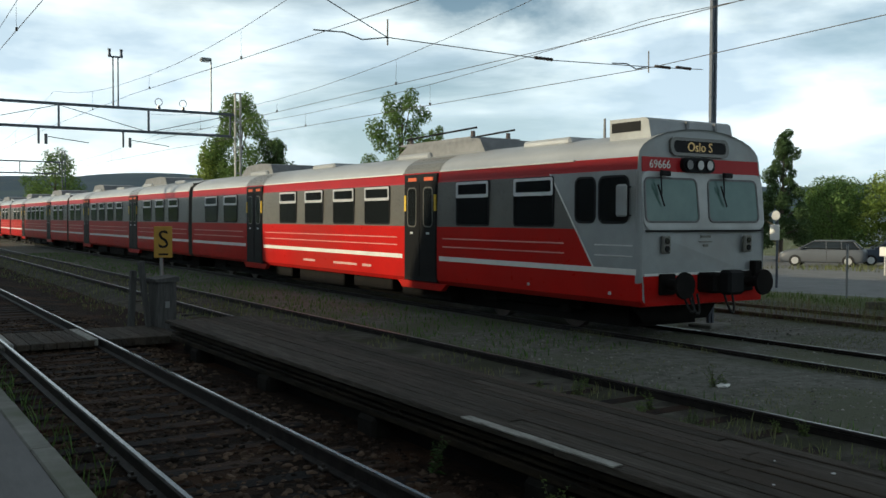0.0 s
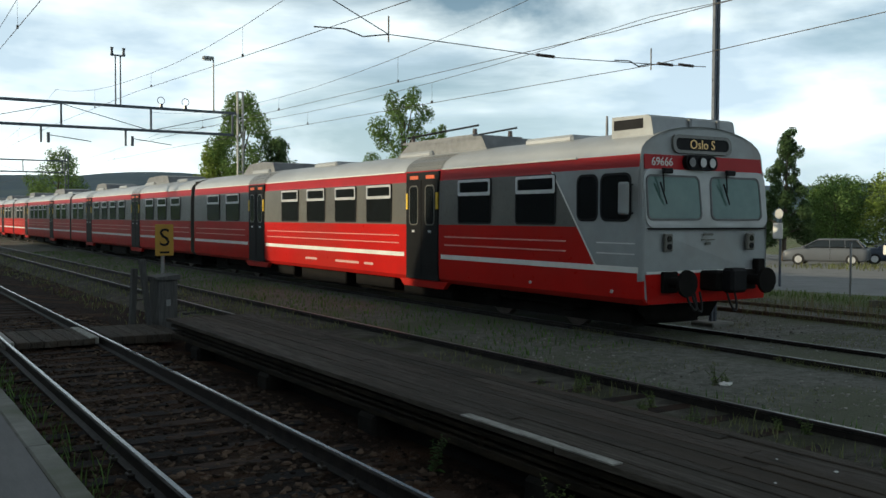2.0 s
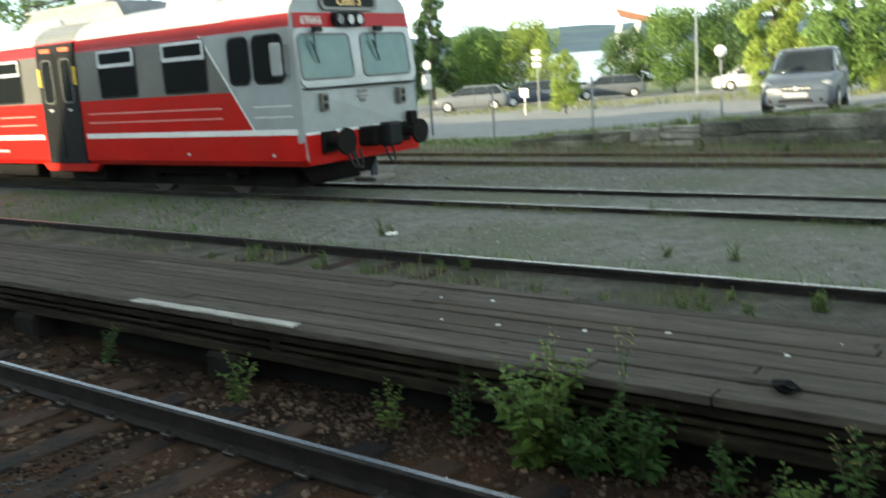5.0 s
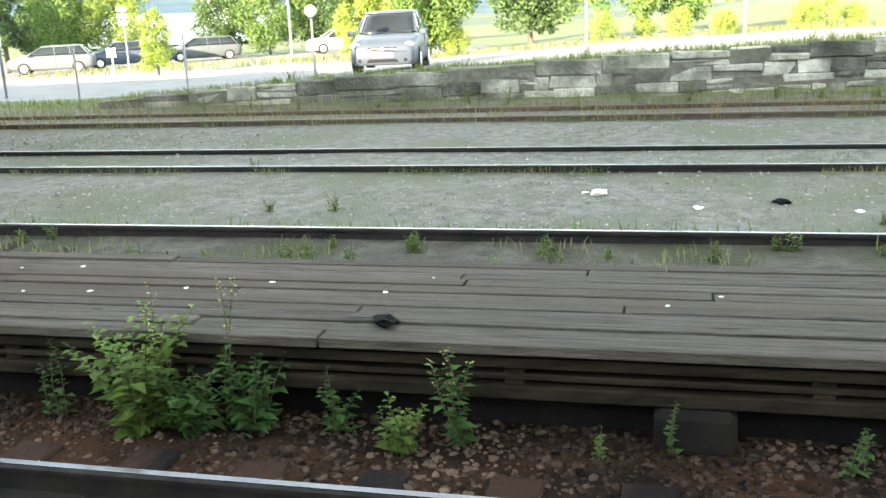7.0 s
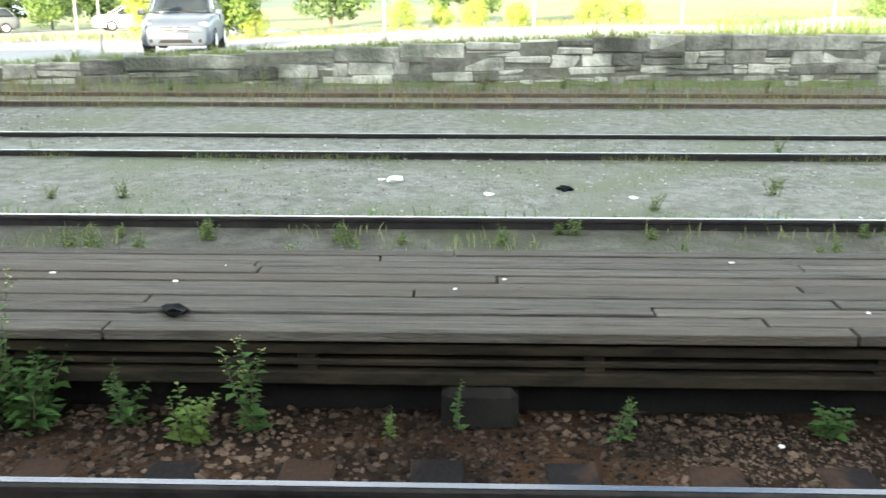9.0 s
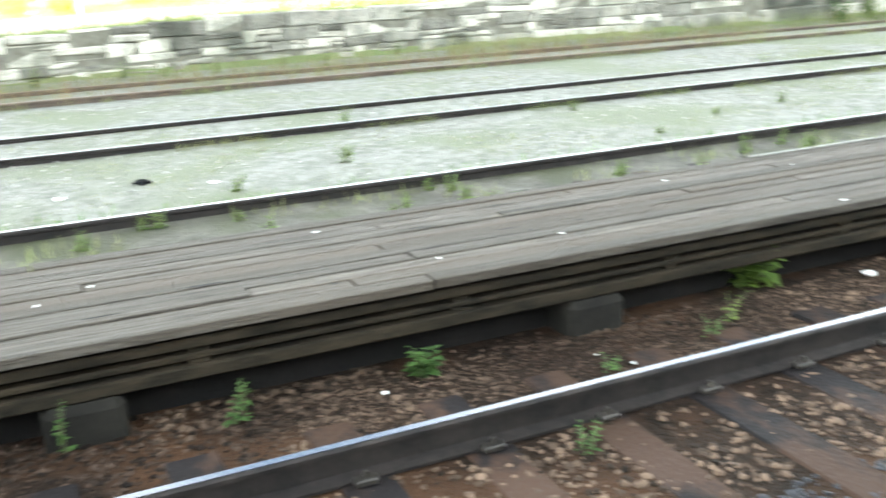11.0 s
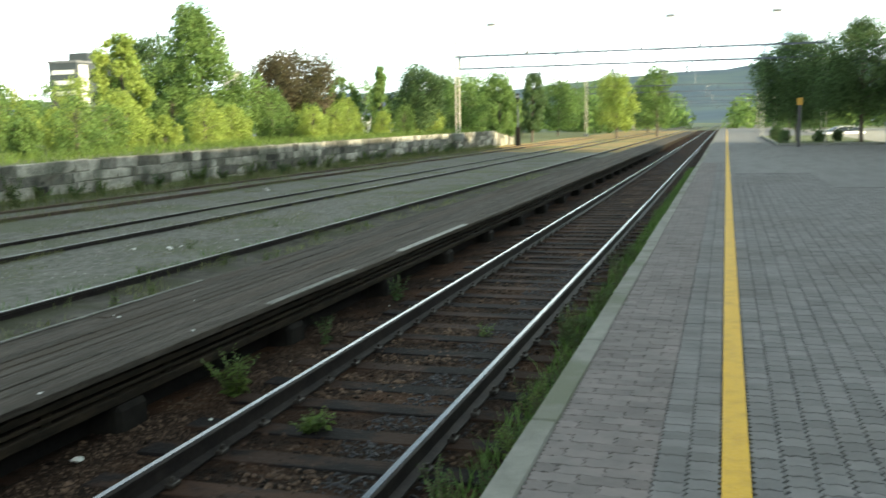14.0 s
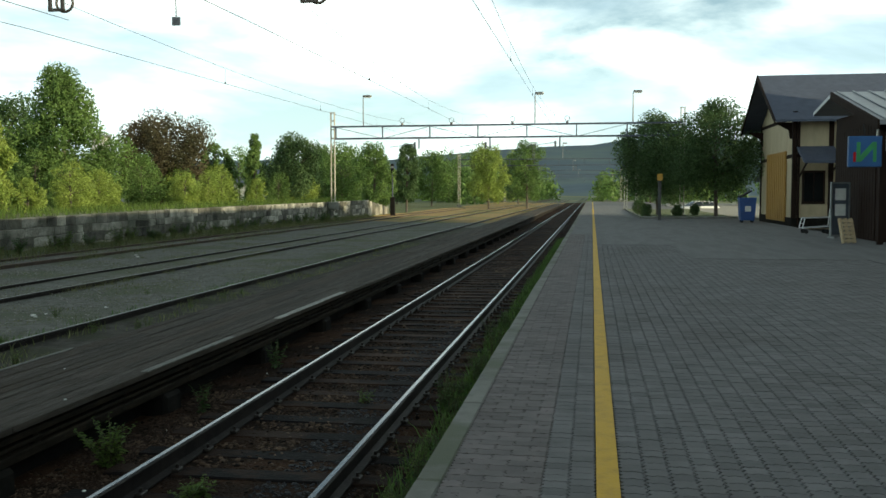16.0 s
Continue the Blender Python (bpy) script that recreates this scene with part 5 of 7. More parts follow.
def span_wires():
    s = thing("span_wire", "cross span cable with insulators and steady arms", "overhead wire", pose(0, -12.3, 0))
    pts = [(-13.85, 5.0), (-12.6, 4.93), (-10.1, 4.83), (-6.85, 4.88), (-5.2, 5.6), (-3.4, 6.4), (4.0, 8.0)]
    bm = bmesh.new()
    for a, b in zip(pts, pts[1:]):
        tube(bm, (a[0], 0, a[1]), (b[0], 0, b[1]), 0.008, 0.008, 5, False)
    part("cable", bm, "wire", s)
    for x, z in ((-13.3, 4.98), (-9.9, 4.84), (-12.75, 4.95)):
        bm = bmesh.new()
        for k in range(5):
            tube(bm, (x - 0.2 + k * 0.08, 0, z), (x - 0.14 + k * 0.08, 0, z), 0.032, 0.024, 8)
        part("insulator", bm, "insul", s)
    for x, z, d in ((-6.85, 4.88, 1.25), (-12.4, 4.93, 0.9)):
        bm = T((x, 0, z - 0.12), (x, 0, z + 0.28), 0.013, 0.013, 6)
        tube(bm, (x, 0, z), (x + d * 0.35, 0, z - 0.08), 0.011, 0.011, 6)
        tube(bm, (x + d * 0.35, 0, z - 0.08), (x + d * 0.6, 0, z - 0.0), 0.011, 0.011, 6)
        tube(bm, (x + d * 0.6, 0, z), (x + d, 0, z - 0.02), 0.011, 0.011, 6)
        part("steady_arm", bm, "wire", s)
    m = mast(4.2, -12.3, 0.45, 8.5, "bluesteel", "grey steel overhead line mast on the platform", 0.11)
    # second span further along with ring tensioners
    s2 = thing("span_wire", "cross span cable with tensioner rings and a small plate", "overhead wire", pose(0, 19.6, 0))
    part("cable", T((-14.2, 0, 6.75), (4.2, 0, 6.9), 0.008, 0.008, 5), "wire", s2)
    for x in (-11.55, -5.75):
        bm = bmesh.new()
        for i in range(14):
            a, b = 2 * math.pi * i / 14, 2 * math.pi * (i + 1) / 14
            tube(bm, (x + 0.2 * math.cos(a), 0, 6.30 + 0.2 * math.sin(a)), (x + 0.2 * math.cos(b), 0, 6.30 + 0.2 * math.sin(b)), 0.03, 0.03, 6, False)
        for dx in (-0.35, -0.05):
            box(bm, x + dx - 0.03, x + dx + 0.03, -0.04, 0.04, 6.12, 6.72)
        box(bm, x - 0.38, x, -0.03, 0.03, 6.12, 6.18)
        part("tensioner_ring", bm, "wire", s2)
    part("plate", B(-9.03, -8.85, -0.02, 0.02, 5.73, 5.91), "bluesteel", s2)
    part("plate_rod", T((-8.94, 0, 5.91), (-8.94, 0, 6.8), 0.012, 0.012, 5), "wire", s2)


span_wires()


# ---- yard furniture near the tracks ----
def yard_things():
    # stop board on a post
    s = thing("stop_board", "yellow stop board with a black letter S on a post", "railway sign", pose(-5.2, -19.0, -0.15))
    part("post", T((0, 0, -0.2), (0, 0, 1.75), 0.045, 0.04, 8), "galv", s)
    b = part("board", B(-0.21, 0.17, 0.05, 0.075, 1.40, 2.05, 0.01), "yellowboard", s, "yellow sign board")
    text_part("letter", "S", 0.52, "black", Matrix.Translation((-0.02, 0.08, 1.76)) @ Euler((radians(90), 0, radians(180))).to_matrix().to_4x4(), b)
    part("small_print", B(-0.12, 0.08, 0.075, 0.08, 1.45, 1.49), "black", b)
    # grey relay cabinet with boards leaning against it
    c = thing("relay_cabinet", "grey weathered wooden relay cabinet beside the stop board", "cabinet", pose(-5.0, -17.7, -0.15))
    part("body", B(-0.06, 0.32, -0.35, 0.25, -0.1, 1.0, 0.02), "greywood", c)
    part("lid", prism(bmesh.new(), [(-0.1, 1.0), (0.36, 1.0), (0.36, 1.05), (-0.1, 1.10)], -0.4, 0.3), "greywood", c)
    part("side_board", prism(bmesh.new(), [(0.36, -0.1), (0.42, -0.1), (0.60, 1.38), (0.50, 1.40)], -0.1, 0.06), "greywood", c, "grey leaning board")
    part("side_board", prism(bmesh.new(), [(0.62, -0.1), (0.72, -0.1), (0.66, 1.20), (0.56, 1.20)], -0.42, -0.26), "greywood", c, "grey leaning board")
    part("hasp", B(0.08, 0.16, 0.25, 0.27, 0.5, 0.62), "galv", c)
    # boarded crossing
    k = thing("track_crossing", "boarded foot crossing over the rails with white end blocks", "crossing", pose(0, 0, 0), kind="structure")
    for i in range(6):
        x = -3.26 + i * 0.205
        part("board", B(x, x + 0.195, -17.9, -16.1, -0.13, -0.02, 0.01), "plank", k)
    for i in range(6):
        x = -4.75 + i * 0.21
        part("board", B(x, x + 0.2, -17.9, -16.1, -0.16, -0.015, 0.01), "plank", k)
    for x in (-1.98, -3.31):
        part("end_block", B(x - 0.02, x + 0.13, -17.9, -16.15, -0.12, -0.006, 0.008), "whitewood", k, "white painted end block")
    for i in range(3):
        part("board", B(-1.78 + i * 0.25, -1.55 + i * 0.25, -17.9, -16.1, -0.16, -0.02, 0.01), "plank", k)


yard_things()


# ---- litter ----
def crumple(name, x, y, z, s, material, label, seed, group=""):
    bm = bmesh.new()
    bmesh.ops.create_icosphere(bm, subdivisions=2, radius=s)
    for v in bm.verts:
        n = noise.noise(v.co * (2.2 / s) + Vector((seed * 3.1, 0, 0)))
        v.co *= 1 + 0.9 * n + 0.25 * noise.noise(v.co * (5.0 / s))
        v.co.z = v.co.z * 0.38 + s * 0.2
        v.co.x *= 1.35
    ob = part(name, bm, material)
    ob.location = (x, y, z)
    ob.rotation_euler[2] = seed * 1.3
    return tagged(ob, label, "litter", group)


crumple("glove", -4.63, -1.03, DECKZ, 0.062, "black_cloth", "black crumpled glove lying on the planks", 3)
crumple("rag", -9.75, 1.55, ground_z(-9.75, 1.55), 0.085, "black_cloth", "black crumpled rag on the gravel", 5)
crumple("paper_sheet", -10.2, -0.29, ground_z(-10.2, -0.3), 0.09, "white", "white crumpled paper on the gravel", 7)
crumple("paper_sheet", -9.3, -7.75, ground_z(-9.3, -7.7), 0.08, "white", "white crumpled paper on the gravel", 8)
crumple("paper_cup", -4.3, 5.73, ground_z(-4.3, 5.7) + 0.02, 0.04, "white", "white crushed paper cup on the ballast", 9)
for i, (x, y, e) in enumerate(((-9.45, 0.74, 0.045), (-9.34, 2.21, 0.04), (-10.26, -0.45, 0.03), (-10.43, 15.2, 0.035), (-9.84, 15.45, 0.05), (-9.7, 15.3, 0.03), (-9.75, 15.7, 0.025), (-9.15, 16.75, 0.035), (-14.88, 29.2, 0.05), (-15.3, 29.9, 0.04))):
    crumple("paper_scrap", x, y, ground_z(x, y), e, "white", "white scrap of paper litter on the gravel", 60 + i, "scattered paper scraps")
_r = random.Random(21)
for i in range(46):
    if i < 20:
        p = (_r.uniform(DECK0 + 0.1, DECK1 - 0.1), _r.uniform(-4, 9), DECKZ)
    elif i < 34:
        x, y = _r.uniform(-11.2, -8.5), _r.uniform(-8, 22)
        p = (x, y, ground_z(x, y))
    else:
        x, y = _r.uniform(-4.2, -3.5), _r.uniform(-3, 12)
        p = (x, y, ground_z(x, y) + 0.02)
    crumple("paper_scrap", p[0], p[1], p[2], _r.uniform(0.006, 0.015), "white", "small white scrap of paper litter", i, "scattered paper scraps")

# ---- weeds ----
_spots = [(-4.22, -2.3, 0.66, 16, 0.115, 0.62), (-4.32, -1.72, 0.48, 12, 0.10, 0.6), (-4.25, -2.0, 0.40, 12, 0.10, 0.7), (-4.30, -2.2, 0.95, 3, 0.06, 0.15), (-4.38, -1.85, 0.85, 3, 0.05, 0.15), (-4.38, -1.23, 0.36, 5, 0.07, 0.5), (-4.17, -0.85, 0.30, 9, 0.07, 0.6),
          (-4.28, -0.56, 0.55, 4, 0.075, 0.25), (-4.36, -2.95, 0.5, 3, 0.06, 0.2), (-4.26, 0.14, 0.18, 4, 0.04, 0.4), (-4.32, 0.5, 0.30, 2, 0.05, 0.2), (-4.27, 1.31, 0.30, 3, 0.05, 0.3), (-4.2, -3.4, 0.4, 4, 0.06, 0.4),
          (-4.66, 4.50, 0.40, 8, 0.15, 0.55), (-3.96, 6.95, 0.40, 26, 0.06, 0.75), (-2.89, 6.15, 0.18, 12, 0.075, 1.0), (-3.79, 2.81, 0.10, 3, 0.05, 0.6), (-3.92, 3.58, 0.15, 4, 0.04, 0.6), (-4.1, 3.9, 0.2, 4, 0.04, 0.5),
          (-4.0, 8.9, 0.3, 8, 0.05, 0.6), (-3.1, 2.2, 0.2, 5, 0.035, 0.5), (-2.4, 9.5, 0.15, 6, 0.05, 0.8), (-4.35, 1.95, 0.16, 6, 0.09, 0.8), (-4.1, 11.5, 0.35, 8, 0.06, 0.6), (-4.1, -4.8, 0.4, 6, 0.06, 0.5), (-4.2, -6.6, 0.35, 6, 0.06, 0.5)]
for i, (x, y, h, n, lf, sp) in enumerate(_spots):
    y += 0.45 if y > 1.6 else 0.0
    weed_plant(x, y, ground_z(x, y), h, 40 + i, n, lf, spread=sp, flowers=(i in (3, 4, 7)), material="weed" if i % 3 and i not in (13, 14) else "weed_light")
_r = random.Random(5)
for i in range(100):
    y = _r.uniform(-9, 9) if i < 80 else _r.uniform(8, 30)
    x = _r.uniform(-7.95, -6.9) if i % 3 else _r.uniform(-6.45, -6.05)
    weed_plant(x, y, ground_z(x, y), _r.uniform(0.10, 0.26), 2000 + i, 7, 0.042, "weed_light", "small yellow-green weed in the gravel by the rail", i % 3 == 0, 0.5)
for i in range(18):
    x, y = _r.uniform(-13.5, -8.4), _r.uniform(-10, 22)
    weed_plant(x, y, ground_z(x, y), _r.uniform(0.1, 0.28), 300 + i, 7, 0.04, "weed_light", "small yellow-green weed in the gravel by the rail", False, 0.7)
for i in range(34):
    y = 2.4 + i * 0.42 + _r.uniform(-0.2, 0.2)
    x = _r.uniform(-1.5, -1.12)
    weed_plant(x, y, ground_z(x, y), _r.uniform(0.22, 0.46), 400 + i, 17, 0.042, "weed_light" if i % 3 == 0 else "weed", "bushy green weed growing along the platform edge", False, 0.45)

_w = random.Random(19)
for i in range(34):
    y = 20 + i * 1.4 + _w.uniform(-0.6, 0.6)
    x = _w.uniform(-18.6, -18.3)
    weed_plant(x, y, ground_z(x, y), _w.uniform(0.4, 0.85), 5000 + i, 10, 0.12, "weed_light" if i % 3 else "weed", "green weeds growing over the foot of the stone wall", False, 0.7)
for i in range(16):
    y = -9 + i * 1.1 + _w.uniform(-0.4, 0.4)
    x = _w.uniform(-18.6, -18.2)
    weed_plant(x, y, ground_z(x, y), _w.uniform(0.2, 0.45), 5100 + i, 6, 0.05, "weed_light", "green weeds growing at the foot of the stone wall", False, 0.5)
grass("grass", scatter(2600, -17.9, -16.0, -14, 16, 31, 0, 0.0, 1.4), 0.42, "stalk", 31, "reddish dry seed stalks between the rusty rails", 0.006, 0.35)
for k, x in enumerate((-16.02, -17.78, -13.28, -11.47, -8.25, -6.46)):
    grass("grass", scatter(2400, x - 0.11, x + 0.11, -14, 34, 32 + k, 0, 0.02, 1.1), 0.11, "grass" if k == 4 else "drygrass", 32 + k, "uneven grass fringe along the side of the rail", 0.006)
grass("grass", scatter(3600, -6.5, -5.95, -10, 40, 41, 0, 0.05, 1.6), 0.12, "grass", 41, "short tufts of grass along the plank platform", 0.010)
grass("grass", scatter(15000, -15.4, -8.4, -14, 45, 42, 0, 0.2, 0.8), 0.026, "drygrass", 42, "mossy low grass in patches on the yard gravel", 0.007)
grass("grass", scatter(3200, -20.2, -18.75, -12, 9, 43, 0, 0.0, 0.9), 0.17, "drygrass", 43, "long mixed grass hanging over the top of the wall", 0.010)
grass("grass", scatter(4200, -18.6, -17.9, 9, 76, 44, 0, 0.0, 0.5), 0.38, "drygrass", 44, "long green grass along the foot of the stone wall", 0.012)
grass("grass", scatter(8000, -1.52, -1.04, 1.5, 45, 3), 0.19, "grass", 1, "green grass along the foot of the platform edge")
grass("grass", scatter(1200, -1.62, -1.04, -30, 1.5, 4), 0.25, "grass", 2, "green grass along the foot of the platform edge")
grass("grass", scatter(9000, -18.5, -17.75, -30, 76, 5), 0.33, "drygrass", 3, "tall dry grass along the foot of the stone wall", 0.008)
grass("grass", scatter(4000, -17.6, -15.7, -30, 70, 6, 0, 0.05), 0.30, "drygrass", 4, "dry grass between the rusty rails", 0.008)
grass("grass", scatter(9000, -15.6, -8.3, -30, 45, 7, 0, 0.18, 0.7), 0.055, "drygrass", 5, "thin patches of grass on the yard gravel", 0.007)
grass("grass", scatter(4500, -8.0, -6.3, -28, 40, 8, 0, 0.05, 0.9), 0.12, "drygrass", 6, "yellowing grass between the rails", 0.010)
grass("grass", scatter(2600, -8.6, -8.12, -28, 40, 9, 0, 0.0, 0.7), 0.11, "grass", 7, "yellowing grass between the rails", 0.010)
grass("grass", scatter(9000, -24.5, -19.0, 6, 80, 10), 0.38, "grass_lit", 8, "long bright meadow grass on top of the wall", 0.018)
grass("grass", scatter(4200, -20.3, -18.9, -30, 6, 11), 0.13, "grass_lit", 9, "rough grass and weeds at the edge of the car park", 0.014)
grass("grass", scatter(6000, -46, -36, -30, 24, 12), 0.24, "drygrass", 10, "long yellow grass strip beyond the car park road", 0.03)
grass("grass", scatter(3500, -8.3, -4.7, -60, -16, 13), 0.12, "drygrass", 11, "rough grass beside the track", 0.02)
grass("grass", scatter(4500, -11.2, -8.4, -60, -11, 14, 0, 0.0, 0.3), 0.11, "grass", 12, "rough grass beside the track", 0.02)
for i in range(24):
    x, y = _r.uniform(-20.0, -19.1), _r.uniform(-9, 9)
    weed_plant(x, y, ground_z(x, y), _r.uniform(0.15, 0.3), 500 + i, 9, 0.04, "weed_light", "low clump of yellow flowers on top of the wall", True, 0.8)


# ---- car park: fence posts, lamps, signs, cars ----
def fence_post(x, y, h):
    t = thing("fence_post", "thin grey metal fence post in the grass", "fence post", pose(x, y, ground_z(x, y)), group="fence posts along the car park")
    part("pipe", T((0, 0, -0.3), (0, 0, h), 0.028, 0.028, 8), "galv", t)
    part("cap", T((0, 0, h), (0, 0, h + 0.03), 0.034, 0.02, 8), "bluesteel", t)


for y in (-20.2, -17.0, -13.65, -10.7, -1.3, 1.9, 5.03, 8.2):
    fence_post(-20.5, y, 1.30)


def globe_lamp(x, y, h, r=0.14):
    t = thing("globe_lamp", "white globe lamp on a thin grey post", "lamp", pose(x, y, ground_z(x, y)))
    part("post", T((0, 0, -0.3), (0, 0, h), 0.03, 0.026, 8), "galv", t)
    part("collar", T((0, 0, h), (0, 0, h + 0.05), 0.06, 0.08, 10), "bluesteel", t)
    part("globe", ball(bmesh.new(), (0, 0, h + 0.05 + r * 0.9), r), "whiteglobe", t, smooth=True)


globe_lamp(-20.6, -7.5, 1.36)
t = thing("sign_post", "white notice board under a round sign on a dark post", "sign", pose(-22.0, -16.9, ground_z(-22, -16.9)))
part("post", T((0, 0, -0.3), (0, 0, 2.2), 0.035, 0.035, 8), "bluesteel", t)
part("notice_board", B(0.02, 0.05, -0.22, 0.10, 1.36, 1.80, 0.008), "white", t, "plain white notice board")
part("round_sign", T((0.02, -0.02, 2.06), (0.05, -0.02, 2.06), 0.14, 0.14, 20), "galv", t, "round pale sign")
t = thing("sign_post", "white direction signs on a tall pale post", "sign", pose(-32.0, -19.3, ground_z(-32, -19.3)))
part("post", T((0, 0, -0.3), (0, 0, 2.5), 0.035, 0.035, 8), "galv", t)
for z in (1.9, 2.15, 2.4):
    part("sign_plate", B(0.05, 0.07, -0.2, 0.2, z, z + 0.16), "galv", t)
t = thing("sign_post", "small white parking sign on a low post", "sign", pose(-33.0, -20.6, ground_z(-33, -20.6)))
part("post", T((0, 0, -0.3), (0, 0, 1.0), 0.03, 0.03, 8), "white", t)
part("sign_plate", B(0.03, 0.05, -0.2, 0.2, 0.75, 1.1), "white", t)
t = thing("floodlight_mast", "tall thin floodlight mast behind the car park", "mast", pose(-52, -21, 0.0))
part("pole", T((0, 0, -0.5), (0, 0, 8.6), 0.08, 0.04, 8), "galv", t)
for s in (-0.3, 0.3):
    part("floodlight", B(-0.1, 0.15, s - 0.16, s + 0.16, 8.5, 8.8, 0.03), "galv", t)


def car(x, y, heading, paint, label, L=4.15, W=1.72, H=1.52, estate=False):
    """A parked car; its front looks along +x before it is turned by heading degrees."""
    c = thing("car", label, "car", pose(x, y, ground_z(x, y), 0, 0, heading), group="parked cars")
    f = L / 2
    belt = 0.94

    def loft(rows, name, paint_name, caps=True):
        bm = bmesh.new()
        R = [[bm.verts.new(q) for q in row] for row in rows]
        n = len(R[0])
        for a, b in zip(R, R[1:]):
            for i in range(n):
                bm.faces.new((a[i], a[(i + 1) % n], b[(i + 1) % n], b[i]))
        if caps:
            bm.faces.new(R[0][::-1])
            bm.faces.new(R[-1])
        bmesh.ops.recalc_face_normals(bm, faces=bm.faces)
        return part(name, bm, paint_name, c, smooth=True)

    # lower body: rounded sections from tail to nose
    rows = []
    for u, top, bot, half in ((-1, 0.72, 0.42, 0.72), (-0.985, 0.86, 0.32, 0.84), (-0.94, 0.92, 0.26, 0.93), (-0.85, 0.94, 0.22, 0.98), (-0.4, 0.95, 0.21, 1.0), (0.1, 0.95, 0.21, 1.0), (0.42, 0.945, 0.21, 1.0),
                              (0.6, 0.915, 0.21, 0.99), (0.75, 0.87, 0.22, 0.97), (0.87, 0.82, 0.21, 0.94), (0.94, 0.76, 0.21, 0.90), (0.98, 0.70, 0.22, 0.85), (1.0, 0.62, 0.26, 0.79)):
        w = W / 2 * half
        mid = bot + (top - bot) * 0.55
        half_row = [(w * 0.9, bot), (w, bot + 0.1), (w, mid), (w * 0.985, top - 0.13), (w * 0.94, top - 0.045), (w * 0.82, top - 0.008), (w * 0.4, top + 0.012)]
        rows.append([(u * f, yy, zz) for yy, zz in half_row] + [(u * f, -yy, zz) for yy, zz in half_row[::-1]])
    loft(rows, "body", paint)
    # cabin: rounded outlines from belt to roof
    rear = -f + (0.12 if estate else 0.28)
    nose = f - 0.88

    def outline(v):
        z = belt - 0.02 + (H - belt + 0.02) * v
        x0 = rear + 0.5 * v ** 1.6
        x1 = nose - 0.86 * v ** 0.92 - 0.25 * max(0, v - 0.85)
        half = W / 2 - 0.06 - 0.17 * v ** 1.3
        pts = []
        for i in range(24):
            a = 2 * math.pi * (i + 0.5) / 24
            ca, sa = math.cos(a), math.sin(a)
            k = 0.36
            pts.append(((x0 + x1) / 2 + (x1 - x0) / 2 * math.copysign(abs(ca) ** k, ca), half * math.copysign(abs(sa) ** k, sa), z))
        return pts
    loft([outline(v) for v in (0, 0.25, 0.5, 0.75, 0.9)], "glasshouse", "carglass")
    top_ring = outline(0.88)
    cx = sum(q[0] for q in top_ring) / 24
    shrink = [[(cx + (x - cx) * k, yy * k, H - 0.07 + dz) for x, yy, zz in top_ring] for k, dz in ((1.012, 0.0), (1.0, 0.025), (0.95, 0.05), (0.8, 0.065), (0.4, 0.072))]
    loft(shrink, "roof", paint)
    for s in (-1, 1):
        for (xa, za), (xb, zb) in (((nose - 0.10, belt), (nose - 0.84, H - 0.06)), ((-0.25, belt), (-0.22, H - 0.05)), ((rear + 0.10, belt), (rear + 0.46, H - 0.06)), ((-1.0, belt), (-0.95, H - 0.05))):
            ya = s * (W / 2 - 0.075)
            yb = s * (W / 2 - 0.215)
            part("pillar", T((xa, ya, za), (xb, yb, zb), 0.024, 0.02, 6), paint, c)
        part("mirror", B(f - 1.15, f - 1.0, min(s * (W / 2), s * (W / 2 + 0.16)), max(s * (W / 2), s * (W / 2 + 0.16)), 0.9, 1.03, 0.02), paint, c)
        hl = part("headlight", ball(bmesh.new(), (f - 0.20, s * (W / 2 - 0.23), 0.675), 0.19, 2, (0.85, 1.0, 0.52)), "carlens", c, smooth=True)
        part("lamp_bowl", ball(bmesh.new(), (f - 0.075, s * (W / 2 - 0.27), 0.675), 0.065, 1, (0.5, 1.0, 0.9)), "alu", hl)
        part("fog_lamp", T((f - 0.06, s * 0.56, 0.33), (f + 0.004, s * 0.56, 0.33), 0.05, 0.045, 10), "black", c)
        part("door_line", B(-0.28, -0.265, min(s * (W / 2 + 0.002), s * (W / 2 - 0.05)), max(s * (W / 2 + 0.002), s * (W / 2 - 0.05)), 0.35, 0.88), "black", c)
        for wx in (f - 0.82, -f + 0.78):
            ty = part("wheel", T((wx, s * (W / 2 - 0.20), 0.31), (wx, s * (W / 2 + 0.012), 0.31), 0.31, 0.30, 22), "rubber", c)
            part("rim", T((wx, s * (W / 2 - 0.02), 0.31), (wx, s * (W / 2 + 0.02), 0.31), 0.20, 0.18, 16), "alu", ty)
    g = part("grille", prism(bmesh.new(), [(-0.30, 0.56), (0.30, 0.56), (0.36, 0.635), (-0.36, 0.635)], f - 0.2, f + 0.008, "x"), "black", c, "dark slotted grille")
    part("grille_bar", B(f, f + 0.014, -0.32, 0.32, 0.592, 0.606), "alu", g)
    part("badge", T((f, 0, 0.60), (f + 0.02, 0, 0.60), 0.045, 0.04, 12), "alu", g)
    part("lower_intake", prism(bmesh.new(), [(-0.40, 0.28), (0.40, 0.28), (0.34, 0.36), (-0.34, 0.36)], f - 0.1, f + 0.007, "x"), "black", c, "dark lower air intake")
    part("bumper_line", B(f - 0.15, f + 0.004, -0.62, 0.62, 0.525, 0.535), "black", c)
    part("windscreen_wiper", T((f - 0.92, 0.45, 0.965), (f - 1.0, -0.25, 1.02), 0.012, 0.008, 6), "black", c)
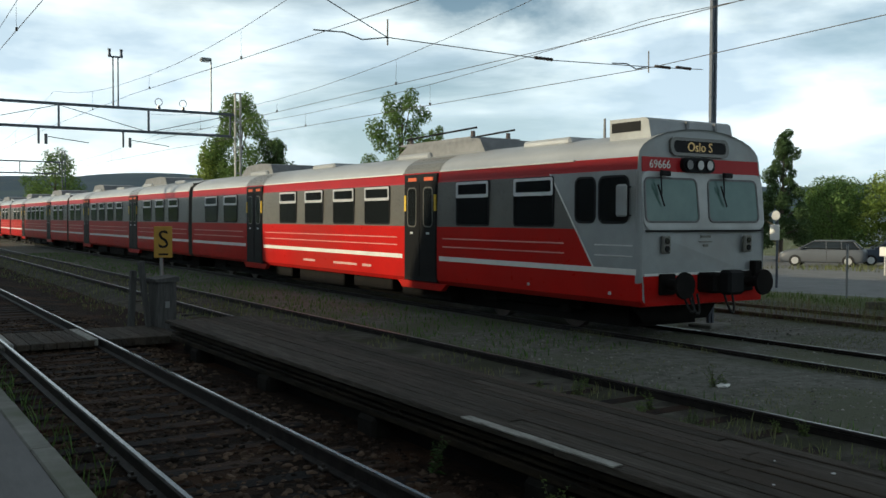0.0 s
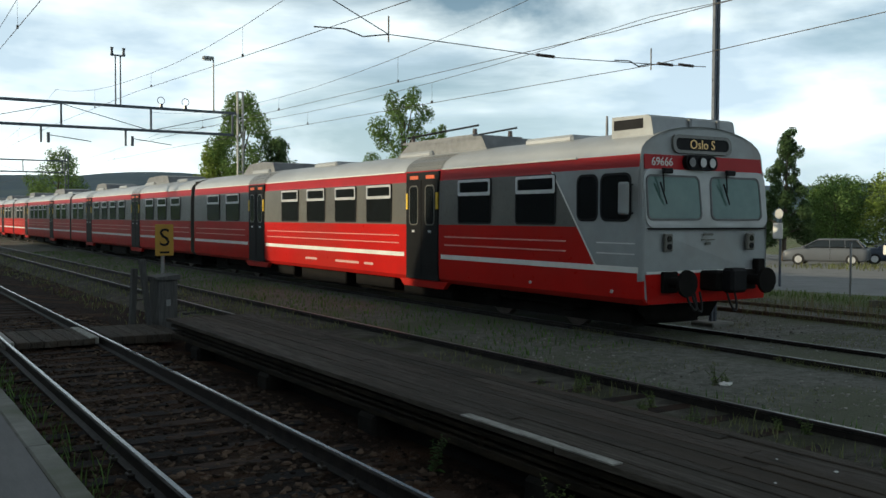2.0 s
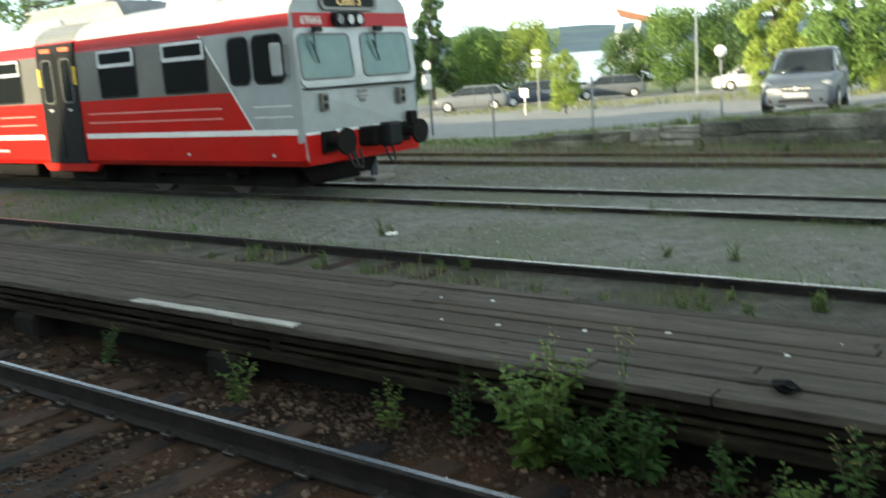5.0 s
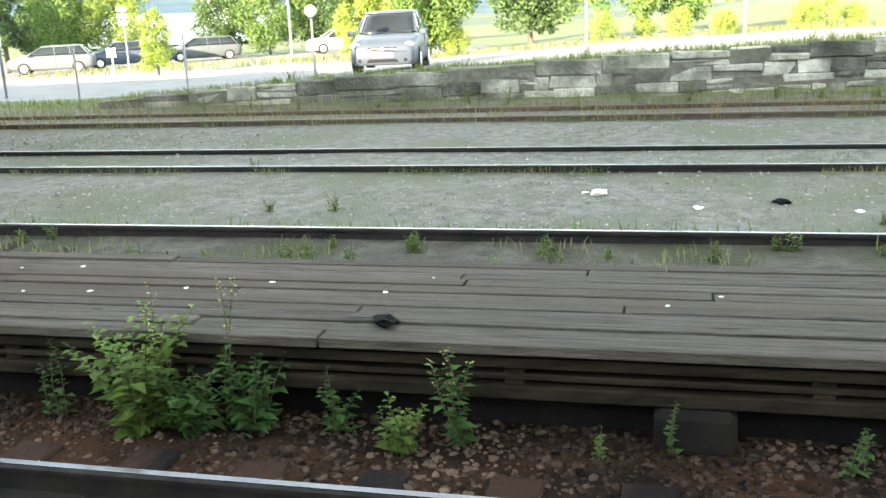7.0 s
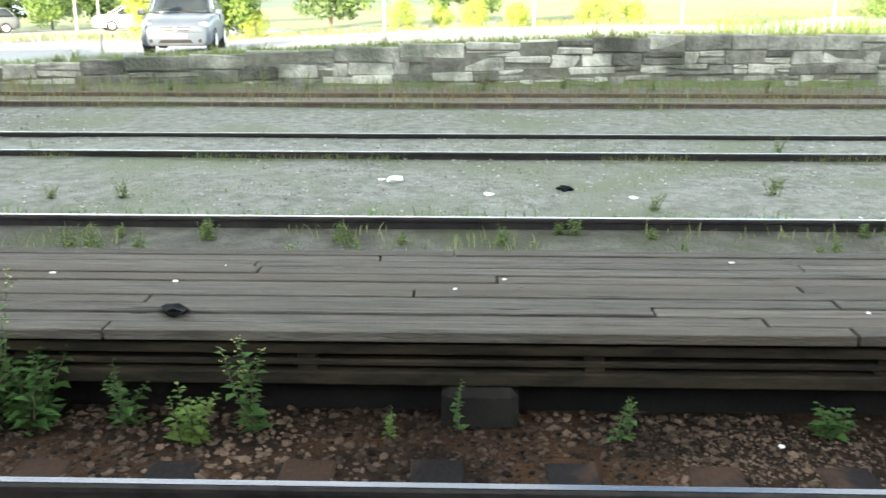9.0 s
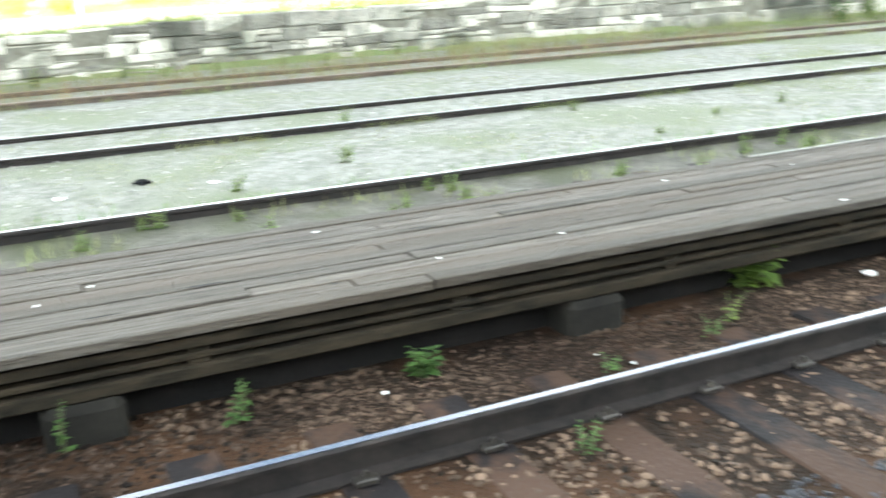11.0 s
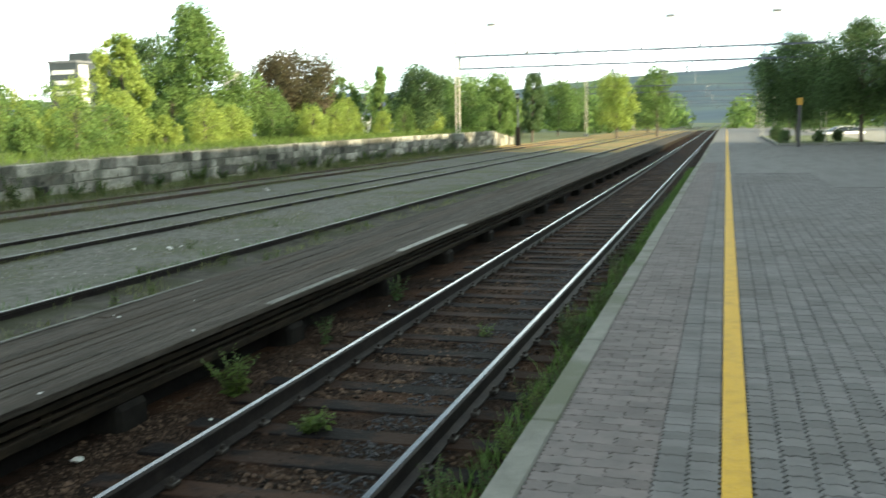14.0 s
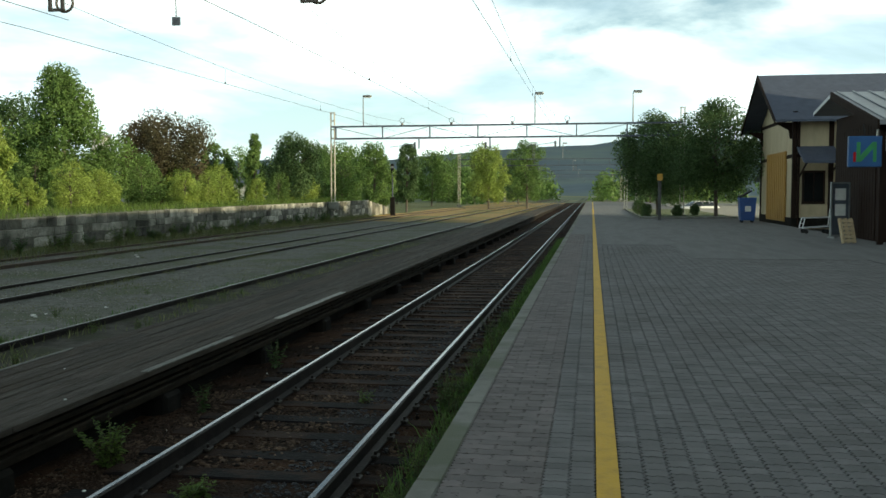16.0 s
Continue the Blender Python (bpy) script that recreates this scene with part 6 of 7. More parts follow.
    part("number_plate", B(f, f + 0.018, -0.26, 0.26, 0.40, 0.50), "galv", c, "pale number plate with plain bar")
    return c


for nm, col in (("paint_silver", (0.065, 0.08, 0.108)), ("paint_pale", (0.13, 0.14, 0.155)), ("paint_white", (0.72, 0.72, 0.70)), ("paint_dark", (0.10, 0.11, 0.12))):
    M[nm] = mat(nm, col, tuple(v * 0.9 for v in col), 1.5, 0.34, metal=0.0, bump=0, spec=0.25)
M["carlens"] = mat("car_headlight_lens", (0.30, 0.31, 0.32), (0.2, 0.21, 0.22), 6, 0.10, bump=0)
M["carglass"] = mat("car_glass", (0.02, 0.026, 0.03), (0.014, 0.018, 0.021), 1, 0.06, bump=0, spec=0.55)
car(-23.93, -6.62, 9, "paint_silver", "silver-blue compact car parked on the gravel road", 3.7, 1.68, 1.50)
car(-43.2, -30.6, -62, "paint_pale", "pale silver estate car parked beside the grass", 4.2, 1.72, 1.40, True)
car(-47.5, -29.2, -50, "paint_silver", "grey car parked behind a small young tree", 4.3, 1.72, 1.42)
car(-53.0, -27.2, -55, "paint_dark", "dark grey estate car parked in the car park", 4.5, 1.75, 1.42, True)
car(-54.0, -18.6, -60, "paint_white", "white car parked under the trees", 4.2, 1.70, 1.45)
car(10.8, 100, 200, "paint_white", "white car parked beyond the station", 4.3, 1.72, 1.45)

# ---- trees and shrubs ----
TREES = [  # x, y, height of top above rails, radius, leaf, shape, leaf size, count
    (-17.6, -104, 9.2, 3.4, "leaf", "birch", 0.24, 2600), (-21.5, -59, 10.4, 2.9, "leaf", "birch", 0.20, 4200), (-23.6, -58, 7.3, 1.5, "leaf_dark", "round", 0.2, 1800), (-19.8, -60, 7.0, 1.8, "leaf_light", "birch", 0.2, 2000),
    (-27.4, -48, 9.8, 2.4, "leaf", "birch", 0.18, 3600), (-30.8, -49.5, 8.0, 1.1, "leaf", "birch", 0.18, 1300),
    (-48.7, -37.6, 7.8, 2.0, "leaf_dark", "cone", 0.17, 3600), (-46.0, -38.4, 5.6, 1.3, "leaf_dark", "cone", 0.18, 1700), (-58.0, -40.5, 4.5, 2.8, "leaf", "round", 0.2, 2200), (-53.0, -36.9, 4.5, 2.4, "leaf", "round", 0.18, 2400),
    (-55.5, -34.3, 4.8, 2.5, "leaf_light", "round", 0.18, 2600), (-32.5, -18.4, 2.5, 0.75, "leaf_light", "birch", 0.10, 1100), (-57.5, -28.3, 3.7, 1.9, "leaf_dark", "round", 0.18, 1800), (-58.5, -25.2, 4.8, 2.7, "leaf", "round", 0.2, 2600),
    (-62.0, -22.6, 5.3, 2.7, "leaf_dark", "round", 0.22, 2200), (-47.0, -15.0, 6.9, 1.7, "leaf_light", "birch", 0.2, 3000), (-43.5, -10.6, 5.6, 2.2, "leaf", "birch", 0.2, 3000), (-45, -6.0, 6.2, 2.3, "leaf_dark", "round", 0.22, 2600), (-46, 0.5, 6.0, 2.6, "leaf", "round", 0.22, 2600),
    (-31.0, 52, 9.4, 4.2, "leaf", "cone", 0.20, 6500), (-31.5, 45.0, 7.3, 1.7, "leaf_light", "birch", 0.2, 2400), (-30.8, 64, 7.3, 3.5, "leaf_brown", "round", 0.20, 5600), (-28.9, 69.5, 6.0, 1.6, "leaf", "birch", 0.2, 1700), (-28.2, 76, 7.2, 1.3, "leaf", "cone", 0.2, 1500),
    (-22.3, 68, 6.1, 2.2, "leaf_dark", "round", 0.2, 2600), (-19.6, 84, 6.4, 1.9, "leaf", "round", 0.2, 2200), (-18.9, 95, 7.0, 1.6, "leaf_dark", "round", 0.22, 1800), (-13.2, 121, 8.0, 2.8, "leaf_light", "round", 0.25, 2200), (-9.0, 132, 9.2, 2.6, "leaf", "round", 0.25, 2000), (-34, 36, 6.5, 2.2, "leaf", "birch", 0.2, 2400), (-40, 60, 8.5, 3.0, "leaf_dark", "round", 0.25, 2600),
    (-27, 100, 7, 3.0, "leaf", "round", 0.25, 2000), (-35, 115, 8, 3.4, "leaf_dark", "round", 0.28, 2000), (-24, 140, 8, 3.5, "leaf", "round", 0.3, 1800), (-14, 180, 9, 4, "leaf_dark", "round", 0.35, 1600), (9, 150, 8, 4, "leaf_dark", "round", 0.35, 1600), (12, 120, 7.5, 3.4, "leaf", "round", 0.3, 1800)]
for i, (x, y, top, r, lf, sh, ls, n) in enumerate(TREES):
    z = ground_z(x, y)
    kinds = {"tall": "slender green poplar-like tree", "birch": "tall loose-leaved green birch tree", "cone": "pointed green conifer-shaped tree", "round": "round leafy green tree"}
    tint = {"leaf": "mid-green", "leaf_light": "bright yellow-green", "leaf_dark": "dark green", "leaf_brown": "reddish brown"}
    tree(x, y, z, top - z, r, lf, 60 + i, ls, n, sh, label=tint[lf] + " leaves on a " + kinds[sh].replace("green ", ""), bare=0.18 if sh == "round" else 0.15)
for i, (x, y, top, r, n) in enumerate(((8.0, 63.2, 7.9, 3.7, 7000), (4.6, 67.6, 7.4, 3.5, 6500))):
    tree(x, y, PLAT, top - PLAT, r, "leaf_dark", 90 + i, 0.17, n, "dome", label="dark green leafy tree growing beside the platform", bare=0.31)
_r = random.Random(77)
for i in range(38):
    y = 12 + i * 1.75 + _r.uniform(-0.5, 0.5)
    x = -22.6 - _r.random() ** 2 * 6.0
    h = _r.uniform(1.3, 2.3) * (1.0 if y > 22 else 0.75)
    tree(x, y, ground_z(x, y), h, h * 0.48, _r.choice(("leaf_light", "leaf_light", "leaf")), 700 + i, 0.10, 900, "birch", label="bright yellow-green shrub in the long grass", bare=0.05, name="shrub")
for i in range(34):
    y = 14 + i * 2.0 + _r.uniform(-0.8, 0.8)
    x = -27.5 - _r.random() * 7.0
    h = _r.uniform(2.2, 3.6)
    tree(x, y, ground_z(x, y), h, h * 0.46, _r.choice(("leaf_light", "leaf", "leaf")), 1000 + i, 0.13, 1000, "birch", label="tall bushy green shrub behind the meadow grass", bare=0.03, name="shrub")
for i in range(10):
    x, y = _r.uniform(-46, -37), _r.uniform(-16, 8)
    h = _r.uniform(0.8, 1.5)
    tree(x, y, ground_z(x, y), h, h * 0.6, "leaf_light", 800 + i, 0.09, 500, "round", label="low bright green shrub by the car park", bare=0.05, name="shrub")

# woods and hedgerow along the far side of the line
_r = random.Random(77)
for i in range(30):
    y = 96 + i * 3.4 + _r.uniform(-2, 2)
    x = -(26 + (y - 96) * 0.10 + _r.uniform(0, 22))
    h = _r.uniform(4.5, 8.5)
    tree(x, y, ground_z(x, y), h, h * _r.uniform(0.3, 0.42), _r.choice(("leaf", "leaf", "leaf_light", "leaf_dark")), 3000 + i, 0.24, 700, _r.choice(("birch", "round", "birch")), label="leafy green tree in the hedgerow beside the line", bare=0.08)
for i in range(14):
    x, y = -_r.uniform(16.5, 31), _r.uniform(185, 235)
    h = _r.uniform(7.5, 12.0)
    tree(x, y, ground_z(x, y), h, h * 0.36, _r.choice(("leaf", "leaf_light", "leaf")), 3100 + i, 0.30, 800, "birch", label="tall green tree in the wood beyond the yard", bare=0.05)

# ---- station buildings ----
M["cream"] = mat("cream_boards", (0.52, 0.44, 0.29), (0.42, 0.35, 0.23), 2, 0.8, bump=0.15, stretch=(1, 1, 0.4))
# brown lowered further to hold the shade under the kiosk's deep roof
M["brown"] = mat("shade_dark_brown_boards", (0.028, 0.017, 0.012), (0.018, 0.011, 0.009), 3, 0.85, spec=0.12, bump=0.2, stretch=(3, 3, 0.5))
M["ochre"] = mat("ochre_door", (0.42, 0.25, 0.06), (0.32, 0.18, 0.045), 3, 0.7, bump=0.2, stretch=(4, 4, 0.5))
M["slate"] = mat("slate_roof", (0.085, 0.10, 0.145), (0.06, 0.072, 0.105), 2.5, 0.6, bump=0.3)
M["metalroof"] = mat("pale_metal_roof", (0.28, 0.29, 0.31), (0.22, 0.23, 0.245), 1.5, 0.4, metal=0.3, bump=0.05)
M["blue"] = mat("blue_plastic", (0.02, 0.07, 0.24), (0.015, 0.05, 0.18), 3, 0.45, bump=0.05)
M["signblue"] = mat("blue_sign_face", (0.015, 0.10, 0.30), (0.012, 0.08, 0.24), 2, 0.4, bump=0)
M["signgreen"] = mat("green_sign_shape", (0.05, 0.32, 0.10), None, 2, 0.4, bump=0)
M["brownroof"] = mat("brown_tower_roof", (0.22, 0.10, 0.055), (0.16, 0.07, 0.04), 1, 0.8, bump=0.1)
M["palegravel"] = mat("pale_yard_gravel", (0.36, 0.33, 0.27), (0.28, 0.26, 0.21), 1.5, 0.95, bump=0.3)
M["palewood"] = mat("pale_pallet_wood", (0.52, 0.42, 0.27), (0.40, 0.31, 0.19), 4, 0.8, bump=0.2, stretch=(1, 4, 1))


def gable_house(name, x0, x1, y0, y1, eave, ridge, wallmat, label, over=0.8, along="x"):
    h = thing(name, label, "building", pose(0, 0, 0))
    z0 = PLAT - 0.3
    t = 0.25
    if along == "x":
        ym = (y0 + y1) / 2
        part("wall", B(x0, x1, y0, y0 + t, z0, eave), wallmat, h)
        part("wall", B(x0, x1, y1 - t, y1, z0, eave), wallmat, h)
        for xa in (x0, x1 - t):
            part("gable_wall", prism(bmesh.new(), [(y0, z0), (y1, z0), (y1, eave), (ym, ridge - 0.15), (y0, eave)], xa, xa + t, "x"), wallmat, h)
        k = (ridge - eave) / (ym - y0)
        for s in (-1, 1):
            ya = y0 - over if s < 0 else y1 + over
            bm = prism(bmesh.new(), [(ya, eave - k * over), (ym, ridge), (ym, ridge + 0.14), (ya, eave - k * over + 0.12)], x0 - over * 1.3, x1 + over, "x")
            part("roof", bm, "slate", h, "dark slate roof slope")
        for xa in (x0 - over * 1.3 - 0.03, ):
            for s in (-1, 1):
                ya = y0 - over if s < 0 else y1 + over
                part("bargeboard", prism(bmesh.new(), [(ya, eave - k * over - 0.12), (ym, ridge - 0.12), (ym, ridge + 0.16), (ya, eave - k * over + 0.14)], xa, xa + 0.05, "x"), "brown", h)
    else:
        xm = (x0 + x1) / 2
        for xa in (x0, x1 - t):
            part("wall", B(xa, xa + t, y0, y1, z0, eave), wallmat, h)
        for ya in (y0, y1 - t):
            part("gable_wall", prism(bmesh.new(), [(x0, z0), (x1, z0), (x1, eave), (xm, ridge - 0.15), (x0, eave)], ya, ya + t), wallmat, h)
        k = (ridge - eave) / (xm - x0)
        for s in (-1, 1):
            xa = x0 - over if s < 0 else x1 + over
            part("roof", prism(bmesh.new(), [(xa, eave - k * over), (xm, ridge), (xm, ridge + 0.14), (xa, eave - k * over + 0.12)], y0 - over, y1 + over), "slate", h, "dark slate roof slope")
    return h


def build_station():
    X0, Y0, Y1 = 10.4, 51.6, 61.0
    s = gable_house("station_building", X0, 24, Y0, Y1, 6.15, 8.6, "cream", "cream timber station building with a dark slate roof and brown trim", 0.85)
    # timber trim on the gable and the side facing the walk
    for x, y in ((X0 - 0.02, Y0 - 0.02), (X0 - 0.02, Y1 - 0.14)):
        part("corner_board", B(x - 0.03, x + 0.2, y - 0.03, y + 0.18, 0.3, 6.3), "brown", s)
    part("corner_board", B(12.15, 12.4, Y0 - 0.05, Y0, 0.3, 6.2), "brown", s)
    for z in (3.9, 5.9):
        part("trim_band", B(X0 - 0.04, X0, Y0, Y1, z, z + 0.18), "brown", s)
        part("trim_band", B(X0, 12.15, Y0 - 0.04, Y0, z, z + 0.16), "brown", s)
    part("plinth", B(X0 - 0.06, 24, Y0 - 0.06, Y1 + 0.06, 0.2, 0.75), "concrete_dark", s)
    for y in (Y0 + 0.3, Y1 - 0.5):
        part("eave_bracket", prism(bmesh.new(), [(X0 - 0.9, 5.75), (X0, 5.75), (X0, 4.9), (X0 - 0.12, 4.9), (X0 - 0.2, 5.35)], y, y + 0.14), "brown", s)
    d = part("freight_door", B(X0 - 0.10, X0 - 0.02, 53.2, 58.6, 0.5, 4.3), "ochre", s, "tall ochre boarded sliding door")
    for i in range(10):
        part("door_batten", B(X0 - 0.13, X0 - 0.10, 53.25 + i * 0.54, 53.37 + i * 0.54, 0.55, 4.25), "ochre", d)
    part("downpipe", T((X0 + 0.25, Y0 - 0.1, 0.4), (X0 + 0.25, Y0 - 0.1, 6.2), 0.06, 0.06, 8), "brown", s)
    a = part("awning", prism(bmesh.new(), [(49.7, 3.55), (51.55, 4.35), (51.55, 4.48), (49.7, 3.70)], 10.55, 12.4, "x"), "slate", s, "small dark lean-to awning")
    for x in (10.7, 12.2):
        part("awning_strut", T((x, 49.9, 3.55), (x, 51.55, 2.9), 0.05, 0.05, 6), "brown", a)
    w = part("window", B(10.95, 11.9, Y0 - 0.03, Y0 + 0.02, 1.6, 3.1), "glass", s)
    for x0, x1, z0, z1 in ((10.85, 12.0, 3.1, 3.22), (10.85, 12.0, 1.48, 1.6), (10.85, 10.95, 1.6, 3.1), (11.9, 12.0, 1.6, 3.1), (11.4, 11.46, 1.6, 3.1)):
        part("window_frame", B(x0, x1, Y0 - 0.06, Y0 + 0.01, z0, z1), "brown", w)
    # kiosk annex with its own roof
    k = thing("kiosk", "dark brown timber kiosk with a pale metal roof and blue sign", "building", pose(0.6, 0, 0))
    part("wall", B(8.75, 9.0, 33.2, 38.6, 0.2, 4.9), "brown", k)
    part("wall", B(8.75, 16, 33.0, 33.2, 0.2, 4.5), "brown", k)
    part("wall", B(15.8, 16, 33.2, 38.6, 0.2, 4.9), "brown", k)
    part("wall", B(9.0, 15.8, 38.4, 38.6, 0.2, 4.9), "brown", k)
    for i in range(17):
        part("wall_board", B(8.72, 8.75, 33.3 + i * 0.31, 33.57 + i * 0.31, 0.3, 4.4), "brown", k)
    part("roof", prism(bmesh.new(), [(30.6, 4.15), (36.5, 5.6), (36.5, 5.74), (30.6, 4.29)], 8.05, 17, "x"), "metalroof", k, "pale standing seam metal roof")
    part("roof", prism(bmesh.new(), [(36.5, 5.6), (39.4, 5.1), (39.4, 5.24), (36.5, 5.74)], 8.05, 17, "x"), "metalroof", k, "pale standing seam metal roof")
    for i in range(16):
        part("roof_seam", prism(bmesh.new(), [(30.6, 4.29), (36.5, 5.74), (36.5, 5.79), (30.6, 4.34)], 8.2 + i * 0.55, 8.24 + i * 0.55, "x"), "metalroof", k)
    part("fascia", prism(bmesh.new(), [(30.6, 4.0), (36.5, 5.45), (36.5, 5.75), (30.6, 4.30)], 7.99, 8.05, "x"), "brown", k)
    for i in range(9):
        x = 8.35 + i * 0.28
        part("slat", B(x, x + 0.10, 31.9, 31.98, 3.4, 4.45), "white", k, "white upright slat")
    part("post", B(8.2, 8.36, 31.0, 31.16, 0.4, 4.3), "brown", k)
    part("beam", B(8.2, 16, 31.0, 31.16, 4.0, 4.2), "brown", k)
    g = part("shop_window", B(9.2, 12.5, 32.95, 33.01, 1.0, 3.0), "glass", k)
    part("shop_frame", ring(rrect(9.1, 12.6, 0.9, 3.1, 0.02), rrect(9.25, 12.45, 1.05, 2.95, 0.02), 32.92, 33.0, "y"), "alu", g)
    n = thing("hanging_sign", "blue square kiosk sign with a green and red shape", "sign", pose(8.15, 30.3, 0))
    part("sign_box", B(-0.48, 0.48, -0.08, 0.08, 2.85, 3.78, 0.02), "signblue", n)
    part("sign_shape", prism(bmesh.new(), [(-0.25, 3.0), (-0.12, 3.0), (0.22, 3.4), (0.22, 3.0), (0.32, 3.0), (0.32, 3.6), (0.2, 3.6), (-0.14, 3.2), (-0.14, 3.6), (-0.25, 3.6)], -0.088, -0.08), "signgreen", n)
    part("sign_dot", B(-0.34, -0.27, -0.087, -0.08, 3.0, 3.3), "red", n)
    part("hanger", T((0, 0, 3.78), (0, 0.2, 4.15), 0.02, 0.02, 6), "black", n)
    # unseen gabled hall and shed beyond the path, added to shade the tracks
    gable_house("shade_hall", 13.0, 20.5, -26.5, 28.5, 5.6, 9.25, "cream", "long unseen cream hall with a dark slate roof, added to shade the tracks", 0.8, along="y")
    gable_house("shade_shed", 13.0, 20.5, -85.0, -39.0, 5.6, 9.0, "brown", "long unseen brown shed with a dark slate roof, added to shade the train", 0.8, along="y")
    # unseen wall, as high as its shadow on the stone wall needs
    part("wall_hall_link", B(16.6, 16.9, 28.5, 51.2, 0.2, 9.25), "cream")
    tagged(bpy.data.objects["wall_hall_link"], "plain unseen cream wall beside the hall, added to cast shade", "wall", kind="structure")
    # unseen low wall: shades the ground but lets sun reach the train side
    low = part("wall_yard_link", B(16.6, 16.9, -39.0, -26.5, 0.2, 6.6), "cream")
    tagged(low, "plain lower unseen cream wall, added to shade the ground by the train", "wall", kind="structure")
    # things in front of the buildings
    b = thing("wheelie_bin", "blue plastic wheeled bin with its lid open", "bin", pose(8.35, 53.2, PLAT))
    part("body", prism(bmesh.new(), [(-0.36, 0.12), (0.36, 0.12), (0.44, 1.35), (-0.44, 1.35)], -0.4, 0.4), "blue", b)
    part("lid", prism(bmesh.new(), [(-0.44, 1.38), (0.2, 1.75), (0.22, 1.70), (-0.40, 1.32)], -0.42, 0.42), "black", b)
    part("label_panel", B(-0.15, 0.15, -0.415, -0.4, 0.6, 0.9), "white", b)
    for x in (-0.28, 0.28):
        for y in (-0.3, 0.3):
            part("caster", T((x - 0.04, y, 0.08), (x + 0.04, y, 0.08), 0.08, 0.08, 10), "rubber", b)
    t = thing("luggage_trolley", "grey tubular luggage trolley standing by the kiosk", "trolley", pose(8.75, 39.1, PLAT))
    bm = bmesh.new()
    for y in (-0.3, 0.3):
        tube(bm, (-0.55, y, 0.22), (0.55, y, 0.30), 0.02, 0.02, 6)
        tube(bm, (0.55, y, 0.30), (0.62, y, 1.0), 0.02, 0.02, 6)
        tube(bm, (-0.55, y, 0.22), (-0.45, y, 0.62), 0.02, 0.02, 6)
        tube(bm, (-0.45, y, 0.62), (0.58, y, 0.66), 0.02, 0.02, 6)
    for x, z in ((-0.5, 0.4), (-0.2, 0.25), (0.1, 0.27), (0.4, 0.29), (0.62, 1.0), (-0.45, 0.62)):
        tube(bm, (x, -0.3, z), (x, 0.3, z), 0.014, 0.014, 6)
    part("frame", bm, "alu", t)
    for x in (-0.4, 0.4):
        for y in (-0.27, 0.27):
            part("wheel", T((x, y - 0.025, 0.09), (x, y + 0.025, 0.09), 0.09, 0.09, 12), "rubber", t)
    p = thing("advert_stand", "grey framed notice stand with pale posters", "notice stand", pose(8.75, 35.4, PLAT, 0, 0, 15))
    part("frame", ring(rrect(-0.36, 0.36, 0.05, 2.0, 0.04), rrect(-0.31, 0.31, 0.12, 1.94, 0.03), -0.05, 0.05, "y"), "galv", p)
    part("panel", B(-0.31, 0.31, -0.015, 0.015, 0.12, 1.94), "bluesteel", p)
    for z in (0.8, 1.35):
        part("poster", B(-0.2, 0.2, -0.022, -0.016, z, z + 0.42), "white", p)
    for x in (-0.3, 0.3):
        part("foot", B(x - 0.04, x + 0.04, -0.25, 0.25, 0, 0.05), "galv", p)
    q = thing("pallet", "pale wooden pallet leaning against the kiosk", "pallet", pose(8.15, 31.6, PLAT, -14, 0, 30))
    for i in range(6):
        part("slat", B(-0.26, 0.26, 0, 0.02, 0.05 + i * 0.13, 0.14 + i * 0.13), "palewood", q)
    for x in (-0.26, -0.04, 0.18):
        part("bearer", B(x, x + 0.08, 0.02, 0.11, 0.03, 0.84), "palewood", q)
    o = thing("platform_sign", "orange sign plate on a weathered grey post", "sign", pose(4.0, 57.6, PLAT))
    part("post", B(-0.09, 0.09, -0.09, 0.09, -0.2, 2.6, 0.01), "greywood", o)
    part("sign_plate", B(-0.16, 0.16, -0.13, -0.10, 2.35, 2.75), "yellowboard", o)
    # planted kerb round the trees
    kb = thing("tree_bed", "low kerbed bed of earth and weeds under the trees", "planting bed", pose(0, 0, 0), kind="structure")
    part("kerb_stone", B(3.0, 9.0, 60.6, 60.75, PLAT, PLAT + 0.14, 0.02), "concrete", kb)
    part("kerb_stone", B(3.0, 3.15, 60.75, 90, PLAT, PLAT + 0.14, 0.02), "concrete", kb)
    part("earth", B(3.15, 9.0, 60.75, 90, PLAT - 0.1, PLAT + 0.08), "grassy", kb)
    for i, (x, y, h) in enumerate(((3.4, 70, 0.9), (3.6, 74, 1.0), (5.6, 64, 0.7), (7.0, 66.5, 0.7), (3.5, 62.5, 0.8))):
        tree(x, y, PLAT + 0.08, h, h * 0.55, "leaf_dark", 900 + i, 0.08, 500, "round", label="low dark green shrub under the trees", bare=0.05, name="shrub")
    lot = part("road", B(9.0, 60, 61.4, 140, 0.1, PLAT + 0.02), "palegravel")
    tagged(lot, "pale asphalt yard beyond the station", "road", kind="structure")
    hs = gable_house("house", 22, 40, 118, 130, 3.6, 6.2, "white", "pale low house beyond the station yard", 0.4)


build_station()


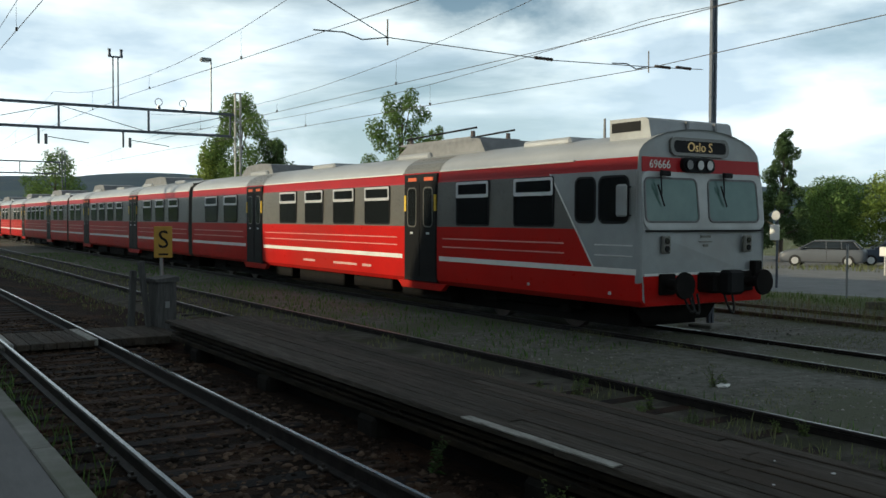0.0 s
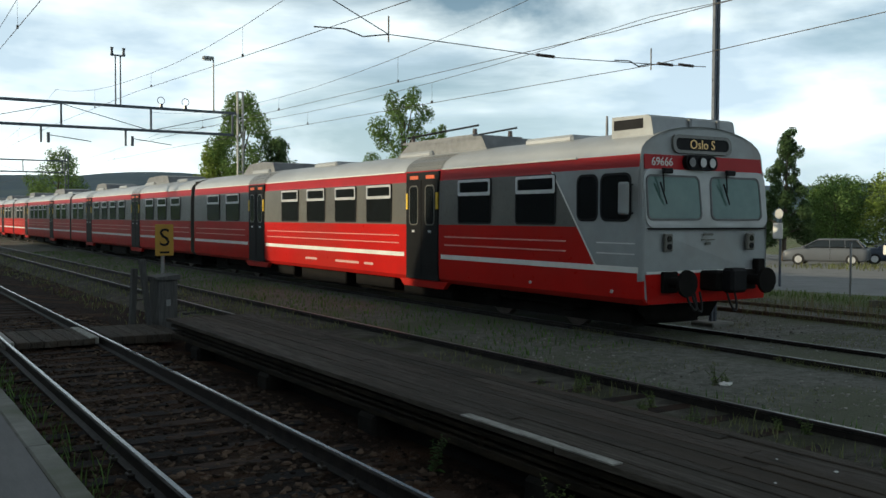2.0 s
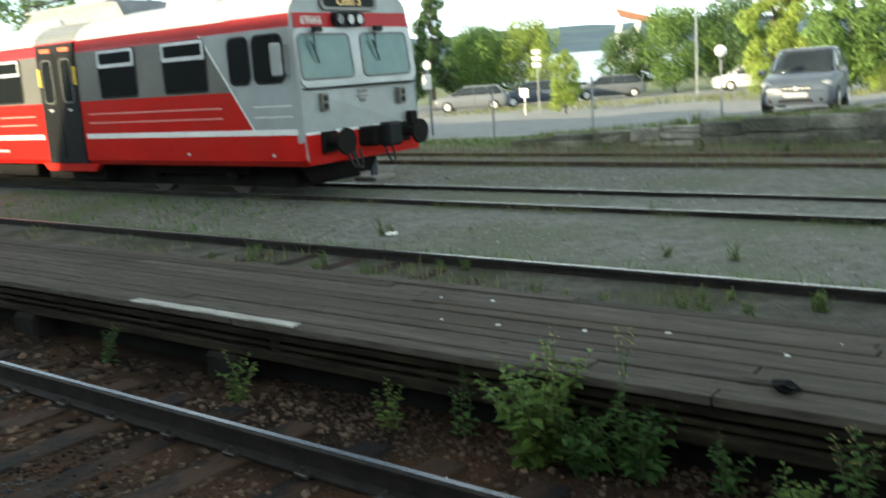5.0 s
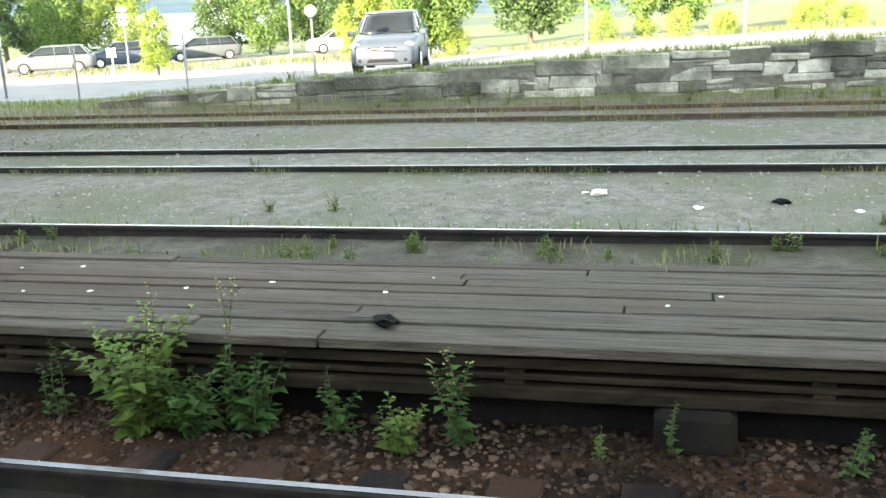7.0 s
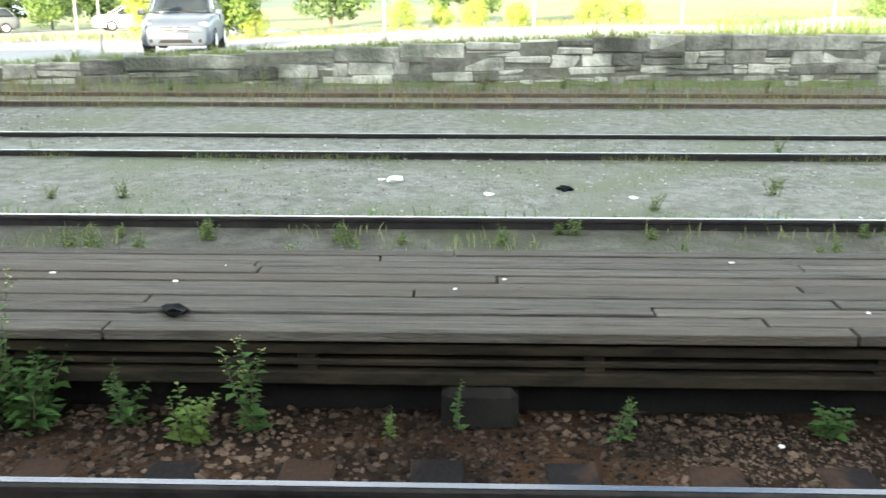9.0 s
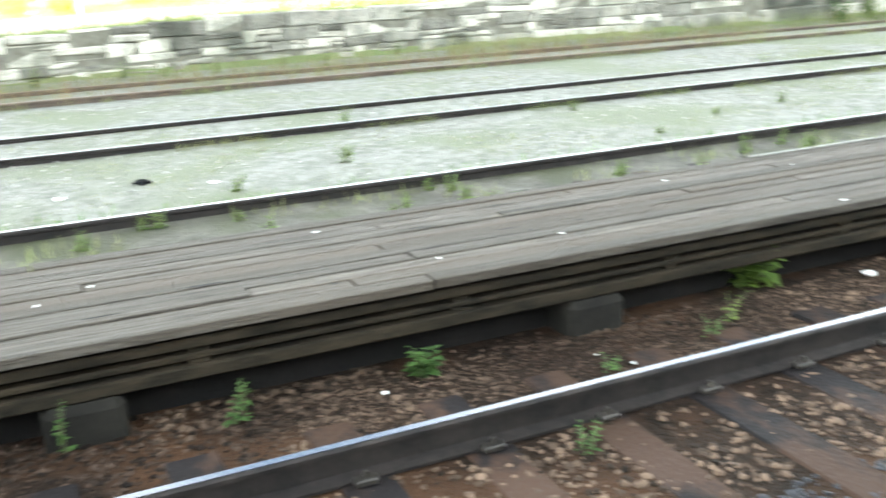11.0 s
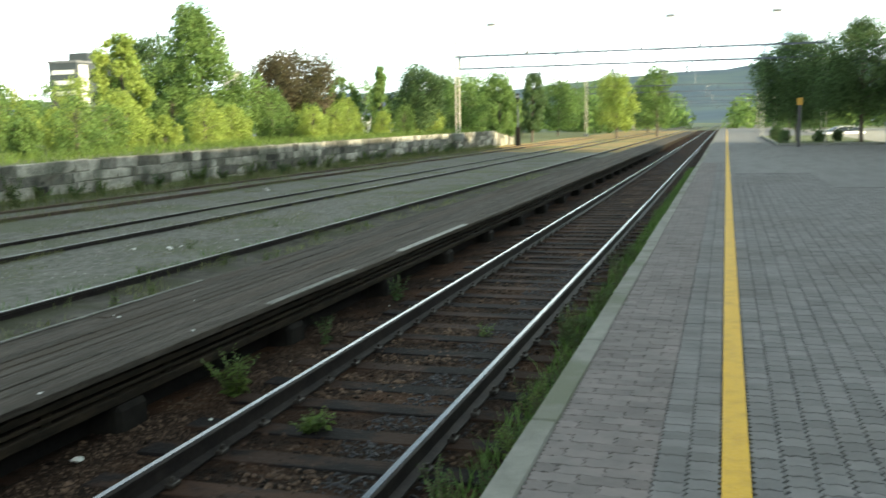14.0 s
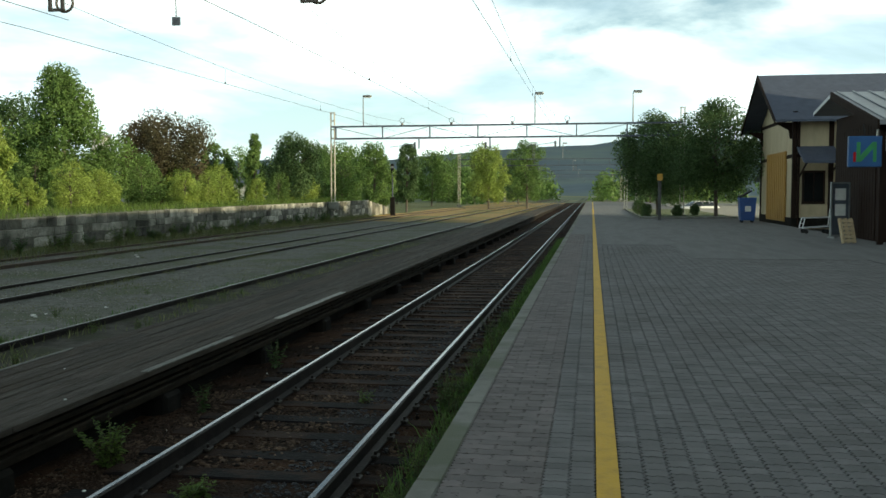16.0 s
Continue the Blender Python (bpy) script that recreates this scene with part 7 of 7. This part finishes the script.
# ---- far land ----
def build_hills():
    V, F, mi = [], [], []
    n, m = 240, 7
    radii = (700, 1000, 1350, 1700, 2050, 2400, 2800)
    for i in range(n):
        a = 2 * math.pi * i / n
        ca, sa = math.cos(a), math.sin(a)
        amp = 0.75 + 0.25 * noise.noise(Vector((ca * 2.2, sa * 2.2, 0.4))) + 0.12 * noise.noise(Vector((ca * 7, sa * 7, 2.0)))
        amp *= 1.0 + 0.45 * max(0.0, sa) ** 3
        amp *= 1.0 - 0.35 * max(0.0, sa) * max(0.0, min(1.0, -ca * 3 + 0.3))
        for r, h in zip(radii, (-3, 12, 34, 66, 100, 125, 70)):
            w = 9.0 * noise.noise(Vector((ca * r * 0.008, sa * r * 0.008, 5)))
            V.append((ca * r, sa * r, h * amp + (w if h > 0 else 0)))
    for i in range(n):
        j = (i + 1) % n
        for k in range(m - 1):
            F.append((i * m + k, j * m + k, j * m + k + 1, i * m + k + 1))
    ob = raw("backdrop", V, F, "hill", kind="structure", label="far wooded hills with pale fields, haze put in as a blue tint", category="hills")
    for p in ob.data.polygons:
        p.use_smooth = True


# blue-grey shift in the colour stands in for aerial haze
M["hill"] = mat("haze_blue_wooded_hill", (0.075, 0.112, 0.145), (0.058, 0.09, 0.118), 0.02, 0.95, bump=0, c3=(0.088, 0.128, 0.135), scale3=0.006, spec=0.1)
M["water"] = mat("lake_water", (0.30, 0.36, 0.40), (0.26, 0.32, 0.36), 0.01, 0.35, bump=0.0)
build_hills()
_v = []
for d, z in ((115, -0.55), (600, 5.2), (1500, 16.0)):
    for a in (203, 206, 209, 212, 215):
        _v.append((d * math.cos(radians(a)), d * math.sin(radians(a)), z))
raw("water", _v, [(r * 5 + i, r * 5 + i + 1, r * 5 + i + 6, r * 5 + i + 5) for r in range(2) for i in range(4)], "water", kind="structure", label="pale lake glimpsed between the trees", category="lake")


def build_tower():
    t = thing("timber_tower", "white braced tower with a brown slanted roof by the lake", "tower", pose(-196, -97, 0, 0, 0, 25))
    for y in (-4.0, 0.0):
        part("leg", prism(bmesh.new(), [(y - 0.6, -3), (y + 0.6, -3), (y + 3.6, 10.2), (y + 2.6, 10.6)], -1, 1, "x"), "white", t)
    for z in (3.0, 6.0):
        part("brace", prism(bmesh.new(), [(-3.6, z), (0.6, z + 1.6), (0.8, z + 2.2), (-3.2, z + 0.5)], -0.8, 0.8, "x"), "white", t)
    part("roof", prism(bmesh.new(), [(-2.0, 12.8), (9.0, 9.4), (9.0, 8.2), (-1.0, 11.0)], -3, 3, "x"), "brownroof", t, "brown slanted roof")


build_tower()
t = gable_house("house", -46, -38, 108, 116, 3.4, 5.0, "white", "small pale house glimpsed behind the trees", 0.4)


def build_far_woods():
    rng = random.Random(55)
    cs, rs = [], []
    while len(cs) < 420:
        a = rng.uniform(0, 2 * math.pi)
        d = rng.uniform(110, 420)
        x, y = d * math.cos(a), d * math.sin(a)
        deg = math.degrees(a)
        if 200 < deg < 218 or (-15 < x < 8 and not (d > 300 and y > 0 and x < -6)) or (x > 0 and d < 160):
            continue
        h = rng.uniform(3.0, 6.5) * (0.8 + d / 400)
        for k in range(3):
            cs.append((x + rng.uniform(-3, 3), y + rng.uniform(-3, 3), h * (0.25 + 0.3 * k)))
            rs.append(h * rng.uniform(0.3, 0.45))
    o = leaves("woods", cs, rs, 60000, 0.55, "leaf", None, 9)
    tagged(o, "far belt of green woods round the station", "trees", kind="stuff")


build_far_woods()
def build_office():
    """A dark flat-roofed office block over the shrubs, with a white panel and window bands."""
    o = thing("office_block", "dark grey flat-roofed office block rising behind the trees", "building", pose(-61.6, 82.5, 0))
    part("wall", B(-1.6, 1.6, -4.5, 4.6, 0.5, 8.7), "officegrey", o)
    part("roof", B(-1.7, 1.7, -4.6, 4.7, 8.7, 8.9), "roofdark", o, "flat roof edge")
    part("plant_room", B(-1.2, 1.0, -2.0, 2.6, 8.9, 9.8), "officegrey", o)
    part("white_panel", B(1.6, 1.66, -4.2, -2.9, 4.6, 8.5), "white", o, "white wall panel")
    for k in range(3):
        part("sign_bar", B(-1.2 + k * 0.2, 1.3, -4.56, -4.5, 7.6 - k * 1.0, 8.0 - k * 1.0), "white", o)
    for z in (2.6, 5.0, 7.0):
        w = part("window", B(1.6, 1.65, -2.4, 4.2, z, z + 1.0), "glass", o)
        for y in (-1.0, 0.6, 2.2, 3.4):
            part("mullion", B(1.65, 1.69, y, y + 0.1, z, z + 1.0), "officegrey", w)
    p = thing("white_silo", "slim white tower between the trees", "building", pose(-33.5, 60.5, ground_z(-33, 60)))
    part("shaft", B(-0.45, 0.45, -0.45, 0.45, -0.3, 4.6, 0.05), "white", p)
    part("cap", B(-0.55, 0.55, -0.55, 0.55, 4.6, 4.8, 0.03), "galv", p)


M["officegrey"] = mat("dark_grey_cladding", (0.055, 0.065, 0.07), (0.042, 0.05, 0.055), 1, 0.6, bump=0.05)
build_office()


def yard_signal():
    t = thing("ground_signal", "dark railway signal post with pale round lamps", "railway signal", pose(-17.8, 83.1, ground_z(-17.8, 83.1)))
    part("post", T((0, 0, -0.3), (0, 0, 4.6), 0.07, 0.06, 8), "bluesteel", t)
    part("box", B(-0.2, 0.2, -0.2, 0.2, 0.0, 1.7, 0.03), "under", t, "dark equipment box at the foot")
    hd = part("lamp_head", B(-0.14, 0.14, -0.12, 0.08, 3.9, 4.7, 0.04), "black", t)
    part("lamp", T((0, -0.16, 4.4), (0, -0.12, 4.4), 0.12, 0.12, 14), "galv", hd)


yard_signal()


def north_woods():
    rng = random.Random(91)
    cs, rs = [], []
    for i in range(96):
        a, d = radians(rng.uniform(91.8, 118) if i < 70 else rng.uniform(79, 89.4)), rng.uniform(240, 430)
        h = rng.uniform(5, 9.5)
        for k in range(3):
            cs.append((d * math.cos(a) + rng.uniform(-3, 3), d * math.sin(a) + rng.uniform(-3, 3), h * (0.2 + 0.3 * k)))
            rs.append(h * rng.uniform(0.3, 0.45))
    o = leaves("woods", cs, rs, 30000, 0.6, "leaf", None, 19)
    tagged(o, "green woods closing the view along the line", "trees", kind="stuff")


north_woods()

# ---- pavers, last ----
def wave(u, p):
    f = (u / p) % 1.0
    return (abs(f - 0.5) * 4 - 1)


def paver_outline(w, p, gap=0.004, A=0.011):
    """Outline of one interlocking paver, centred, w along x and p along y."""
    pts = []
    n = 4
    for i in range(n):
        y = -p / 2 + p * i / n
        pts.append((w / 2 - gap + A * wave(y + p / 2, p / 2), y))
    for i in range(n):
        x = w / 2 - w * i / n
        pts.append((x, p / 2 - gap + A * 0.6 * wave(x + w / 2, w / 2)))
    for i in range(n):
        y = p / 2 - p * i / n
        pts.append((-w / 2 + gap + A * wave(y + p / 2, p / 2), y))
    for i in range(n):
        x = -w / 2 + w * i / n
        pts.append((x, -p / 2 + gap + A * 0.6 * wave(x + w / 2, w / 2)))
    return pts


def build_pavers():
    zt = PLAT + 0.002
    left0, left1 = EDGE + 0.162, 0.040
    split = left0 + 0.56
    w, p = 0.224, 0.112
    out = paver_outline(w, p)
    first = part("paver", prism(bmesh.new(), out, -0.02, 0.0, "z"), "paver", pavement)
    me = first.data
    rng = random.Random(31)
    count = 0
    VR, FR, VG, FG = [], [], [], []

    def add(x, y, out, grey=False):
        V, F = (VG, FG) if grey else (VR, FR)
        k = len(V)
        z = zt + rng.uniform(-0.002, 0.002)
        n = len(out)
        for a, b in out:
            V.append((x + a, y + b, z))
        for a, b in out:
            V.append((x + a, y + b, z - 0.012))
        F.append(tuple(range(k, k + n)))
        for i in range(n):
            j = (i + 1) % n
            F.append((k + j, k + i, k + n + i, k + n + j))

    # reddish double-zigzag pavers in running bond beside the kerb
    for r in range(340):
        y = -0.6 + r * p
        for c in range(-1, 3):
            x = left0 + (c + 0.5 + (0.5 if r % 2 else 0.0)) * w
            a, b = max(x - w / 2, left0), min(x + w / 2, split)
            if b - a < 0.03:
                continue
            whole = b - a > w - 0.001
            if whole and count < 300 and y > 2.2:
                o = first if count == 0 else new("paver", me)
                o.parent = pavement
                o.location = (x, y, zt + rng.uniform(-0.002, 0.002))
                count += 1
            else:
                add((a + b) / 2, y, out if whole else paver_outline(b - a, p))
    # two grey columns between them and the painted line
    wg = (left1 - split) / 2
    outg = paver_outline(wg, 0.12, 0.005, 0.010)
    for r in range(318):
        for c in range(2):
            add(split + (c + 0.5) * wg, -0.6 + r * 0.12 + (0.06 if c else 0), outg, True)
    w2, p2 = 0.145, 0.135
    out2 = paver_outline(w2, p2, 0.007, 0.013)
    c = 0
    x = 0.180 + w2 / 2
    while x < 6.6:
        ymax = 30 if x < 2.5 else 24
        y = -3.0 + (p2 / 2 if c % 2 else 0)
        while y < ymax:
            add(x, y, out2, True)
            y += p2
        x += w2
        c += 1
    raw("paver_field", VG, FG, "paver_field", pavement, kind="stuff")
    raw("paver_field", VR, FR, "paver_red_field", pavement, kind="stuff")
    # field beyond the single pavers, a sheet level with their tops
    sheets = [(left0, left1, 37.5, 170), (left0, left1, -60, -0.68), (0.18, 2.45, 30.1, 170), (2.45, 6.65, 24.1, 170), (6.65, 9.45, -60, 170), (0.18, 6.65, -60, -3.08)]
    for i, (a, b, c0, d) in enumerate(sheets):
        part("paver_sheet", B(a, b, c0, d, PLAT - 0.05, PLAT + 0.001), "paver_far", pavement)


M["paver_far"] = mat("grey_paver_far", (0.168, 0.165, 0.163), (0.13, 0.128, 0.127), 1.5, 0.88, bump=0.2, fine=30, stretch=(6, 1.2, 1), c3=(0.125, 0.122, 0.12), scale3=0.35)
build_pavers()
